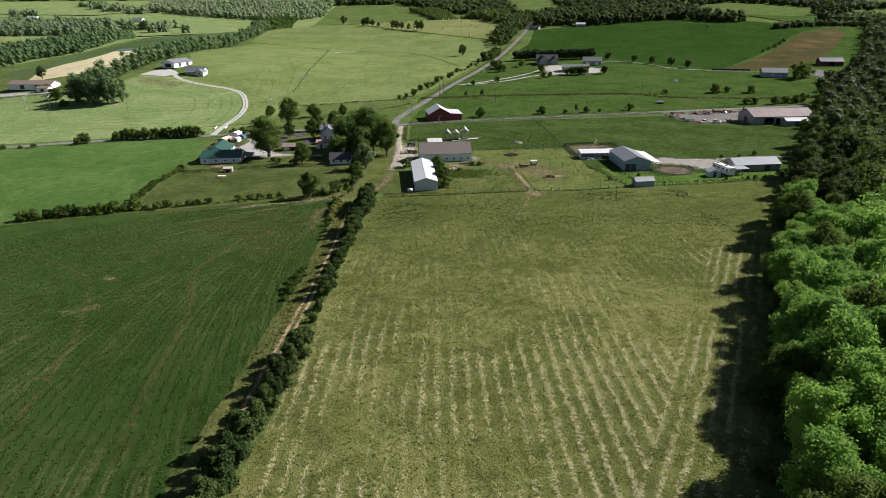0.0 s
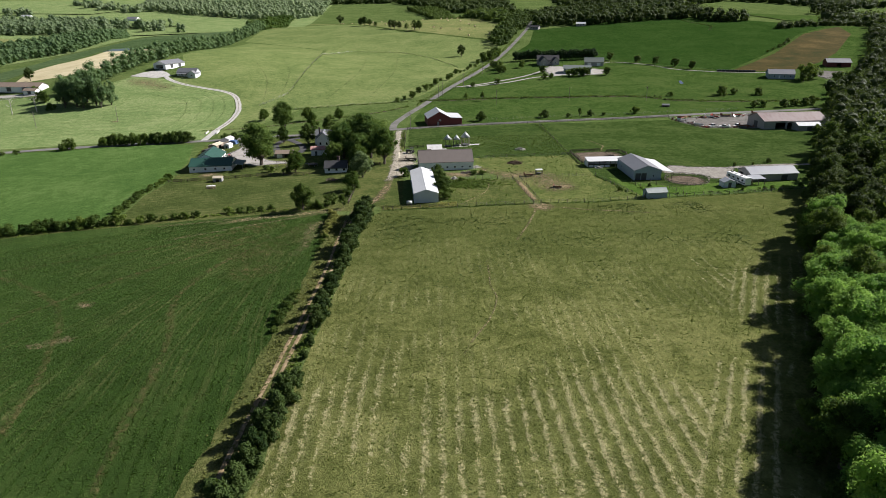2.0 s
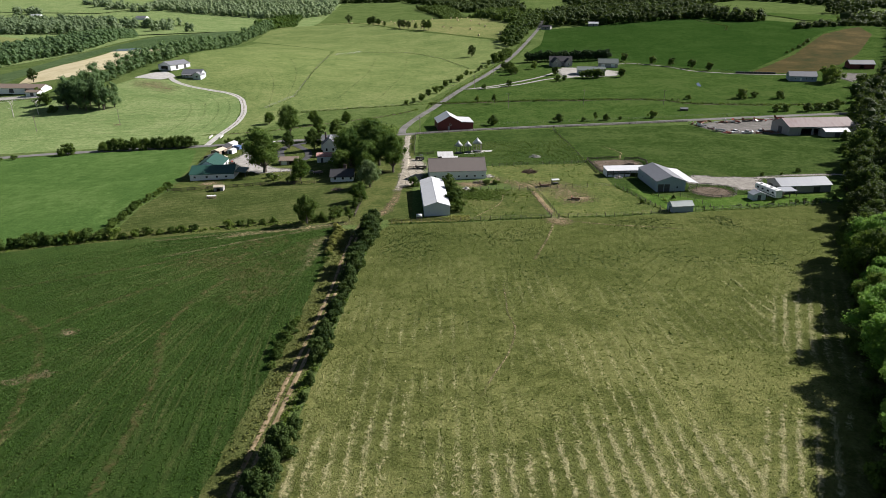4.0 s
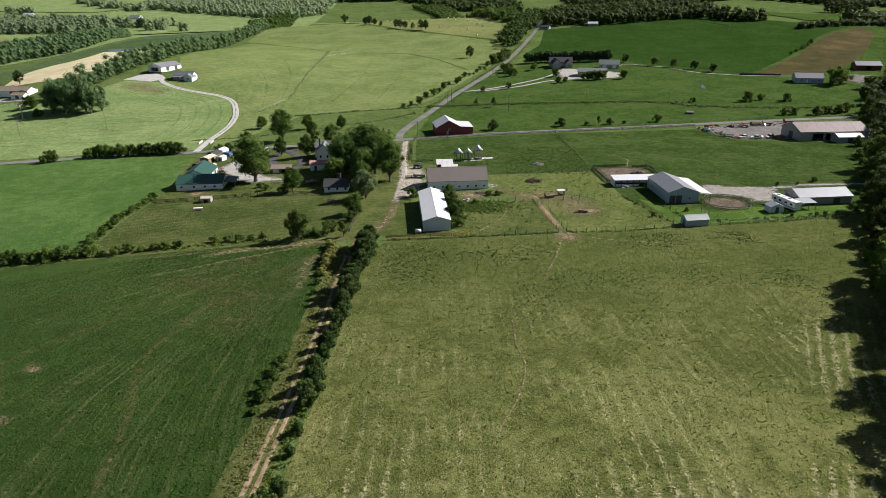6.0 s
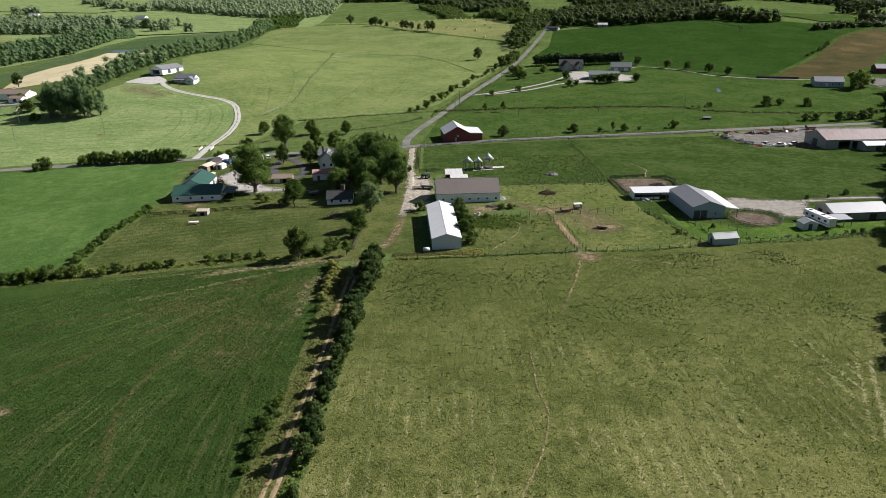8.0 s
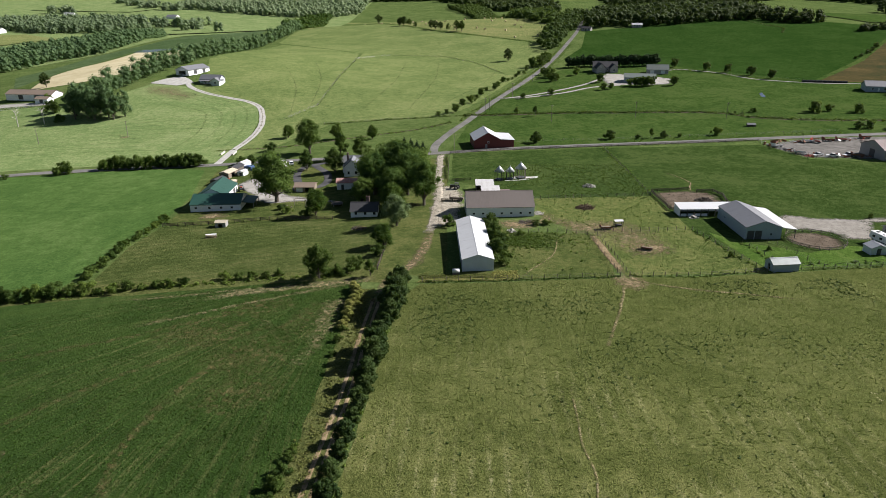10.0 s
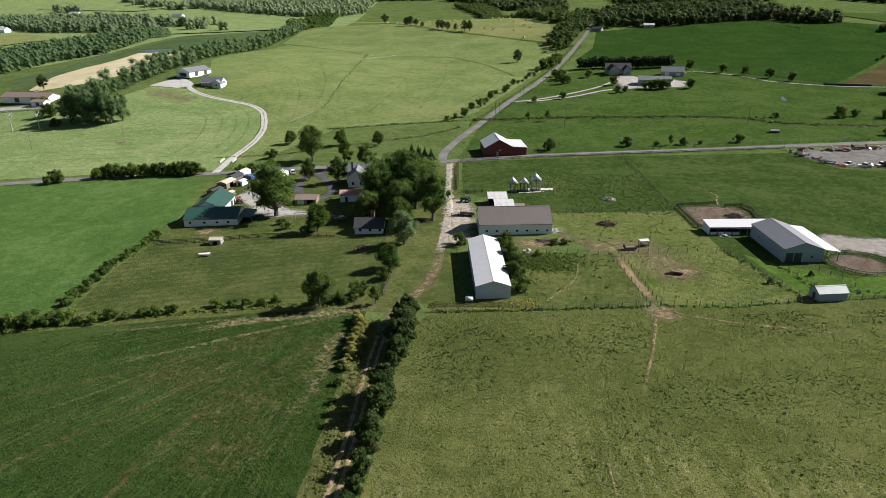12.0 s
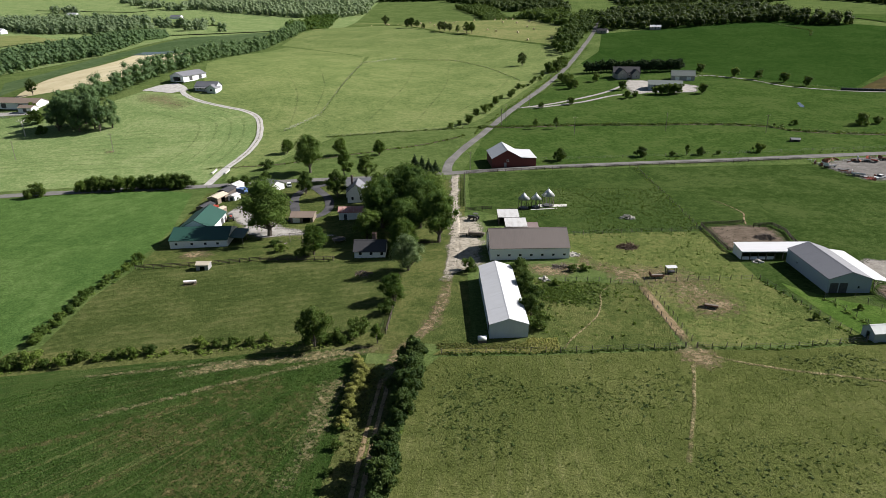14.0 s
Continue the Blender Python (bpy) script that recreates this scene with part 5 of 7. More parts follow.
pitched_shed("small dark shed with a weathered pale sheet roof", 3.3, 257.9, 2.0, 6.7, 6.2, 3.2, 2.5, "roof_worn")
pitched_shed("small open shed with a weathered pale sheet roof", 5.2, 249.2, 2.0, 6.6, 6.6, 3.0, 2.4, "roof_worn")
pitched_shed("low shed with a rusted sheet roof", 10.4, 248.9, 2.0, 3.4, 4.8, 1.9, 1.6, "roof_rust")

# ---- the farmstead ----
gb = building("green_roof_building", "long white building with a green metal roof", "building", -90.35, 244.1, 95.4, 11.8, 17.0, 2.5, 4.7, "wall_white", "roof_green", 0.25,
              windows=[("w", -5.6, 0.9, 1.0, 0.9), ("w", -2.0, 0.9, 1.0, 0.9), ("w", 2.0, 0.9, 1.0, 0.9), ("w", 6.6, 0.9, 1.0, 0.9)], doors=[("w", 4.6, 0, 1.1, 2.0, "trim")])
building("green_roof_building", "taller white wing with a green metal roof", "building", -95.6, 256.6, 4.0, 10.0, 16.0, 2.9, 5.5, "wall_white", "roof_green", 0.3, windows=[("e", 6.6, 1, 1.0, 1.0), ("n", 2, 1, 1.1, 1.0)], doors=[("e", 3.4, 0, 2.6, 2.3, "door_dark")])
pr = thing("side_porch", "open side porch with a dark green roof", "porch", -79.6, 244.6, 5.4)
lean_to(pr, -2.0, 2.2, -4.2, 4.4, 2.5, 2.0, "roof_green", [(2.0, -4), (2.0, 0), (2.0, 4)], "e", "green metal roof")
house = building("farmhouse", "white farmhouse with a steep grey roof", "house", -50.2, 287.4, 4.0, 6.6, 8.0, 4.2, 7.0, "wall_white", "roof_slate", 0.4,
                 windows=[("s", -1.5, 1, 1.0, 1.4), ("s", 1.5, 1, 1.0, 1.4), ("s", 0, 4.2, 0.9, 1.2), ("e", -2, 1, 1.0, 1.4), ("w", -2, 1, 1.0, 1.4)], doors=[("e", 2, 0, 1.0, 2.1, "trim")])
Geo().box(-2.6, -1.9, 3.0, 3.7, 4.6, 8.4).box(-2.68, -1.82, 2.92, 3.78, 8.2, 8.4).part("chimney", M["brick"], house, "red brick chimney")
building("house_wing", "cross wing of the white farmhouse with a grey roof", "house", -48.4, 294.2, 94.0, 6.4, 14.0, 4.2, 6.6, "wall_white", "roof_slate", 0.4, windows=[("n", 0, 1, 1, 1.4), ("w", 4.8, 1, 1, 1.4)], doors=[("e", 0, 0, 1.0, 2.0, "trim")])
building("white_outbuilding", "white outbuilding with a rusted red metal roof", "shed", -48.0, 266.0, 96.0, 6.0, 9.2, 2.7, 3.7, "wall_white", "roof_red", 0.3, windows=[("w", -2, 1, 0.9, 0.9)], doors=[("w", 2.4, 0, 1.0, 2.0, "door_dark")])
cot = building("cottage", "small white cottage with a dark roof and chimney", "house", -36.7, 231.2, 92.0, 6.6, 8.6, 2.1, 4.2, "wall_white", "roof_dark", 0.35, windows=[("w", -3.4, 0.8, 1.0, 1.1), ("w", -0.4, 0.8, 1.0, 1.1), ("w", 2.6, 0.8, 1.0, 1.1)], doors=[("n", 0, 0, 1.0, 2.0, "trim")])
Geo().box(1.2, 2.3, -1.4, -0.4, 3.0, 5.6).box(1.1, 2.4, -1.5, -0.3, 5.4, 5.6).part("chimney", M["brick"], cot, "square brick chimney")
building("open_garage", "open garage with a brown shingle roof", "garage", -64.4, 263.6, 92.0, 6.0, 7.4, 2.0, 3.0, "wall_tan", "roof_tan", 0.3, doors=[("w", -1.6, 0, 2.4, 2.0, None), ("w", 1.8, 0, 2.4, 2.0, "trim")])
building("storage_shed", "low dark shed behind the green-roofed building", "shed", -103.0, 276.6, -12.0, 3.6, 6.0, 1.9, 2.5, "wall_brown", "roof_dark", 0.2, doors=[("e", 0, 0, 2.0, 1.6, None)])
building("storage_shed", "tan shed with a cream roof and an open front", "shed", -102.9, 287.9, -12.0, 4.2, 7.0, 2.4, 3.0, "wall_tan", "roof_cream", 0.2, doors=[("s", 0, 0, 1.8, 1.9, "door_dark"), ("e", 0, 0, 2.4, 2.0, None)])
building("storage_shed", "dark shed with a black roof", "shed", -102.9, 297.0, -12.0, 4.2, 6.0, 2.3, 3.0, "wall_brown", "roof_dark", 0.2, doors=[("s", 0, 0, 1.6, 1.9, "door_dark")])
building("storage_shed", "pale shed with a weathered white roof", "shed", -102.2, 305.0, -12.0, 4.0, 5.6, 2.3, 3.0, "wall_white", "roof_worn", 0.2, doors=[("s", 0, 0, 1.6, 1.9, "door_dark")])
building("storage_shed", "low white box shed beside the tan shed", "shed", -97.8, 290.6, -12.0, 2.8, 4.0, 1.8, 2.2, "wall_white", "roof_worn", 0.12, doors=[("s", 0, 0, 1.2, 1.5, "door_dark")])
building("storage_shed", "small cream box shed at the edge of the yard", "shed", -96.4, 273.6, -14.0, 2.4, 3.4, 1.7, 2.0, "wall_tan", "roof_cream", 0.12, doors=[("s", 0, 0, 1.0, 1.4, "door_dark")])
cab = thing("grain_wagon", "red steel grain wagon beside the dark shed", "farm machine", -99.6, 275.4, -12.0)
Geo().prism([(-0.7, -1.4, 0.8), (0.7, -1.4, 0.8), (1.05, -1.7, 2.0), (-1.05, -1.7, 2.0)], (0, 3.2, 0)).part("hopper", M["red_paint"], cab)
Geo().box(-0.08, 0.08, -3.2, -1.4, 0.55, 0.7).part("drawbar", M["rust"], cab)
building("garage", "white garage behind the trees", "garage", -88.0, 305.0, 60.0, 6.5, 8.0, 2.6, 4.2, "wall_white", "roof_slate", 0.3, doors=[("w", 0, 0, 3.0, 2.2, "trim")])
tarp = thing("covered_load", "blue tarp tied over a stacked load", "tarp", -98.6, 300.6, -12)
g = Geo()
g.prism([(-2.4, -1.6, 0), (2.4, -1.6, 0), (2.2, -1.4, 1.5), (0.4, -1.2, 1.9), (-2.1, -1.4, 1.5)], (0, 3.0, 0))
g.part("tarp", M["blue_paint"], tarp)
building("sheep_shelter", "small white wooden shelter at the fence", "shelter", -81.6, 221.8, 92.0, 2.6, 3.4, 1.6, 2.1, "wall_dull", "roof_cream", 0.15, doors=[("w", 0, 0, 1.4, 1.2, None)])


def trough(x, y, yaw):
    t = thing("hay_feeder", "low white-topped hay feeder on worn ground", "feeder", x, y, yaw)
    Geo().prism([(-1.5, -0.45, 0.5), (1.5, -0.45, 0.5), (1.5, 0.45, 0.5), (-1.5, 0.45, 0.5)], (0, 0, 0.12)).part("tray", M["post"], t)
    Geo().prism([(-1.6, -0.5, 1.0), (1.6, -0.5, 1.0), (1.6, 0.0, 1.15), (-1.6, 0.0, 1.15)], (0, 0, 0.06)).part("roof", M["trim"], t, "white metal roof")
    for a in (-1.4, 1.4):
        for b in (-0.4, 0.4):
            Geo().box(a - 0.05, a + 0.05, b - 0.05, b + 0.05, -0.2, 1.0).part("leg", M["post"], t)


trough(-81.0, 211.4, 12)
sh = thing("mineral_feeder", "small white-roofed mineral feeder", "feeder", 43.0, 216.4, 10)
lean_to(sh, -1.4, 1.4, -0.7, 0.7, 1.9, 1.7, "roof_white", [(-1.2, -0.6), (1.2, -0.6), (-1.2, 0.6), (1.2, 0.6)], "s", "white metal roof")
Geo().box(-1.0, 1.0, -0.5, 0.5, 0.35, 0.7).part("tray", M["door_dark"], sh)
# grain cribs
for i, (x, y, big) in enumerate(((9.4, 272.4, 1.0), (13.6, 273.4, 0.92), (17.9, 275.2, 1.12))):
    crib = thing("grain_crib", "round open grain crib with a conical metal roof", "grain bin", x, y, 20 * i, "grain cribs", None, big)
    Geo().tube((0, 0, 3.5), (0, 0, 5.6), 2.05, 0.12, 20).part("cone_roof", M["roof_galv"], crib, "shiny conical metal roof", True)
    Geo().tube((0, 0, 5.5), (0, 0, 5.85), 0.2, 0.16, 10).part("cap", M["steel"], crib)
    for k in range(6):
        a = 2 * math.pi * k / 6
        Geo().box(1.7 * math.cos(a) - 0.07, 1.7 * math.cos(a) + 0.07, 1.7 * math.sin(a) - 0.07, 1.7 * math.sin(a) + 0.07, -0.2, 3.55).part("upright", M["post"], crib)
    for h in (0.25, 3.4):
        g = Geo()
        for k in range(20):
            a, b = (2 * math.pi * j / 20 for j in (k, k + 1))
            g.tube((1.72 * math.cos(a), 1.72 * math.sin(a), h), (1.72 * math.cos(b), 1.72 * math.sin(b), h), 0.05, 0.05, 4, False)
        g.part("hoop", M["post"], crib)
    Geo().tube((0, 0, 0.02), (0, 0, 0.5), 1.55, 1.5, 16).part("floor_litter", M["door_dark"], crib, "dark litter on the crib floor")

# trampoline
tr = thing("trampoline", "round black trampoline with a pale rim", "trampoline", -48.1, 241.8)
Geo().tube((0, 0, 0.85), (0, 0, 0.88), 1.75, 1.75, 24).part("mat", M["rubber"], tr)
g = Geo()
for i in range(24):
    a, b = (2 * math.pi * j / 24 for j in (i, i + 1))
    g.tube((1.95 * math.cos(a), 1.95 * math.sin(a), 0.88), (1.95 * math.cos(b), 1.95 * math.sin(b), 0.88), 0.1, 0.1, 6, False)
g.part("rim", M["post"], tr, "pale padded rim")
for i in range(6):
    a = math.pi * i / 3
    Geo().tube((1.9 * math.cos(a), 1.9 * math.sin(a), -0.1), (1.9 * math.cos(a), 1.9 * math.sin(a), 0.86), 0.03, 0.03, 6).part("leg", M["steel"], tr)
ps = thing("swing_frame", "weathered wooden swing frame in the yard", "playset", -61.6, 243.4, 15)
for a in (-1.8, 1.8):
    Geo().tube((a, -1.1, -0.1), (a, 0, 2.4), 0.07, 0.07, 6).part("leg", M["post"], ps)
    Geo().tube((a, 1.1, -0.1), (a, 0, 2.4), 0.07, 0.07, 6).part("leg", M["post"], ps)
Geo().tube((-2.1, 0, 2.4), (2.1, 0, 2.4), 0.08, 0.08, 6).part("beam", M["post"], ps)
for a in (-0.8, 0.8):
    Geo().box(a - 0.3, a + 0.3, -0.12, 0.12, 0.5, 0.55).box(a - 0.29, a - 0.26, -0.02, 0.02, 0.5, 2.35).box(a + 0.26, a + 0.29, -0.02, 0.02, 0.5, 2.35).part("swing", M["board"], ps)


# ---- vehicles and machines ----
def wheel(parent, x, y, r, w=0.22):
    g = Geo().tube((x - w / 2, y, r), (x + w / 2, y, r), r, r, 14)
    t = g.part("wheel", M["rubber"], parent)
    Geo().tube((x - w / 2 - 0.01, y, r), (x + w / 2 + 0.01, y, r), r * 0.55, r * 0.55, 10).part("rim", M["steel"], t)


def pickup(label, x, y, yaw, paint, cab_at=0.2, bed=True):
    c = thing("pickup" if bed else "car", label, "pickup truck" if bed else "car", x, y, yaw)
    g = Geo()
    side = [(-0.9, -2.5, 0.4), (-0.9, 2.5, 0.4), (-0.9, 2.55, 0.75), (-0.9, 1.2, 1.02), (-0.9, -2.5, 1.02)]
    g.prism(side, (1.8, 0, 0)).part("body", M[paint], c)
    cab = [(-0.8, 1.3, 1.0), (-0.75, 0.6, 1.65), (-0.75, -0.7 if bed else -1.6, 1.65), (-0.8, -1.0 if bed else -2.2, 1.0)]
    Geo().prism(cab, (1.6, 0, 0)).part("cabin", M["glass"], c, "dark glazed cabin")
    Geo().box(-0.72, 0.72, -0.75 if bed else -1.6, 0.6, 1.64, 1.7).part("roof", M[paint], c)
    if bed:
        Geo().box(-0.75, 0.75, -2.4, -1.05, 1.0, 1.03).part("bed_floor", M["door_dark"], c)
    for a in (-0.82, 0.82):
        for b in (-1.6, 1.6):
            wheel(c, a, b, 0.38)
    return c


def trailer(label, x, y, yaw):
    t = thing("camper_trailer", label, "camper", x, y, yaw)
    Geo().prism([(-1.2, -5.2, 0.7), (-1.2, 3.2, 0.7), (-1.2, 3.6, 1.4), (-1.2, 5.4, 1.5), (-1.2, 5.2, 3.3), (-1.2, -5.2, 3.3)], (2.4, 0, 0)).part("body", M["white_paint"], t)
    Geo().box(-1.22, 1.22, -5.1, 3.0, 1.2, 1.4).part("stripe", M["door_dark"], t, "dark side stripe")
    for k, yy in enumerate((-3.6, -1.2, 1.4, 3.8)):
        Geo().box(-1.23, 1.23, yy - 0.5, yy + 0.5, 1.9, 2.5).part("window", M["glass"], t)
        Geo().box(-0.4, 0.4, yy - 0.35, yy + 0.35, 3.3, 3.5).part("roof_vent", M["door_dark"] if k % 2 else M["trim"], t)
    for b in (-1.4, -0.4):
        for a in (-1.05, 1.05):
            wheel(t, a, b, 0.38)
    Geo().box(-0.1, 0.1, 4.6, 4.8, -0.1, 1.6).part("jack", M["steel"], t)


def machine(label, x, y, yaw, paint, kind):
    """Old farm implements: a boom and rake (0), a wagon (1), a disc harrow (2), a tractor (3)."""
    t = thing(("hay_rake", "hay_wagon", "disc_harrow", "tractor")[kind], label, "farm machine", x, y, yaw, "old farm machines")
    if kind == 0:
        Geo().tube((0, -2.5, 0.6), (0, 2.5, 0.7), 0.08, 0.08, 6).tube((-1.4, 1, 0.6), (1.4, 1, 0.6), 0.08, 0.08, 6).part("beam", M[paint], t)
        for k in range(5):
            Geo().tube((-1.2 + k * 0.6, 1.0, 0.5), (-1.15 + k * 0.6, 1.0, 0.5), 0.5, 0.5, 12).part("rake_wheel", M["rust"], t)
        Geo().prism([(-0.5, -2.4, 0.7), (0.5, -2.4, 0.7), (0.3, -1.4, 1.5), (-0.3, -1.4, 1.5)], (0, 0.4, 0)).part("hopper", M[paint], t)
    elif kind == 1:
        Geo().box(-1.2, 1.2, -2.4, 2.4, 0.8, 0.95).part("deck", M["post"], t)
        Geo().box(-1.2, 1.2, 2.3, 2.4, 0.95, 2.2).part("headboard", M[paint], t)
        Geo().box(-1.2, -1.12, -2.4, 2.3, 0.95, 1.5).part("sideboard", M[paint], t)
        for a in (-1.0, 1.0):
            for b in (-1.6, 1.6):
                wheel(t, a, b, 0.4)
    elif kind == 2:
        Geo().box(-1.8, 1.8, -0.9, -0.78, 0.6, 0.75).box(-1.8, 1.8, 0.78, 0.9, 0.6, 0.75).box(-0.1, 0.1, -0.78, 2.4, 0.6, 0.72).part("frame_beam", M[paint], t)
        for k in range(9):
            Geo().tube((-1.6 + k * 0.4, -0.8, 0.3), (-1.55 + k * 0.4, -0.8, 0.3), 0.32, 0.3, 10).part("disc", M["rust"], t)
    else:
        Geo().prism([(-0.35, -0.4, 0.8), (-0.35, 1.9, 0.8), (-0.35, 1.9, 1.5), (-0.35, -0.4, 1.6)], (0.7, 0, 0)).part("hood", M[paint], t)
        Geo().box(-0.5, 0.5, -1.3, -0.4, 0.7, 1.2).part("seat_base", M["door_dark"], t)
        Geo().box(-0.75, 0.75, -1.4, 0.1, 2.3, 2.4).box(-0.7, -0.62, -1.3, -1.2, 1.1, 2.3).box(0.62, 0.7, -1.3, -1.2, 1.1, 2.3).part("canopy", M["door_dark"], t)
        for a in (-0.85, 0.85):
            wheel(t, a, -0.9, 0.75, 0.4)
            wheel(t, a * 0.75, 1.5, 0.4, 0.25)
    return t


machine("rusty red hay wagon standing on worn turf", 46.6, 197.0, 70, "rust", 1).scale = (0.62, 0.62, 0.62)
machine("rusty red hay wagon beside the mineral feeder", 38.6, 213.6, 95, "rust", 1).scale = (0.7, 0.7, 0.7)
trailer("long white camper trailer parked by the barn", 112.6, 199.6, 12)
machine("small dark tractor on the gravel yard", -7.6, 259.9, 70, "black_paint", 3)
machine("small pale wagon parked by the lane fence", -6.6, 244.4, 80, "post", 1)
machine("orange tractor in the gravel yard", -89.6, 264.6, 20, "red_paint", 3)
pickup("white car parked beside the garage", -82.0, 309.0, 20, "white_paint", bed=False)
rng = random.Random(5)
for i in range(34):
    # rows of old machinery along two sides of the gravel yard
    if i < 16:
        x, y = 141 + i * 3.5, 343.5 + rng.uniform(-3, 4) + i * 0.5
    elif i < 24:
        x, y = 140.5 + (i - 16) * 1.0, 341 - (i - 16) * 3.4 + rng.uniform(-1, 1)
    else:
        x, y = 147 + (i - 24) * 2.6, 313 + rng.uniform(-1.5, 2.5)
    paint = rng.choice(("red_paint", "rust", "red_paint", "rust", "white_paint", "steel"))
    if 16 <= i < 24:
        paint = rng.choice(("white_paint", "steel", "white_paint"))
    if i in (26, 28, 31):
        pickup("old white pickup in the machinery yard", x, y, rng.uniform(60, 120), "white_paint")
    else:
        machine("old weathered implement in the machinery yard", x, y, rng.uniform(0, 180), paint, rng.choice((0, 1, 2, 0, 2)))

# ---- far farms ----
building("hill_barn", "long pale barn on the hill with an open end", "barn", -208.8, 516.6, -20.6, 12.0, 22.0, 3.4, 5.8, "wall_white", "roof_slate", 0.5, doors=[("s", 0, 0, 6.5, 2.8, None), ("e", -4, 0, 3, 2.8, "door_dark"), ("e", 5, 0, 3, 2.8, "door_dark")])
hh = building("hill_house", "white house with a grey roof on the hill", "house", -184.6, 490.6, 82.0, 8.0, 15.0, 3.0, 5.6, "wall_grey", "roof_slate", 0.5, windows=[("w", -4, 1, 1.2, 1.3), ("w", 0, 1, 1.2, 1.3), ("w", 4, 1, 1.2, 1.3), ("s", 0, 1, 1.2, 1.3)], doors=[("w", 2, 0, 1.0, 2.1, "trim")])
building("house_wing", "front gable wing of the white hill house", "house", -179.6, 486.4, -8.0, 6.0, 7.0, 3.0, 5.0, "wall_grey", "roof_slate", 0.4, windows=[("s", 0, 1, 1.6, 1.3)])
porch = thing("house_porch", "open porch with a grey roof on the hill house", "porch", -188.4, 485.6, -8.0)
lean_to(porch, -4.0, 4.0, -1.4, 1.6, 2.9, 2.4, "roof_slate", [(-3.8, -1.2), (-1.2, -1.2), (1.2, -1.2), (3.8, -1.2)], "s", "grey porch roof")
building("west_barn", "long white barn with a tan roof", "barn", -296.0, 460.0, 84.0, 11.0, 34.0, 3.6, 5.8, "wall_white", "roof_tan", 0.5, doors=[("w", -6, 0, 3.5, 3.0, None), ("w", 6, 0, 3.5, 3.0, "door_dark")])
building("west_shed", "small white shed with a tan roof", "shed", -282.0, 448.0, 84.0, 6.0, 9.0, 2.6, 3.8, "wall_white", "roof_tan", 0.4, doors=[("w", 0, 0, 2.6, 2.2, "door_dark")])
building("far_house_wing", "front gable of the grey farmstead house", "house", 103.0, 566.5, 4.0, 7.0, 9.0, 4.0, 7.6, "wall_dull", "roof_dark", 0.5, windows=[("s", 0, 1, 1.4, 1.6), ("s", 0, 4.2, 1.0, 1.1)])
building("far_house_wing", "side gable of the grey farmstead house", "house", 113.5, 567.0, 4.0, 6.0, 8.0, 3.6, 6.6, "wall_dull", "roof_dark", 0.5, windows=[("s", 0, 1, 1.4, 1.6)])
building("far_house", "grey house with a dark roof on the far farmstead", "house", 108.0, 572.0, 84.0, 10.0, 19.0, 4.2, 7.8, "wall_dull", "roof_dark", 0.5, windows=[("w", a, 1, 1.2, 1.4) for a in (-6, -2, 2, 6)], doors=[("w", 4, 0, 1.0, 2.1, "trim")])
building("far_garage", "grey-green-roofed garage on the far farmstead", "garage", 146.0, 556.0, 78.0, 10.0, 16.0, 3.4, 6.6, "wall_dull", "roof_sage", 0.5, doors=[("w", -4, 0, 3, 2.6, "trim"), ("w", 4, 0, 3, 2.6, "trim"), ("s", 0, 0, 3, 2.6, "door_dark")])
building("far_workshop", "low workshop with a grey-green roof", "workshop", 124.0, 522.0, 78.0, 12.0, 22.0, 3.6, 5.8, "wall_blue", "roof_sage", 0.5, doors=[("w", 6, 0, 3.4, 3.0, "door_dark"), ("s", 0, 0, 3.4, 3.0, "door_dark")])
building("woods_house", "pale blue house with a grey roof by the woods", "house", 268.0, 472.0, 75.0, 11.0, 18.0, 3.4, 6.2, "wall_blue", "roof_slate", 0.5, windows=[("w", a, 1, 1.2, 1.3) for a in (-6, -2, 5)], doors=[("w", 1.5, 0, 1.1, 2.1, "trim")])
building("woods_barn", "dark barn with a grey roof by the woods", "barn", 336.0, 514.0, 80.0, 10.0, 18.0, 3.4, 6.0, "wall_red", "roof_slate", 0.5, doors=[("w", 0, 0, 3.4, 2.8, None)])
for lb, x, y, yaw, wl, rf in (("small grey far house with a dark roof", 132, 806, 60, "wall_dull", "roof_dark"), ("small white-roofed far shed beside the woods", 190, 812, 80, "wall_dull", "roof_white"), ("white far farmhouse in the west valley", -1062, 1505, 80, "wall_white", "roof_white"), ("long white far barn in the west valley", -1090, 1535, 70, "wall_white", "roof_white"), ("white far barn on the west ridge", -1125, 1900, 80, "wall_white", "roof_white"), ("white far house on the west ridge", -800, 1830, 80, "wall_white", "roof_slate")):
    big = 0.75 if y < 1000 else 2.0
    building("distant_house", lb, "house", x, y, yaw, 9 * big, 15 * big, 3.4 * big, 6 * big, wl, rf, 0.4, windows=[("w", -4 * big, 1, 1.4, 1.4), ("w", 4 * big, 1, 1.4, 1.4)], doors=[("w", 0, 0, 1.2, 2.1, "door_dark")])
building("cattle_shelter", "small low grey shelter in the creek meadow", "shelter", 150.6, 383.6, 80, 2.4, 4.2, 1.1, 1.7, "wall_brown", "roof_slate", 0.2, doors=[("w", 0, 0, 2.0, 1.1, None)])
ht = thing("feed_bunk", "long dark stacked feed bunk beside the fallow field", "feed bunk", 246, 501, -14)
for k in range(9):
    Geo().tube((-13 + k * 3.2, 0, 0.8), (-10 + k * 3.2, 0, 0.8), 0.8, 0.8, 10).part("wrapped_bale", M["black_paint"], ht)

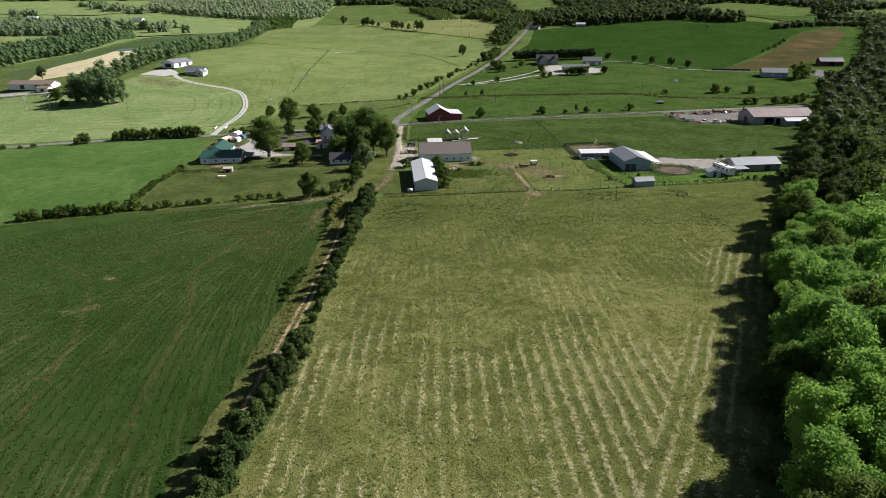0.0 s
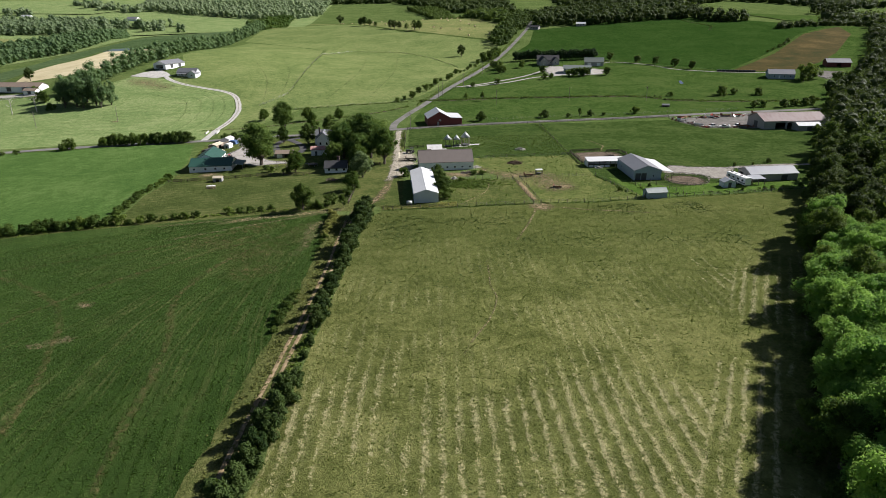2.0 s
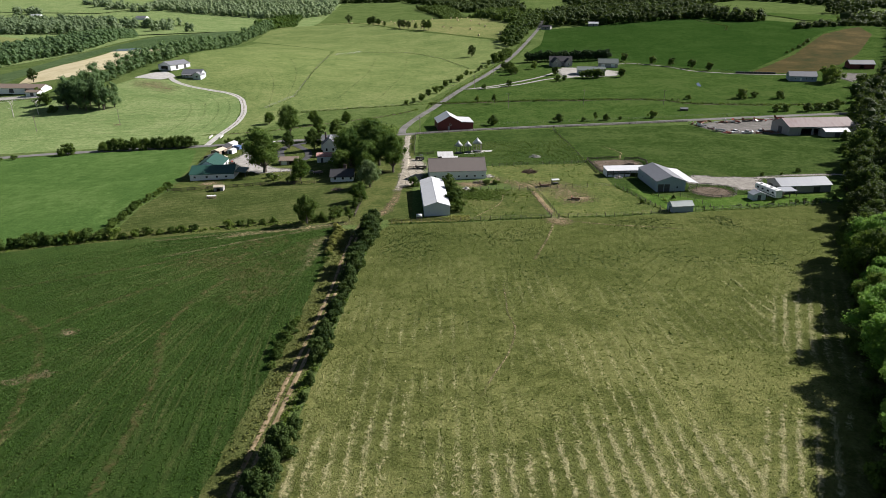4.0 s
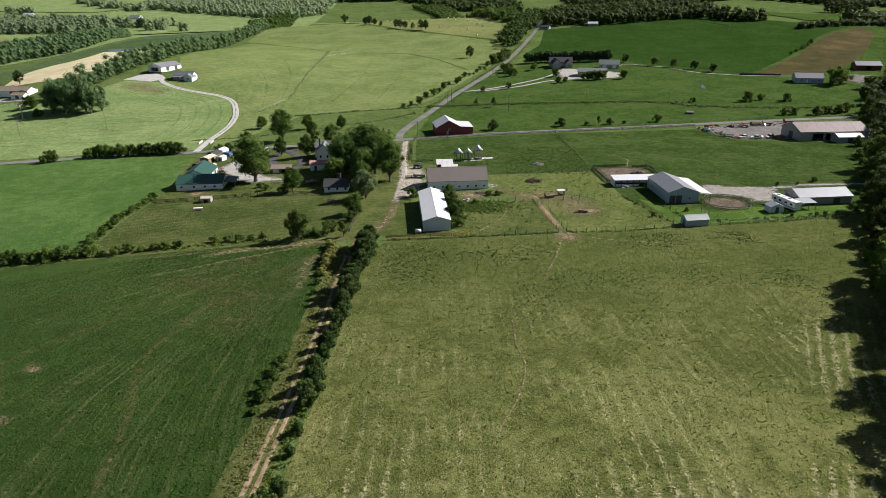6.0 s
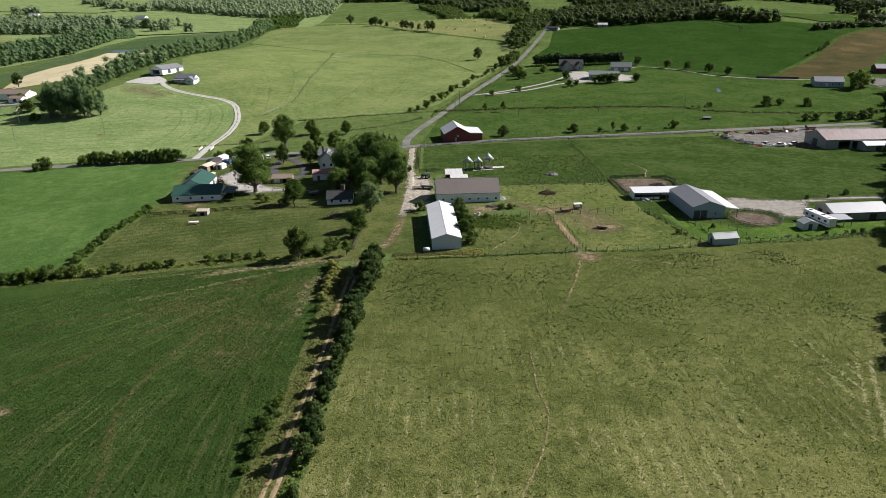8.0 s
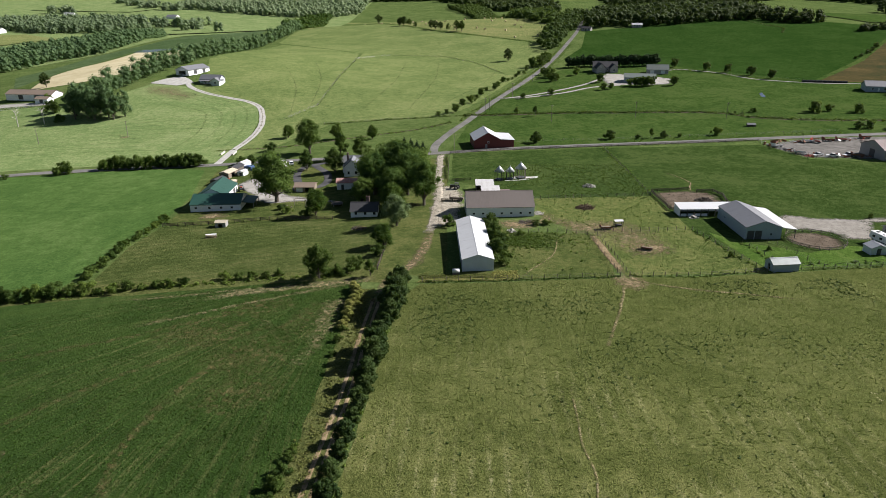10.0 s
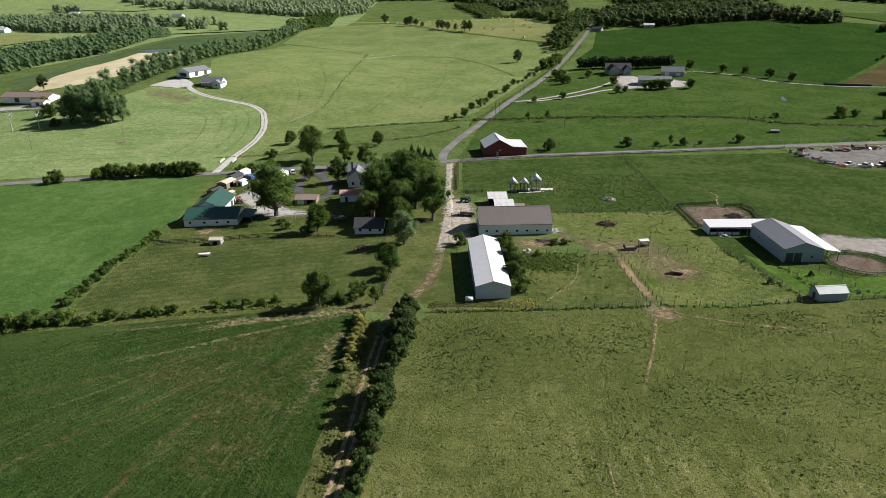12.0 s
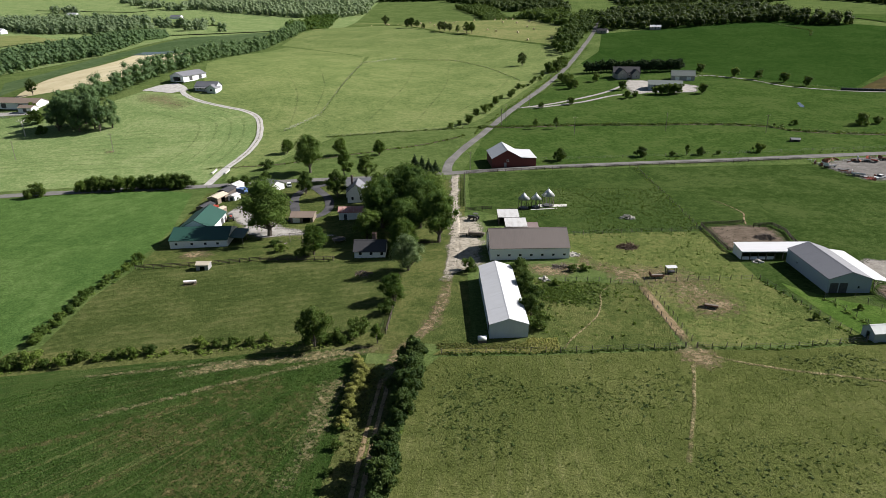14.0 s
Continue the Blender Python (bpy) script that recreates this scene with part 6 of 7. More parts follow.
# ---- fences ----
fence("wire fence with weathered posts along the pasture", [(-14, 175.6), (10, 176.4), (35.2, 178.6)], 3.0)
fence("wire fence with weathered posts along the pasture", [(37.8, 178.9), (55, 179), (73, 182.4)], 3.0)
fence("wire fence with weathered posts along the barn yards", [(73, 182.6), (91, 185), (110, 187.2), (138, 192)], 3.2)
fence("wire fence beside the stock lane", [(35.4, 178.6), (34.2, 192.4), (32.4, 208.8)], 2.6)
fence("wire fence beside the stock lane", [(37.6, 178.9), (36.7, 192.4), (34.9, 210.6), (62, 213)], 2.6)
fence("wire fence across the weedy paddock", [(9.7, 210), (21, 211), (32, 209.4)], 2.6)
fence("wire fence behind the barn", [(19.5, 244.5), (37, 247.2), (61.4, 249.6)], 3.0)
fence("wire fence down the big paddock", [(61.4, 250), (61.6, 287), (61.5, 333)], 3.6)
fence("dark board fence along the road", [(-10.8, 324), (19, 328.8), (56, 335), (106, 343), (140, 348)], 3.4, 3)
fence("dark board fence beside the farm lane", [(-11.4, 322), (-10.6, 275.8)], 3.0, 3)
fence("dark board fence behind the tool sheds", [(-10.5, 270), (-1.6, 271.6)], 2.6, 3)
fence("dark board fence along the sheep paddock", [(-101, 221.8), (-84, 223.6), (-67.5, 226.8), (-46.6, 226.2)], 2.6, 3)
fence("leaning grey rail fence beside the lane", [(-26.3, 184), (-26, 200), (-26.6, 214)], 2.4, 3)
fence("dark board fence by the tractor", [(-12, 243.4), (-5.2, 243.8)], 2.4, 3)
fence("dark board fence under the big oak", [(-24, 238.5), (-17.6, 238.0)], 2.4, 3)
fence("dark board corral fence", [(63.0, 254.4), (76.6, 256.6)], 2.4, 4)
fence("dark board corral fence", [(78.6, 253.6), (84.6, 254.6), (86.2, 249), (84.8, 242), (84.4, 234)], 2.4, 4)
fence("dark board corral fence", [(62.8, 254), (63.2, 233), (64.6, 231)], 2.4, 4)
fence("wire fence by the horse barn", [(64, 213), (67.5, 199), (71.4, 185.6)], 3.0)
fence("wire fence by the horse barn", [(74.8, 203), (77.4, 190), (78.4, 186)], 3.0)
fence("wire fence by the horse barn", [(82, 203.4), (85.6, 194), (88, 187)], 3.0)
fence("round board fence of the riding ring", [(95.8 + 7.9 * math.cos(a * math.pi / 10), 204.6 + 7.5 * math.sin(a * math.pi / 10)) for a in range(21)], 2.6, 2, wood="post", height=1.0)
fence("wire fence round the machinery yard", [(140, 330), (145, 310), (176, 306), (206, 300)], 3.4)
fence("old fence line over the hill pasture", [(-108, 646), (-80, 680), (-44, 674), (-28, 671), (2, 629), (27, 565)], 5.0)
fence("old fence line down the hill", [(-112, 410), (-100, 445), (-102, 514), (-106, 636)], 5.0)
fence("old fence along the creek meadow", [(-86, 399), (-50, 409), (-14, 415)], 4.0)
fence("fence behind the row of round trees", [(160, 572), (182, 552), (212, 524), (258, 498)], 5.0)
fence("fence along the road verge", [(10, 347), (60, 352.5), (120, 361), (190, 370)], 5.0)


def pole(x, y, yaw, h=9.5):
    p = thing("utility_pole", "tall wooden utility pole with a crossarm", "utility pole", x, y, yaw, "utility poles")
    Geo().tube((0, 0, -0.6), (0, 0, h), 0.15, 0.1, 8).part("shaft", M["post"], p)
    Geo().box(-1.1, 1.1, -0.05, 0.05, h - 0.7, h - 0.58).part("crossarm", M["post"], p)
    for a in (-1.0, 0.0, 1.0):
        Geo().tube((a, 0, h - 0.58), (a, 0, h - 0.4), 0.05, 0.03, 6).part("insulator", M["steel"], p)


for x, y, yaw in ((-9.2, 323.6, 10), (7.5, 421, -20), (10.5, 432, -20), (44.7, 399, 0), (94, 407, 0), (144, 402, 0), (-229.5, 357, 20), (-187.7, 370, 20), (27, 470, -20), (46, 530, -20)):
    pole(x, y, yaw)
# culvert head walls where the drive leaves the road
for x in (-122.4, -116.6):
    c = thing("culvert_wall", "low pale concrete culvert wall", "culvert", x, 334, 4)
    Geo().box(-0.2, 0.2, -3.4, 3.4, -0.8, 0.7).box(-0.3, 0.3, -3.6, 3.6, 0.7, 0.82).part("parapet", M["concrete"], c)

fence("white board fence along the west farm yard", [(-316, 430), (-296, 432.7), (-280.8, 438.2)], 3.0, 2, wood="trim")
# bare dead trees on the slope
for x, y, h, k in ((-265.5, 394.6, 11, 1), (-252, 398.5, 9.5, 2)):
    q = random.Random(k)
    t = thing("dead_tree", "bare grey dead tree on the slope", "tree", x, y, 70 * k)
    g = Geo().tube((0, 0, -0.4), (0.2, 0, h * 0.45), 0.32, 0.22, 7, False).tube((0.2, 0, h * 0.45), (0.1, 0.2, h), 0.22, 0.05, 6, False)
    for i in range(9):
        z = h * (0.35 + 0.06 * i)
        w = Vector((q.gauss(0, 1), q.gauss(0, 1), 0.9)).normalized() * q.uniform(2.0, 3.6)
        p = Vector((0.15, 0.05, z))
        g.tube(p, p + w, 0.11, 0.04, 5, False).tube(p + w * 0.6, p + w * 0.9 + Vector((q.gauss(0, 0.8), q.gauss(0, 0.8), 0.8)), 0.06, 0.02, 4, False)
    g.part("trunk", M["stone"], t)

# ---- heaps ----
def heap(name, label, x, y, r, mat, n, seed, long=0.9):
    """A pile of sticks or stones."""
    q = random.Random(seed)
    t = thing(name, label, "pile", x, y)
    for i in range(n):
        a, d = q.uniform(0, 6.3), r * math.sqrt(q.random())
        z = (1 - d / r) * r * 0.6
        u = Vector((q.gauss(0, 1), q.gauss(0, 1), q.gauss(0, 0.35))).normalized() * long * q.uniform(0.5, 1.4)
        p = Vector((d * math.cos(a), d * math.sin(a) * 0.7, max(0.08, z * q.uniform(0.4, 1))))
        Geo().tube(p - u, p + u, 0.09 if long > 0.6 else 0.25, 0.05 if long > 0.6 else 0.2, 5).part("stick" if long > 0.6 else "stone", M[mat], t)


heap("brush_pile", "brown heap of cut brush and sticks", 36.2, 234.6, 2.7, "brush", 190, 1, 0.9)
heap("log_pile", "grey pile of old posts and logs", 15.4, 219.8, 2.2, "post", 60, 2, 0.9)
heap("rubble_pile", "pale heap of rubble beside the barn", 19.9, 228.6, 1.8, "stone", 40, 3, 0.35)
heap("rubble_pile", "pale stones along the fence", 10.4, 211.8, 1.5, "stone", 22, 4, 0.35)
heap("rubble_pile", "pale rubble under the loafing shed", 68.2, 224.6, 1.5, "stone", 26, 5, 0.35)
heap("rubble_pile", "grey rubble and scrap in the weedy paddock", 42.0, 261.7, 2.6, "stone", 46, 7, 0.4)
heap("manure_heap", "dark heap of mucked-out bedding in the corral", 77.8, 243.6, 3.0, "bark", 120, 8, 0.7)
heap("log_pile", "dark pile of timber in the paddock corner", -36.5, 216.5, 2.0, "bark", 36, 6, 1.0)
heap("brush_pile", "brown heap of cut brush on the first one", 35.0, 235.4, 1.6, "brush", 90, 11, 0.8)
for x, y, a in ((-66.2, 241.6, 20), (-58.2, 240.6, -15), (-64.0, 239.4, 70)):
    t = thing("garden_bench", "weathered wooden bench on the garden grass", "bench", x, y, a, "garden benches")
    for k in range(3):
        Geo().box(-0.9, 0.9, -0.24 + k * 0.17, -0.1 + k * 0.17, 0.45, 0.5).part("slat", M["post"], t)
    for e in (-0.75, 0.67):
        Geo().box(e, e + 0.08, -0.22, 0.2, -0.1, 0.45).part("leg", M["post"], t)
tank = thing("water_tank", "white plastic tank on a low frame", "tank", -5.7, 180.4, 6)
Geo().tube((-0.9, 0, 0.9), (0.9, 0, 0.9), 0.55, 0.55, 14).part("tank", M["trim"], tank, smooth=True)
Geo().box(-0.9, 0.9, -0.5, 0.5, -0.1, 0.4).part("stand", M["post"], tank)


# ---- trees and shrubs ----
R = random.Random(7)
# the wood along the east edge: its margin runs from (x, y) = (30, 0) to (246, 375)
EDGE = [(13, -64), (21, -40), (46, 30), (55, 56), (71, 80), (91, 118), (110, 152), (137, 195), (180, 268), (230, 350), (262, 395)]


def edge_x(y):
    return float(np.interp(y, [p[1] for p in EDGE], [p[0] for p in EDGE]))


y = -14.0
while y < 250:
    gap = 6.2 if y < 130 else 8.6
    wide = 15
    d = 0.0
    while d < wide:
        x = edge_x(y) + 5.0 + d + R.uniform(-1.8, 1.8)
        yy = y + R.uniform(-2.2, 2.2)
        near = math.hypot(x, yy + 10) < 185
        proto = R.choice(NEAR if near else MID)
        plant(proto, "tall leafy broadleaf tree in dense woodland" if near else "leafy broadleaf tree in the wood margin", "tree", x, yy, R.uniform(0.62, 1.0), "woodland trees", tall=R.uniform(0.85, 1.1))
        d += gap * R.uniform(0.95, 1.3)
    y += gap * 0.88
def belt(y0, y1, near, deep):
    """The outline of a stretch of the wood, between two distances from its margin."""
    ys = np.linspace(y0, y1, 9)
    return [(edge_x(v) + near, v) for v in ys] + [(edge_x(v) + deep, v) for v in ys[::-1]]


woods("dense bright green woodland behind the margin trees", belt(-14, 125, 20, 48), 6.4, 14.5, "leaf_bright", 51, "woodland", 420)
woods("dense green woodland behind the margin trees", belt(125, 250, 20, 44), 6.8, 14, "leaf_dark", 52, "woodland", 260)
woods("dense green woodland south of the pasture", belt(-64, -16, 4, 40), 6.6, 14, "leaf_bright", 53, "woodland", 260)
woods("dense dark woodland running on along the east edge", [(edge_x(250) + 4, 250), (edge_x(300) + 4, 300), (edge_x(350) + 4, 350), (edge_x(395) + 4, 395), (edge_x(395) + 44, 388), (edge_x(300) + 46, 292), (edge_x(250) + 46, 240)], 8, 13, "leaf_deep", 21, "woodland", 90)
for i in range(46):
    y = -10 + i * 8.6
    plant(R.choice(SHRUB), "dark undergrowth shrub at the wood's edge", "shrub", edge_x(y) + R.uniform(-1.0, 3), y, R.uniform(0.7, 1.3), "woodland shrubs", "shrub")
# hedge along the field track
for x, y, s in ((-29.6, -30, 1.2), (-29.3, -25, 1.3), (-29, -20, 1.2), (-28.7, -15, 1.3), (-28.4, -10, 1.2), (-28.1, -5.5, 1.3), (-27.8, -1, 1.2), (-27.6, 4, 1.3), (-27.2, 9, 1.2), (-26.8, 14, 1.3), (-26.6, 19, 1.2), (-26.4, 24, 1.3), (-26.2, 29, 1.2), (-25.9, 33.5, 1.25), (-25.6, 38, 1.2), (-25.2, 42.2, 1.2), (-24.6, 46.5, 1.15), (-24.2, 50.3, 1.1), (-23.9, 54.5, 1.0), (-23.4, 58.2, 1.05), (-22.9, 62.6, 1.05), (-22.3, 67.4, 1.1), (-21.5, 73, 0.7), (-21.8, 81, 0.55), (-21.6, 86, 0.6), (-21.6, 93.4, 1.25), (-21.4, 98.5, 1.15), (-22, 104, 1.0), (-21.6, 108.6, 0.85), (-21.4, 113, 1.0), (-21, 117.6, 0.8), (-20.8, 122, 1.05), (-20.4, 127, 1.0), (-20.6, 129.6, 1.1), (-20.3, 136, 1.4), (-20.2, 139, 1.5), (-20.2, 142.6, 1.35), (-19.6, 151.4, 0.9), (-19.5, 154.8, 1.2), (-19.4, 158.6, 1.5), (-19.1, 162, 1.55), (-18.8, 165.4, 1.5), (-18.6, 168.8, 1.55), (-18.6, 172, 1.35)):
    plant(R.choice(HEDGE), "dense dark green hedge shrub beside the track", "shrub", x - 0.4, y, s * R.uniform(0.9, 1.08) * (1.0 if y > 128 else 0.86 if y > 72 else 1.06), "track hedge", "shrub")
for x, y, s in ((-30.4, 92, 0.45), (-30.2, 95.4, 0.6), (-30, 98.6, 0.7), (-29.8, 102, 0.75), (-29.6, 105.4, 0.65), (-29.5, 108.6, 0.5), (-29.4, 111, 0.4), (-29.2, 140, 0.4), (-29.4, 146, 0.5), (-29.2, 151, 0.45), (-33, 44, 0.35)):
    plant(R.choice(SHRUB), "small scrubby shrub at the crop's edge", "shrub", x, y, s, "crop edge shrubs", "shrub", 0.9)
for x, y, s in ((-27.6, 152, 0.9), (-27.4, 154.2, 0.8), (-27, 156.5, 1.1), (-27.4, 158.4, 1.0), (-27.2, 160.4, 1.1), (-27.8, 162.4, 0.9), (-26.6, 166, 1.0), (-27.8, 170.2, 1.0), (-27.2, 164, 1.1), (-27, 168, 1.2), (-28.6, 172, 1.0)):
    plant(YELLOW[0], "tall yellowing weeds at the field corner", "weeds", x - 2.0, y, s * 1.05, "yellow weeds", "weed_clump", 0.7)
# hedges round the sheep paddock
for i in range(30):
    t = i / 29
    x, y = -131 + t * 96, 164.5 + 16.5 * min(1, t * 1.25) + R.uniform(-0.8, 0.8)
    if 0.62 < t < 0.66 or 0.86 < t < 0.93:
        continue
    s = 1.15 if t < 0.36 else R.uniform(0.6, 0.85)
    plant(R.choice(SHRUB), "dark shrub in the paddock hedge", "shrub", x, y, s * R.uniform(0.85, 1.15), "paddock hedge", "shrub", 0.9)
for i in range(14):
    t = i / 13
    plant(R.choice(SHRUB), "small shrub in the field hedge", "shrub", -103 - 1.6 * math.sin(t * 3) + R.uniform(-0.6, 0.6), 181 + t * 48, R.uniform(0.5, 0.85), "paddock hedge", "shrub", 0.9)
# farmstead trees
for proto, lb, x, y, s, tl in (
    (OAK[0], "large dark oak over the gravel yard", -71.2, 247.9, 1.24, 0.9), (ROUND[1], "round leafy yard tree", -53.2, 231.0, 1.05, 1.0), (PALE[0], "pale grey-green willow by the lane", -24.8, 218.4, 1.08, 1.0),
    (OAK[1], "tall oak beside the lane with a bare trunk", -17.8, 240.0, 0.88, 1.08), (OAK[0], "large dark oak in the farm grove", -28.5, 240.5, 0.86, 0.95), (OAK[1], "large dark oak in the farm grove", -24.5, 253.0, 1.0, 1.0), (OAK[0], "large dark oak in the farm grove", -36.5, 254.0, 1.0, 1.0), (OAK[1], "large dark oak in the farm grove", -28.0, 260.6, 1.12, 1.02), (OAK[1], "large dark oak in the farm grove", -38.5, 263.0, 0.9, 1.0), (OAK[0], "large dark oak in the farm grove", -31.5, 270.0, 1.08, 1.0), (OAK[0], "large dark oak in the farm grove", -22.0, 266.0, 0.95, 0.95), (OAK[0], "large dark oak in the farm grove", -39.5, 242.0, 0.6, 1.0), (ROUND[1], "lighter green tree in front of the grove", -27.6, 231.0, 1.15, 1.05), (MID[1], "dark tree beside the farmhouse", -41.5, 281.0, 0.85, 1.0),
    (ROUND[0], "round dark tree in the paddock hedge", -40.6, 179.2, 0.95, 1.05), (ROUND[1], "small leafy tree at the rail fence", -26.6, 200.6, 0.85, 0.95), (SHRUB[1], "leafy bush at the rail fence", -27.4, 194.0, 1.0, 1.0), (SHRUB[0], "dark bush in the paddock corner", -32.2, 184.0, 1.3, 0.9), (SHRUB[0], "dark bush in the paddock corner", -36.2, 181.6, 0.9, 0.9), (SLIM[0], "slender scrub tree at the field corner", -27.6, 180.0, 0.7, 0.9),
    (OAK[1], "large leafy tree beyond the loop drive", -79.0, 332.0, 0.98, 1.05), (ROUND[0], "broad tree inside the loop drive", -72.0, 297.0, 0.98, 1.0), (SLIM[0], "tall slender tree by the drive", -61.0, 318.0, 1.7, 1.0), (ROUND[0], "dark tree beside the farmhouse", -58.6, 291.0, 1.05, 1.1), (MID[3], "dark tree behind the farmhouse", -52.0, 318.0, 0.85, 0.9), (ROUND[1], "small tree in the meadow", -53.0, 363.0, 0.85, 1.0), (ROUND[1], "small tree in the meadow", -71.6, 364.0, 0.95, 1.0), (ROUND[1], "small tree in the meadow", -99.0, 368.0, 0.9, 0.9), (SHRUB[1], "shrub beside the creek", -100, 339, 1.4, 0.9), (SHRUB[1], "shrub beside the sheds", -100.6, 312.0, 1.2, 1.0), (SHRUB[1], "shrub beside the sheds", -105.6, 311.0, 1.1, 1.0), (ROUND[0], "dark tree behind the sheds", -91, 308, 0.75, 1.0),
    (SHRUB[2], "low leafy shrub by the garden fence", -63.6, 234.6, 0.9, 0.8), (SHRUB[1], "low leafy shrub by the garden fence", -67, 238.6, 0.7, 0.8), (SHRUB[2], "dark shrub by the garden fence", -56.4, 230.4, 0.8, 0.9),
    (ROUND[0], "bushy tree against the long shed", 4.0, 212.6, 0.68, 0.92), (ROUND[0], "bushy tree against the long shed", 4.8, 203.6, 0.74, 0.9), (SHRUB[1], "leafy bush beside the long shed", 6.2, 200.0, 1.3, 0.9), (SHRUB[1], "leafy bush beside the long shed", 4.6, 206.6, 1.1, 0.9), (ROUND[0], "bushy tree against the long shed", 5.2, 191.2, 0.72, 0.88), (SHRUB[1], "leafy bush beside the long shed", 6.6, 186.6, 1.25, 0.9), (SHRUB[2], "shrub at the back of the long shed", -8.2, 217.6, 1.0, 1.1), (SHRUB[0], "weedy shrub behind the barn", 18.0, 217.6, 0.7, 0.8), (SHRUB[2], "weedy shrub behind the barn", 21.0, 218.0, 0.7, 0.7), (SHRUB[2], "weedy shrub at the paddock fence", 12.5, 208.6, 0.6, 0.8)):
    plant(proto, lb, "tree" if proto not in SHRUB else "shrub", x, y, s, "", "tree" if proto not in SHRUB else "shrub", tl)
for x, y in ((-33.4, 337), (-30, 334), (-27, 331.5), (-23.8, 327.4), (-24.5, 316.5), (-26, 310)):
    plant(CONIFER[0], "dark conifer in a row by the junction", "tree", x, y, R.uniform(0.6, 0.75), "conifer row", "tree", 1.1)
for x, y, s in ((123, 225.5, 0.4), (139, 230, 0.5), (131, 226.6, 0.3), (118, 191, 0.35), (121, 191.6, 0.4), (125, 192, 0.35), (110, 190.6, 0.3), (133, 195, 0.4), (67.4, 192, 0.4), (79.6, 197, 0.35)):
    plant(SHRUB[0], "small dark shrub by the horse barns", "shrub", x, y, s, "barn yard shrubs", "shrub", 1.2)
# along the road and the creek
for i in range(15):
    plant(R.choice(SHRUB), "dense shrub in the roadside hedge", "shrub", -166 + i * 3.0, 305.2 + i * 0.35 + R.uniform(-0.6, 0.6) - 1.2, R.uniform(1.2, 1.6), "roadside hedge", "shrub", 1.15)
for x, y, s in ((-178.4, 296.4, 1.7), (-181, 295, 1.1), (-200, 288, 0.7), (-206, 286.5, 0.6), (-214, 286, 0.8), (68.7, 354.6, 1.4), (96.6, 357.6, 1.1), (124.6, 362.6, 1.3), (30.8, 346.8, 1.6), (83, 355.6, 0.7), (105, 359, 0.6), (203, 375.8, 1.2), (209, 376, 1.3), (221, 374, 1.5), (229, 377, 1.4), (200, 415.6, 2.0), (209, 418, 1.2), (224, 413.4, 1.6), (166, 417.5, 0.9), (236, 378, 1.5), (243, 382, 1.6)):
    plant(R.choice(SHRUB), "dark leafy roadside shrub", "shrub", x, y, s, "roadside shrubs", "shrub")
for x, y, s in ((26, 413, 0.75), (37, 413, 0.85), (90, 357, 0.7)):
    plant(SLIM[0], "thin young tree in the meadow", "tree", x, y, s, "young trees")
for i in range(40):
    t = i / 39
    x = -8 + t * 170
    plant(R.choice(SHRUB), "low weedy shrub along the creek", "shrub", x + R.uniform(-2, 2), 416 + 4 * math.sin(t * 3) + R.uniform(-1.5, 1.5), R.uniform(0.25, 0.5), "creek shrubs", "shrub", 0.7)
for i in range(26):
    t = i / 25
    x, y = -12 + t * 84, 414 + t * 212 + R.uniform(-6, 6)
    plant(R.choice(SMALL if i % 3 else SHRUB), "shrubby tree beside the lane", "tree", x - 5 - R.uniform(0, 4), y, R.uniform(0.5, 1.0), "lane trees", "tree")
for x, y, s in ((52, 598, 1.6), (60, 604, 1.8), (64, 616, 1.9), (69, 633, 1.4), (60, 545, 1.4), (62, 552, 1.3), (58, 560, 1.1)):
    plant(R.choice(SMALL), "leafy tree beside the lane", "tree", x, y, s, "lane trees")
plant(MID[2], "lone tree beside the wheat field", "tree", -309, 494, 0.75, "")
plant(MID[0], "lone tree on the hill pasture", "tree", 33.4, 636, 0.8, "")
for x, y in ((166, 580), (185.5, 560.5), (198, 549.5), (209.5, 534), (218.6, 520)):
    plant(SMALL[0], "round clipped tree in a row on the fence line", "tree", x, y, R.uniform(1.15, 1.35), "round tree row", "tree", 1.0)
for x, y, s in ((34, 464.4, 0.7), (53, 474, 0.9), (60, 528, 1.3), (64, 531, 1.1), (83, 556, 1.2), (95, 521, 1.2), (92, 492, 0.9), (98, 495, 0.8), (144, 504, 1.2), (113, 503.5, 1.0), (117, 503, 1.2), (121, 502.6, 1.3), (125, 502.4, 1.3), (129, 505, 1.2), (283, 461, 2.2), (290, 466, 1.8), (277, 455, 1.2), (296, 445, 1.6), (304, 440, 1.8)):
    plant(R.choice(SMALL), "dark garden tree on the far farmstead", "tree", x, y, s, "farmstead trees")
for i in range(32):
    plant(PINE[0], "dark conifer in a windbreak row", "tree", 82 + i * 2.35, 594 + R.uniform(-1.5, 1.5) + 3 * math.sin(i * 0.2), R.uniform(0.95, 1.25), "windbreak")
# west tree line and clump
for x, y, s in ((-214, 406, 1.0), (-219, 410, 1.15), (-225, 405, 1.1), (-231, 409, 1.2), (-238, 407, 1.0), (-222, 416, 1.15), (-229, 419, 1.2), (-236, 418, 1.1), (-241, 414, 0.95), (-210, 412, 0.9)):
    plant(R.choice(HAZY), "leafy tree in the hillside clump", "tree", x, y, s, "hillside clump", "tree", 1.3)
WEST = [(-246, 436), (-244, 460), (-238, 480), (-234, 505), (-226, 545), (-224, 620), (-232, 740), (-236, 820), (-234, 900), (-240, 980)]
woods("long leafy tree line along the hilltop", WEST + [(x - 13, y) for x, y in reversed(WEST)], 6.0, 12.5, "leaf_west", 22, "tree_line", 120)
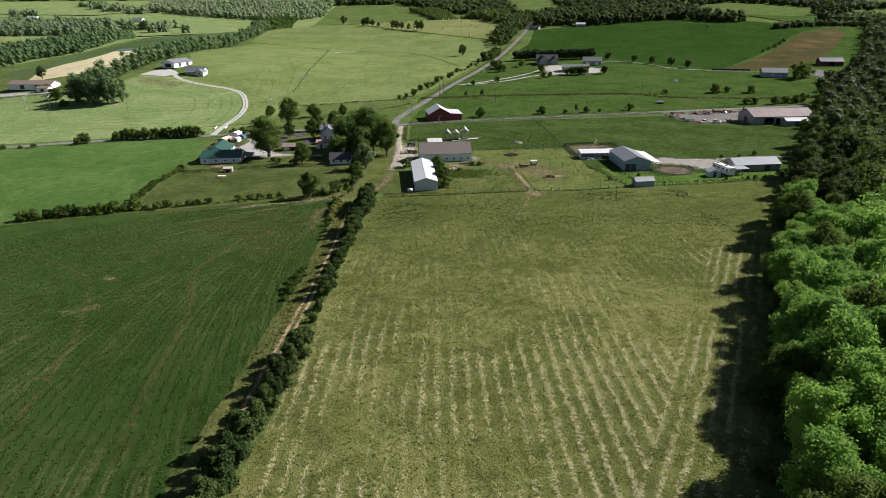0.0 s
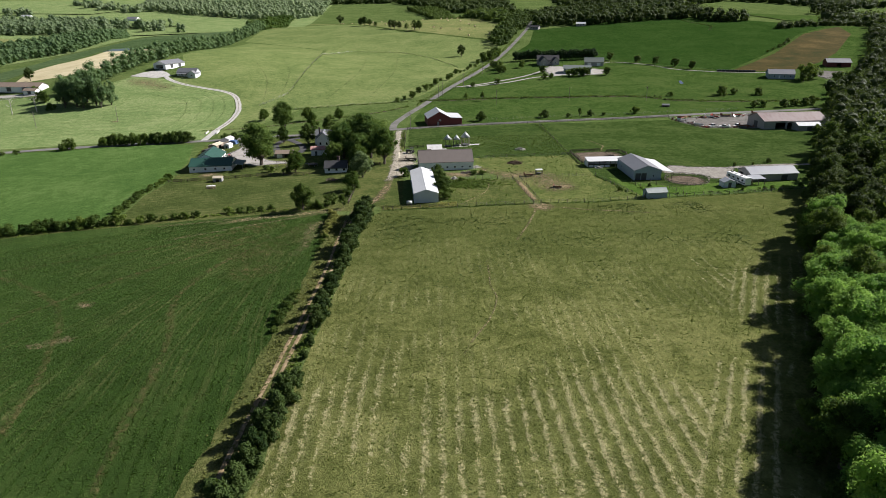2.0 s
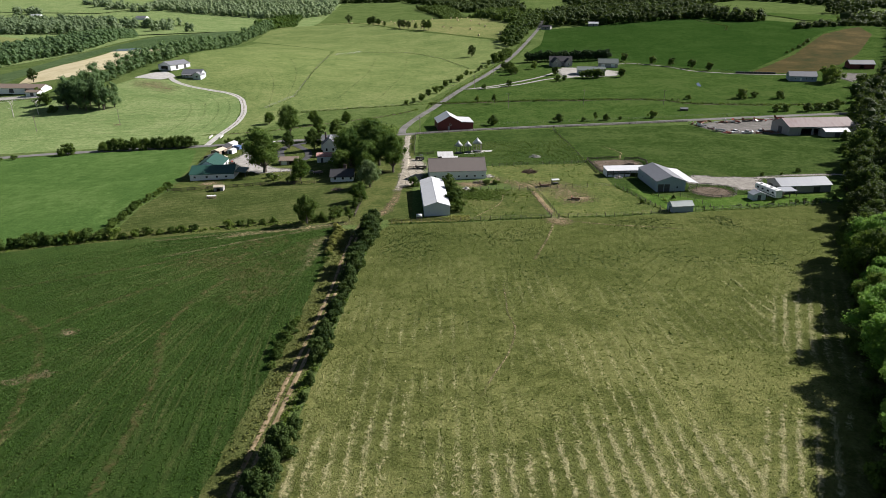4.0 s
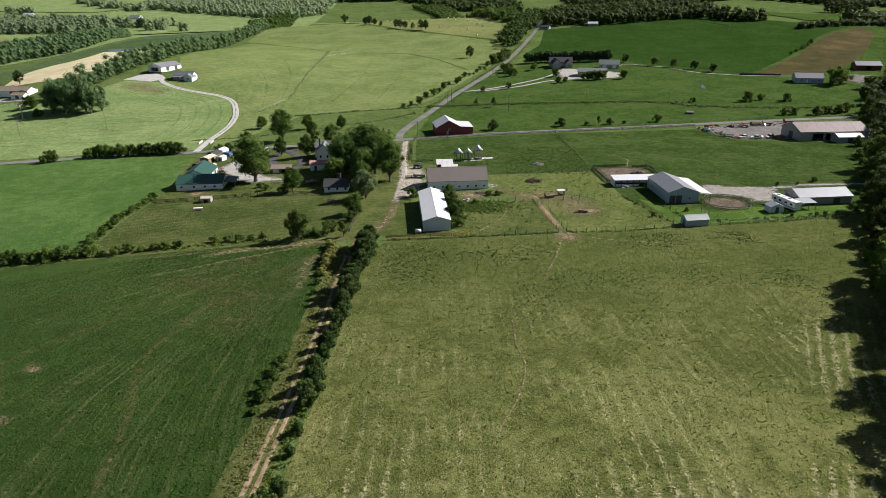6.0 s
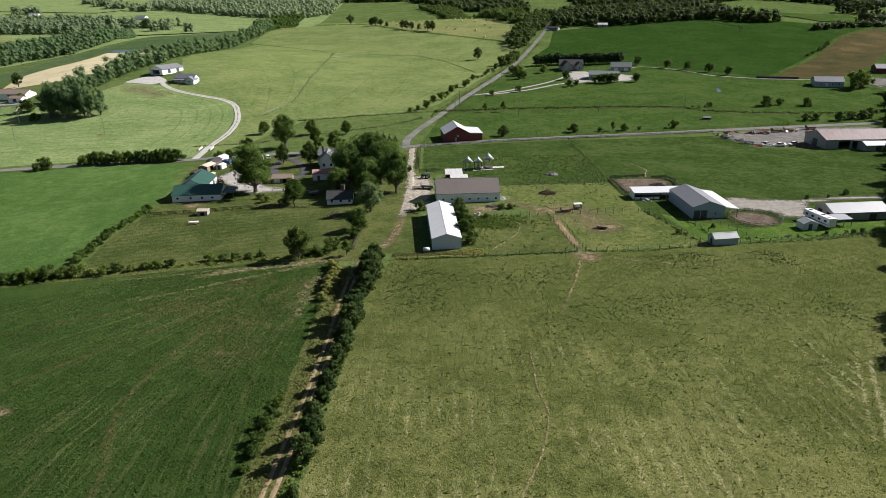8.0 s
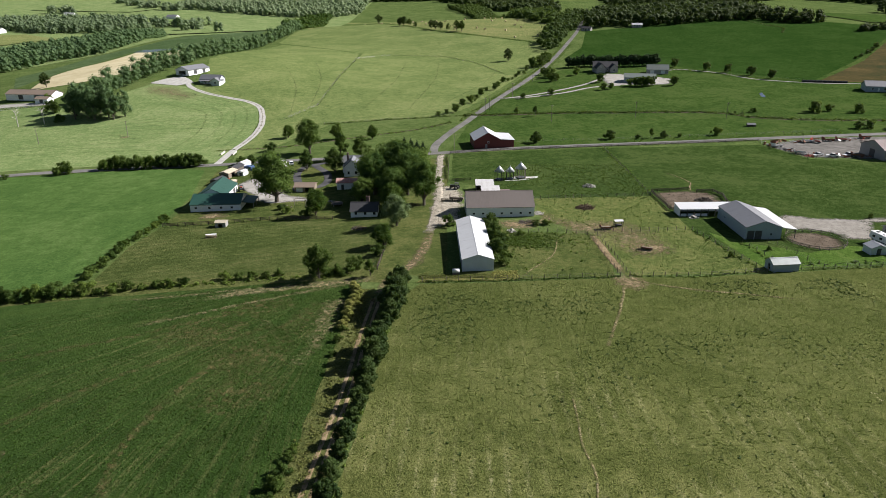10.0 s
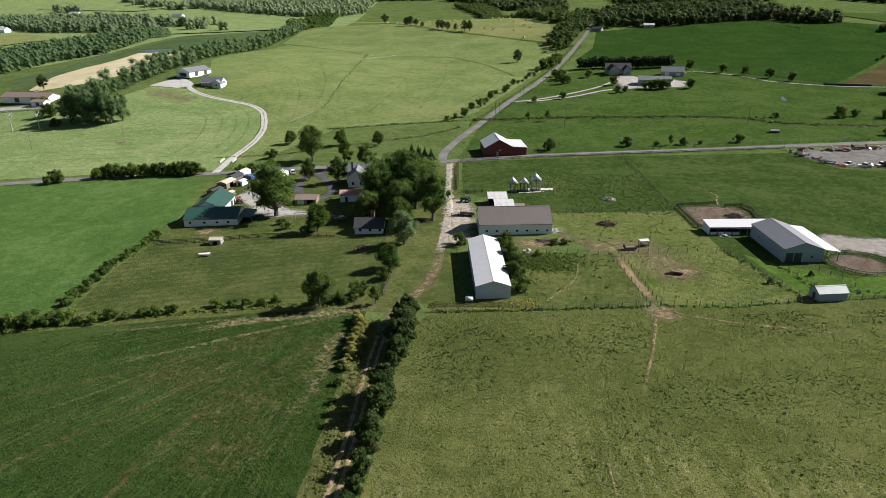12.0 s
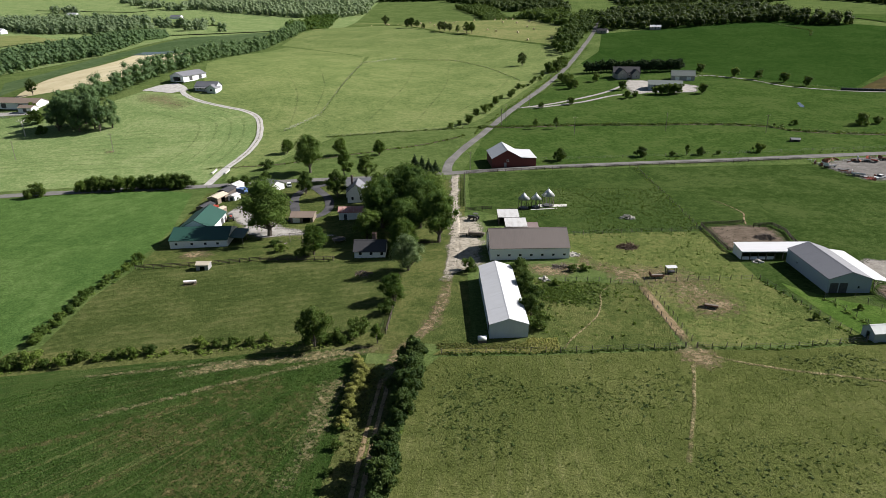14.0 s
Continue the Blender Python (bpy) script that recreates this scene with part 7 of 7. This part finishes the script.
for x, y, s in ((-245, 401.4, 1.0), (-260, 421, 1.6), (-283, 452, 0.9)):
    plant(R.choice(SHRUB), "dark shrub on the slope", "shrub", x, y, s * 1.5, "", "shrub")
# hilltop trees
for x, y, s in ((-135, 1022, 1.0), (-96, 940, 0.8), (-90, 936, 0.9), (-82, 928, 0.7), (-72, 910, 0.5), (-50, 880, 0.8), (-44, 874, 0.8), (-38, 868, 0.7), (-28, 858, 0.6), (-17, 848, 0.9), (-11, 843, 0.9)):
    plant(R.choice(MID), "dark tree on the crest of the hill", "tree", x, y, s, "crest trees")
# far woodland; the west valley and ridge leaves carry haze in their colour
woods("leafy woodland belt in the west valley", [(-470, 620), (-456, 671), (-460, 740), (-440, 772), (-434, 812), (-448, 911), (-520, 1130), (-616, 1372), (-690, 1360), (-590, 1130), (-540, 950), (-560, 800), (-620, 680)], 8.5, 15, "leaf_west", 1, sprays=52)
woods("far woodland round the west farms", [(-972, 1480), (-800, 1480), (-760, 1560), (-870, 1720), (-1000, 1800), (-1300, 1750)], 15, 22, "leaf_haze", 2, sprays=40)
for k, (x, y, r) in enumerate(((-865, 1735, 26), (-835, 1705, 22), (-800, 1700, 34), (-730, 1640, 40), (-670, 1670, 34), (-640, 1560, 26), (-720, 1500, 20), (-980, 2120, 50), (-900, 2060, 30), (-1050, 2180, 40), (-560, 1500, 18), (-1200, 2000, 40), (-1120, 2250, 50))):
    woods("far tree clump in the pale fields", [(x - r, y - r * 0.5), (x + r, y - r * 0.5), (x + r, y + r * 0.5), (x - r, y + r * 0.5)], 17, 22, "leaf_haze", 60 + k, "tree_clump", 40)
woods("far woodland on the west ridge", [(-906, 2103), (-729, 1999), (-546, 1881), (-438, 1826), (-340, 1841), (-300, 1900), (-330, 2280), (-700, 2380), (-960, 2380)], 17, 21, "leaf_haze", 3, sprays=24)
woods("woodland belt behind the hill", [(-238, 975), (-262, 975), (-400, 1500), (-430, 1800), (-370, 1830), (-330, 1500)], 13, 14, "leaf", 4, sprays=40)
woods("woodland belt beside the hayfield", [(97, 870), (73, 960), (50, 1250), (0, 1780), (-60, 2000), (40, 2000), (100, 1300), (112, 960), (114, 885)], 13, 13, "leaf_dark", 5, sprays=40)
woods("far woodland beyond the hayfield", [(-350, 2214), (-117, 2235), (60, 1900), (250, 1830), (250, 2150), (-350, 2420)], 20, 20, "leaf_deep", 15, sprays=20)
woods("tree belt beside the far lane", [(76, 684), (90, 718), (112, 799), (134, 863), (156, 960), (135, 985), (108, 880), (84, 790), (66, 700)], 8, 11, "leaf_dark", 6, "tree_belt", 60)
woods("dark woodland behind the hayfield", [(134, 822), (171, 820), (213, 812), (243, 820), (300, 875), (420, 1000), (300, 1100), (150, 950)], 11, 14, "leaf_deep", 13, sprays=36)
woods("tree belt on the crest of the hayfield", [(250, 818), (318, 828), (364, 783), (400, 800), (330, 868), (255, 856)], 9, 13, "leaf_deep", 7, "tree_belt", 60)
woods("far woodland on the north ridge", [(403, 1995), (596, 2080), (758, 2036), (993, 2176), (1112, 2045), (1205, 1908), (1400, 1950), (1300, 2300), (400, 2300)], 22, 20, "leaf_deep", 8, keep=0.7)
woods("far tree clump on the east slope", [(1040, 1760), (1130, 1740), (1140, 1800), (1050, 1820)], 16, 26, "leaf_deep", 14, "tree_clump", 50)
woods("low hedge at the head of the fallow field", [(395, 728), (520, 772), (520, 788), (395, 744)], 8, 7, "leaf_deep", 16, "tree_belt", 60)
woods("tree belt along the fallow field", [(262, 395), (300, 440), (352, 500), (405, 580), (470, 680), (520, 760), (560, 760), (500, 650), (430, 540), (370, 465), (310, 400)], 9, 12, "leaf_deep", 9, "tree_belt", 60)
woods("far tree belts in the east", [(470, 790), (700, 1000), (1060, 1600), (1180, 1700), (1260, 1600), (800, 950), (560, 760)], 17, 14, "leaf_deep", 10, sprays=36)
woods("far tree belts on the skyline", [(-1900, 2500), (1900, 2500), (2100, 2900), (-2100, 2900)], 38, 24, "leaf", 12, sprays=22, keep=0.33)
for x, y, s in ((362, 642, 1.3), (350, 626, 1.0), (338, 612, 1.1), (326, 600, 0.8), (316, 590, 0.7)):
    plant(SHRUB[0], "dark bush at the fallow field's edge", "shrub", x, y, s, "field edge shrubs", "shrub")
q = random.Random(3)
# round bales
bale = thing("round_bale", "round straw-coloured hay bale on the cut field", "hay bale", -60, 940, 0, "round bales")
Geo().tube((-0.85, 0, 0.95), (0.85, 0, 0.95), 1.05, 1.05, 14).part("roll", M["bale"], bale)
HAY = [(80, 745), (30, 796), (-44, 880), (-126, 1040), (-170, 1090), (-250, 1500), (-40, 1500), (60, 1000), (98, 870)]
k = 0
while k < 90:
    x, y = q.uniform(-260, 98), q.uniform(740, 1500)
    if inside(np.array(x), np.array(y), HAY):
        copy_thing(bale, pose(x, y, gz(x, y), 0, 0, q.uniform(0, 180)))
        k += 1

# ---- ground cover ----
def weed_line(label, pts, seed, size=0.9, per=1.2, leaf="leaf_dark", wide=0.6):
    line = curve_points(pts, 1.0 / per)
    g = np.random.default_rng(seed)
    tufts("fence_weeds", label, "weeds", (line + g.normal(0, wide, line.shape)).tolist(), size, leaf, seed, 6)


weed_line("dark weeds along the old hill fence", [(-108, 646), (-80, 680), (-44, 674), (-28, 671), (2, 629), (27, 565)], 31, 1.0, 0.7)
weed_line("dark weeds along the old hill fence", [(-112, 410), (-100, 445), (-102, 514), (-106, 636)], 32, 0.9, 0.45)
weed_line("weeds along the ditch below the hill", [(-86, 399), (-50, 409), (-14, 415)], 33, 1.3, 1.2)
weed_line("weeds along the ditch in the meadow", [(-130, 340), (-105, 345), (-88, 352), (-60, 368), (-30, 384), (-12, 400)], 34, 1.1, 1.2, "leaf", 1.0)
weed_line("weedy banks of the creek", [(-6, 416), (21, 418), (58, 422), (90, 421), (120, 421.5), (148, 416), (163, 404), (198, 397), (240, 393)], 35, 1.5, 2.6, "leaf_dark", 1.2)
weed_line("weeds along the road verge", [(5, 338), (60, 347), (120, 357), (190, 367)], 36, 0.8, 0.8, "leaf", 0.8)
LANE = [(-3, 402), (14, 455), (35, 515), (52, 566), (70, 624), (98, 722)]
weed_line("rough weeds on the lane verge", [(x - 3.6, y + 1.2) for x, y in LANE], 51, 0.9, 1.3, "leaf", 1.0)
weed_line("rough weeds on the lane verge", [(x + 3.8, y - 1.2) for x, y in LANE], 52, 0.7, 1.0, "leaf", 0.9)
weed_line("rough weeds on the road verge", [(-221, 286.4), (-155, 301.6), (-83, 313.6), (-30, 320)], 53, 0.6, 1.0, "leaf", 0.7)
weed_line("weeds under the pasture fence", [(-14, 175.6), (10, 176.4), (35.2, 178.6)], 37, 0.6, 3.4, "leaf_dark", 0.35)
weed_line("weeds under the pasture fence", [(38, 178.9), (55, 179), (73, 182.4), (110, 187), (138, 192)], 38, 0.6, 2.4, "leaf_dark", 0.4)
weed_line("weeds down the big paddock fence", [(61.4, 250), (61.6, 287), (61.5, 333)], 39, 0.8, 1.6, "leaf", 0.9)
weed_line("weeds along the crest fence", [(-180, 1050), (-135, 1020), (-48, 866), (28, 782), (82, 730)], 40, 1.6, 0.5)
weed_line("weeds behind the row of round trees", [(160, 572), (182, 552), (212, 524), (258, 498)], 41, 1.2, 0.8)
weed_line("weeds along the paddock board fence", [(-101, 221.8), (-84, 223.6), (-67.5, 226.8), (-46.6, 226.2)], 42, 0.5, 1.5, "leaf", 0.4)
weed_line("dry brambles under the paddock hedge", [(-128, 163.5), (-100, 171), (-74, 176), (-50, 179.5), (-34, 181)], 43, 1.0, 2.4, "leaf", 0.9)
weed_line("brambles along the west paddock hedge", [(-103, 180), (-104.6, 196), (-104.6, 212), (-103, 228)], 44, 0.9, 2.0, "leaf", 0.7)
weed_line("dark hedge line over the hayfield crest", [(318, 731), (330, 760), (321, 788), (315, 831)], 45, 1.6, 0.8)
weed_line("weeds down the barn yard fence", [(64, 213), (67.5, 199), (71.4, 185.6)], 46, 0.8, 1.6, "leaf", 0.6)
weed_line("weeds down the garden fence", [(74.8, 203), (76, 197), (77.4, 190)], 47, 0.8, 1.8, "leaf", 0.6)
weed_line("weeds and brambles along the yard edge", [(84, 187), (104, 189), (125, 191.4), (136, 193)], 48, 0.8, 1.6, "leaf_dark", 0.7)
q = np.random.default_rng(4)
n = 7500
x, y = q.uniform(-17, 90, n), 178 - np.abs(q.normal(0, 26, n))
lush = np.array([noise.noise(Vector((u * 0.06, v * 0.06, 2.0))) for u, v in zip(x, y)])
ok = (lush > q.uniform(-0.1, 0.4, n)) & inside(x, y, [(-18, 60), (62, 60), (98, 125), (110, 150), (90, 181), (55, 176), (10, 173.5), (-16, 172)])
tufts("pasture_weeds", "dark weed tufts scattered over the pasture", "weeds", list(zip(x[ok], y[ok])), 0.46, "leaf_hedge", 5, 5)
n = 1100
x, y = q.uniform(3, 34, n), q.uniform(178, 211, n)
ok = (q.random(n) < np.clip((y - 192) / 16, 0.08, 1) * np.clip((34 - x) / 20, 0.2, 1)) & (x > 6)
tufts("paddock_weeds", "leafy weeds in the paddock behind the shed", "weeds", list(zip(x[ok], y[ok])), 0.7, "leaf", 6)
x, y = 14 + 7 * q.normal(0, 0.5, 700), 203 + 4.5 * q.normal(0, 0.6, 700)
tufts("nettle_bed", "bed of dark leafy nettles in the paddock", "weeds", list(zip(x, y)), 0.55, "leaf", 16, 6, 0.8)
x, y = 6 + 54 * q.random(1500) ** 0.8, q.uniform(246, 300, 1500)
ok = (y > 262) | (x > 26)
tufts("paddock_weeds", "dark weed clumps in the rough end of the paddock", "weeds", list(zip(x[ok], y[ok])), 0.6, "leaf_dark", 17, 5, 0.7)
x, y = q.uniform(38, 70, 420), q.uniform(181, 212, 420)
tufts("paddock_weeds", "small dark weed clumps in the horse paddock", "weeds", list(zip(x, y)), 0.38, "leaf_dark", 18, 5, 0.7)
x, y = q.uniform(22, 62, 520), q.uniform(215, 300, 520)
tufts("paddock_weeds", "leafy weeds in the horse paddock", "weeds", list(zip(x, y)), 0.55, "leaf", 7)
x, y = q.uniform(-15, 9, 900), 177.6 + np.abs(q.normal(0, 1.3, 900))
tufts("tall_grass", "tall yellow grass in front of the long shed", "grass", list(zip(x, y)), 0.4, "leaf_verge", 8, 5, 0.7)
x, y = q.uniform(3.5, 10, 420), q.uniform(177.2, 182, 420)
tufts("tall_grass", "clump of tall yellow grass at the shed corner", "grass", list(zip(x, y)), 0.45, "leaf_straw", 14, 6, 0.7)
y = q.uniform(5, 172, 2600)
x = np.interp(y, [5, 50, 95, 130, 172], [-31.6, -29.4, -27.2, -26.6, -27.0]) + q.normal(0, 1.1, 2600)
tufts("verge_grass", "rough dry grass along the track verge", "grass", list(zip(x, y)), 0.5, "leaf_verge", 9, 5, 0.8)
y = q.uniform(5, 172, 900)
x = np.interp(y, [5, 50, 95, 130, 172], [-29.6, -26.4, -22.4, -21.4, -19.4]) + q.normal(0, 0.7, 900)
tufts("verge_grass", "green tufts along the track hedge", "grass", list(zip(x, y)), 0.6, "leaf", 10, 6, 1.0)

# the soybeans in drill rows that fan out from the field's corner
n = 60000
turn = np.round(q.uniform(0.12, 1.5, n) * 62) / 62 + q.normal(0, 0.0022, n)
far = 190 * np.sqrt(q.random(n))
turn = turn + far * 0.0022
x, y = -27 - far * np.cos(turn), 181 - far * np.sin(turn)
ok = inside(x, y, [(-29.4, 177.4), (-50, 175.6), (-70, 172.4), (-92, 168.8), (-120, 162.4), (-138, 157), (-160, 130), (-120, 20), (-40, -10), (-34, 30), (-31, 66), (-29.8, 100), (-29.4, 140)])
sward("soybean_plants", "leafy green soybean plants in long rows", "crop", np.c_[x, y][ok], 0.3, "leaf_crop", 12, 3, 0.4)
n = 30000
x, y = q.uniform(-26, 120, n), 176 - 160 * q.random(n) ** 0.85
ok = inside(x, y, [(-25, 20), (40, 20), (75, 78), (112, 140), (136, 186), (91, 183), (36, 177), (-14, 173), (-18, 168), (-19, 140), (-20, 110), (-22, 60)])
sward("pasture_tussocks", "short yellow-green tussocks of grazed turf", "grass", np.c_[x, y][ok], 0.36, "leaf_turf", 13, 2, 0.1)

# loose hay left lying along the mown swaths
n = 640000
x, y = q.uniform(-28, 96, n), 150 - 214 * q.random(n) ** 0.8
row = (x - 0.52 * y * (x - 0.52 * y > 13)) / 2.6
off = np.abs(row - np.round(row) + 0.05 * np.sin(y * 0.31 + row * 1.7) + 0.04 * np.sin(y * 1.3 + row * 4.1))
ok = (off < np.abs(q.normal(0, 0.1, n))) & inside(x, y, [(-26, -64), (12, -64), (37, 10), (44, 30), (53, 56), (69, 80), (89, 115), (98, 135), (60, 152), (-18, 152), (-20, 110), (-22, 60)])
x, y = x[ok], y[ok]
lie = np.array([noise.noise(Vector((u * 0.05, v * 0.04, 7.0))) + 0.5 * noise.noise(Vector((u * 0.16, v * 0.1, 3.0))) for u, v in zip(x, y)])
beside = x - 0.52 * y > 13
ok = lie * 1.3 + 0.95 - np.clip((y - 42) / 50, 0, 1) * np.where(beside, 0.75, 1.5) > q.uniform(0.2, 0.95, len(x))
sward("loose_hay", "pale loose hay lying in rows on the mown pasture", "hay", np.c_[x, y][ok], 0.42, "hay_straw", 15, 5, 0.1, 0.25, 0.16)
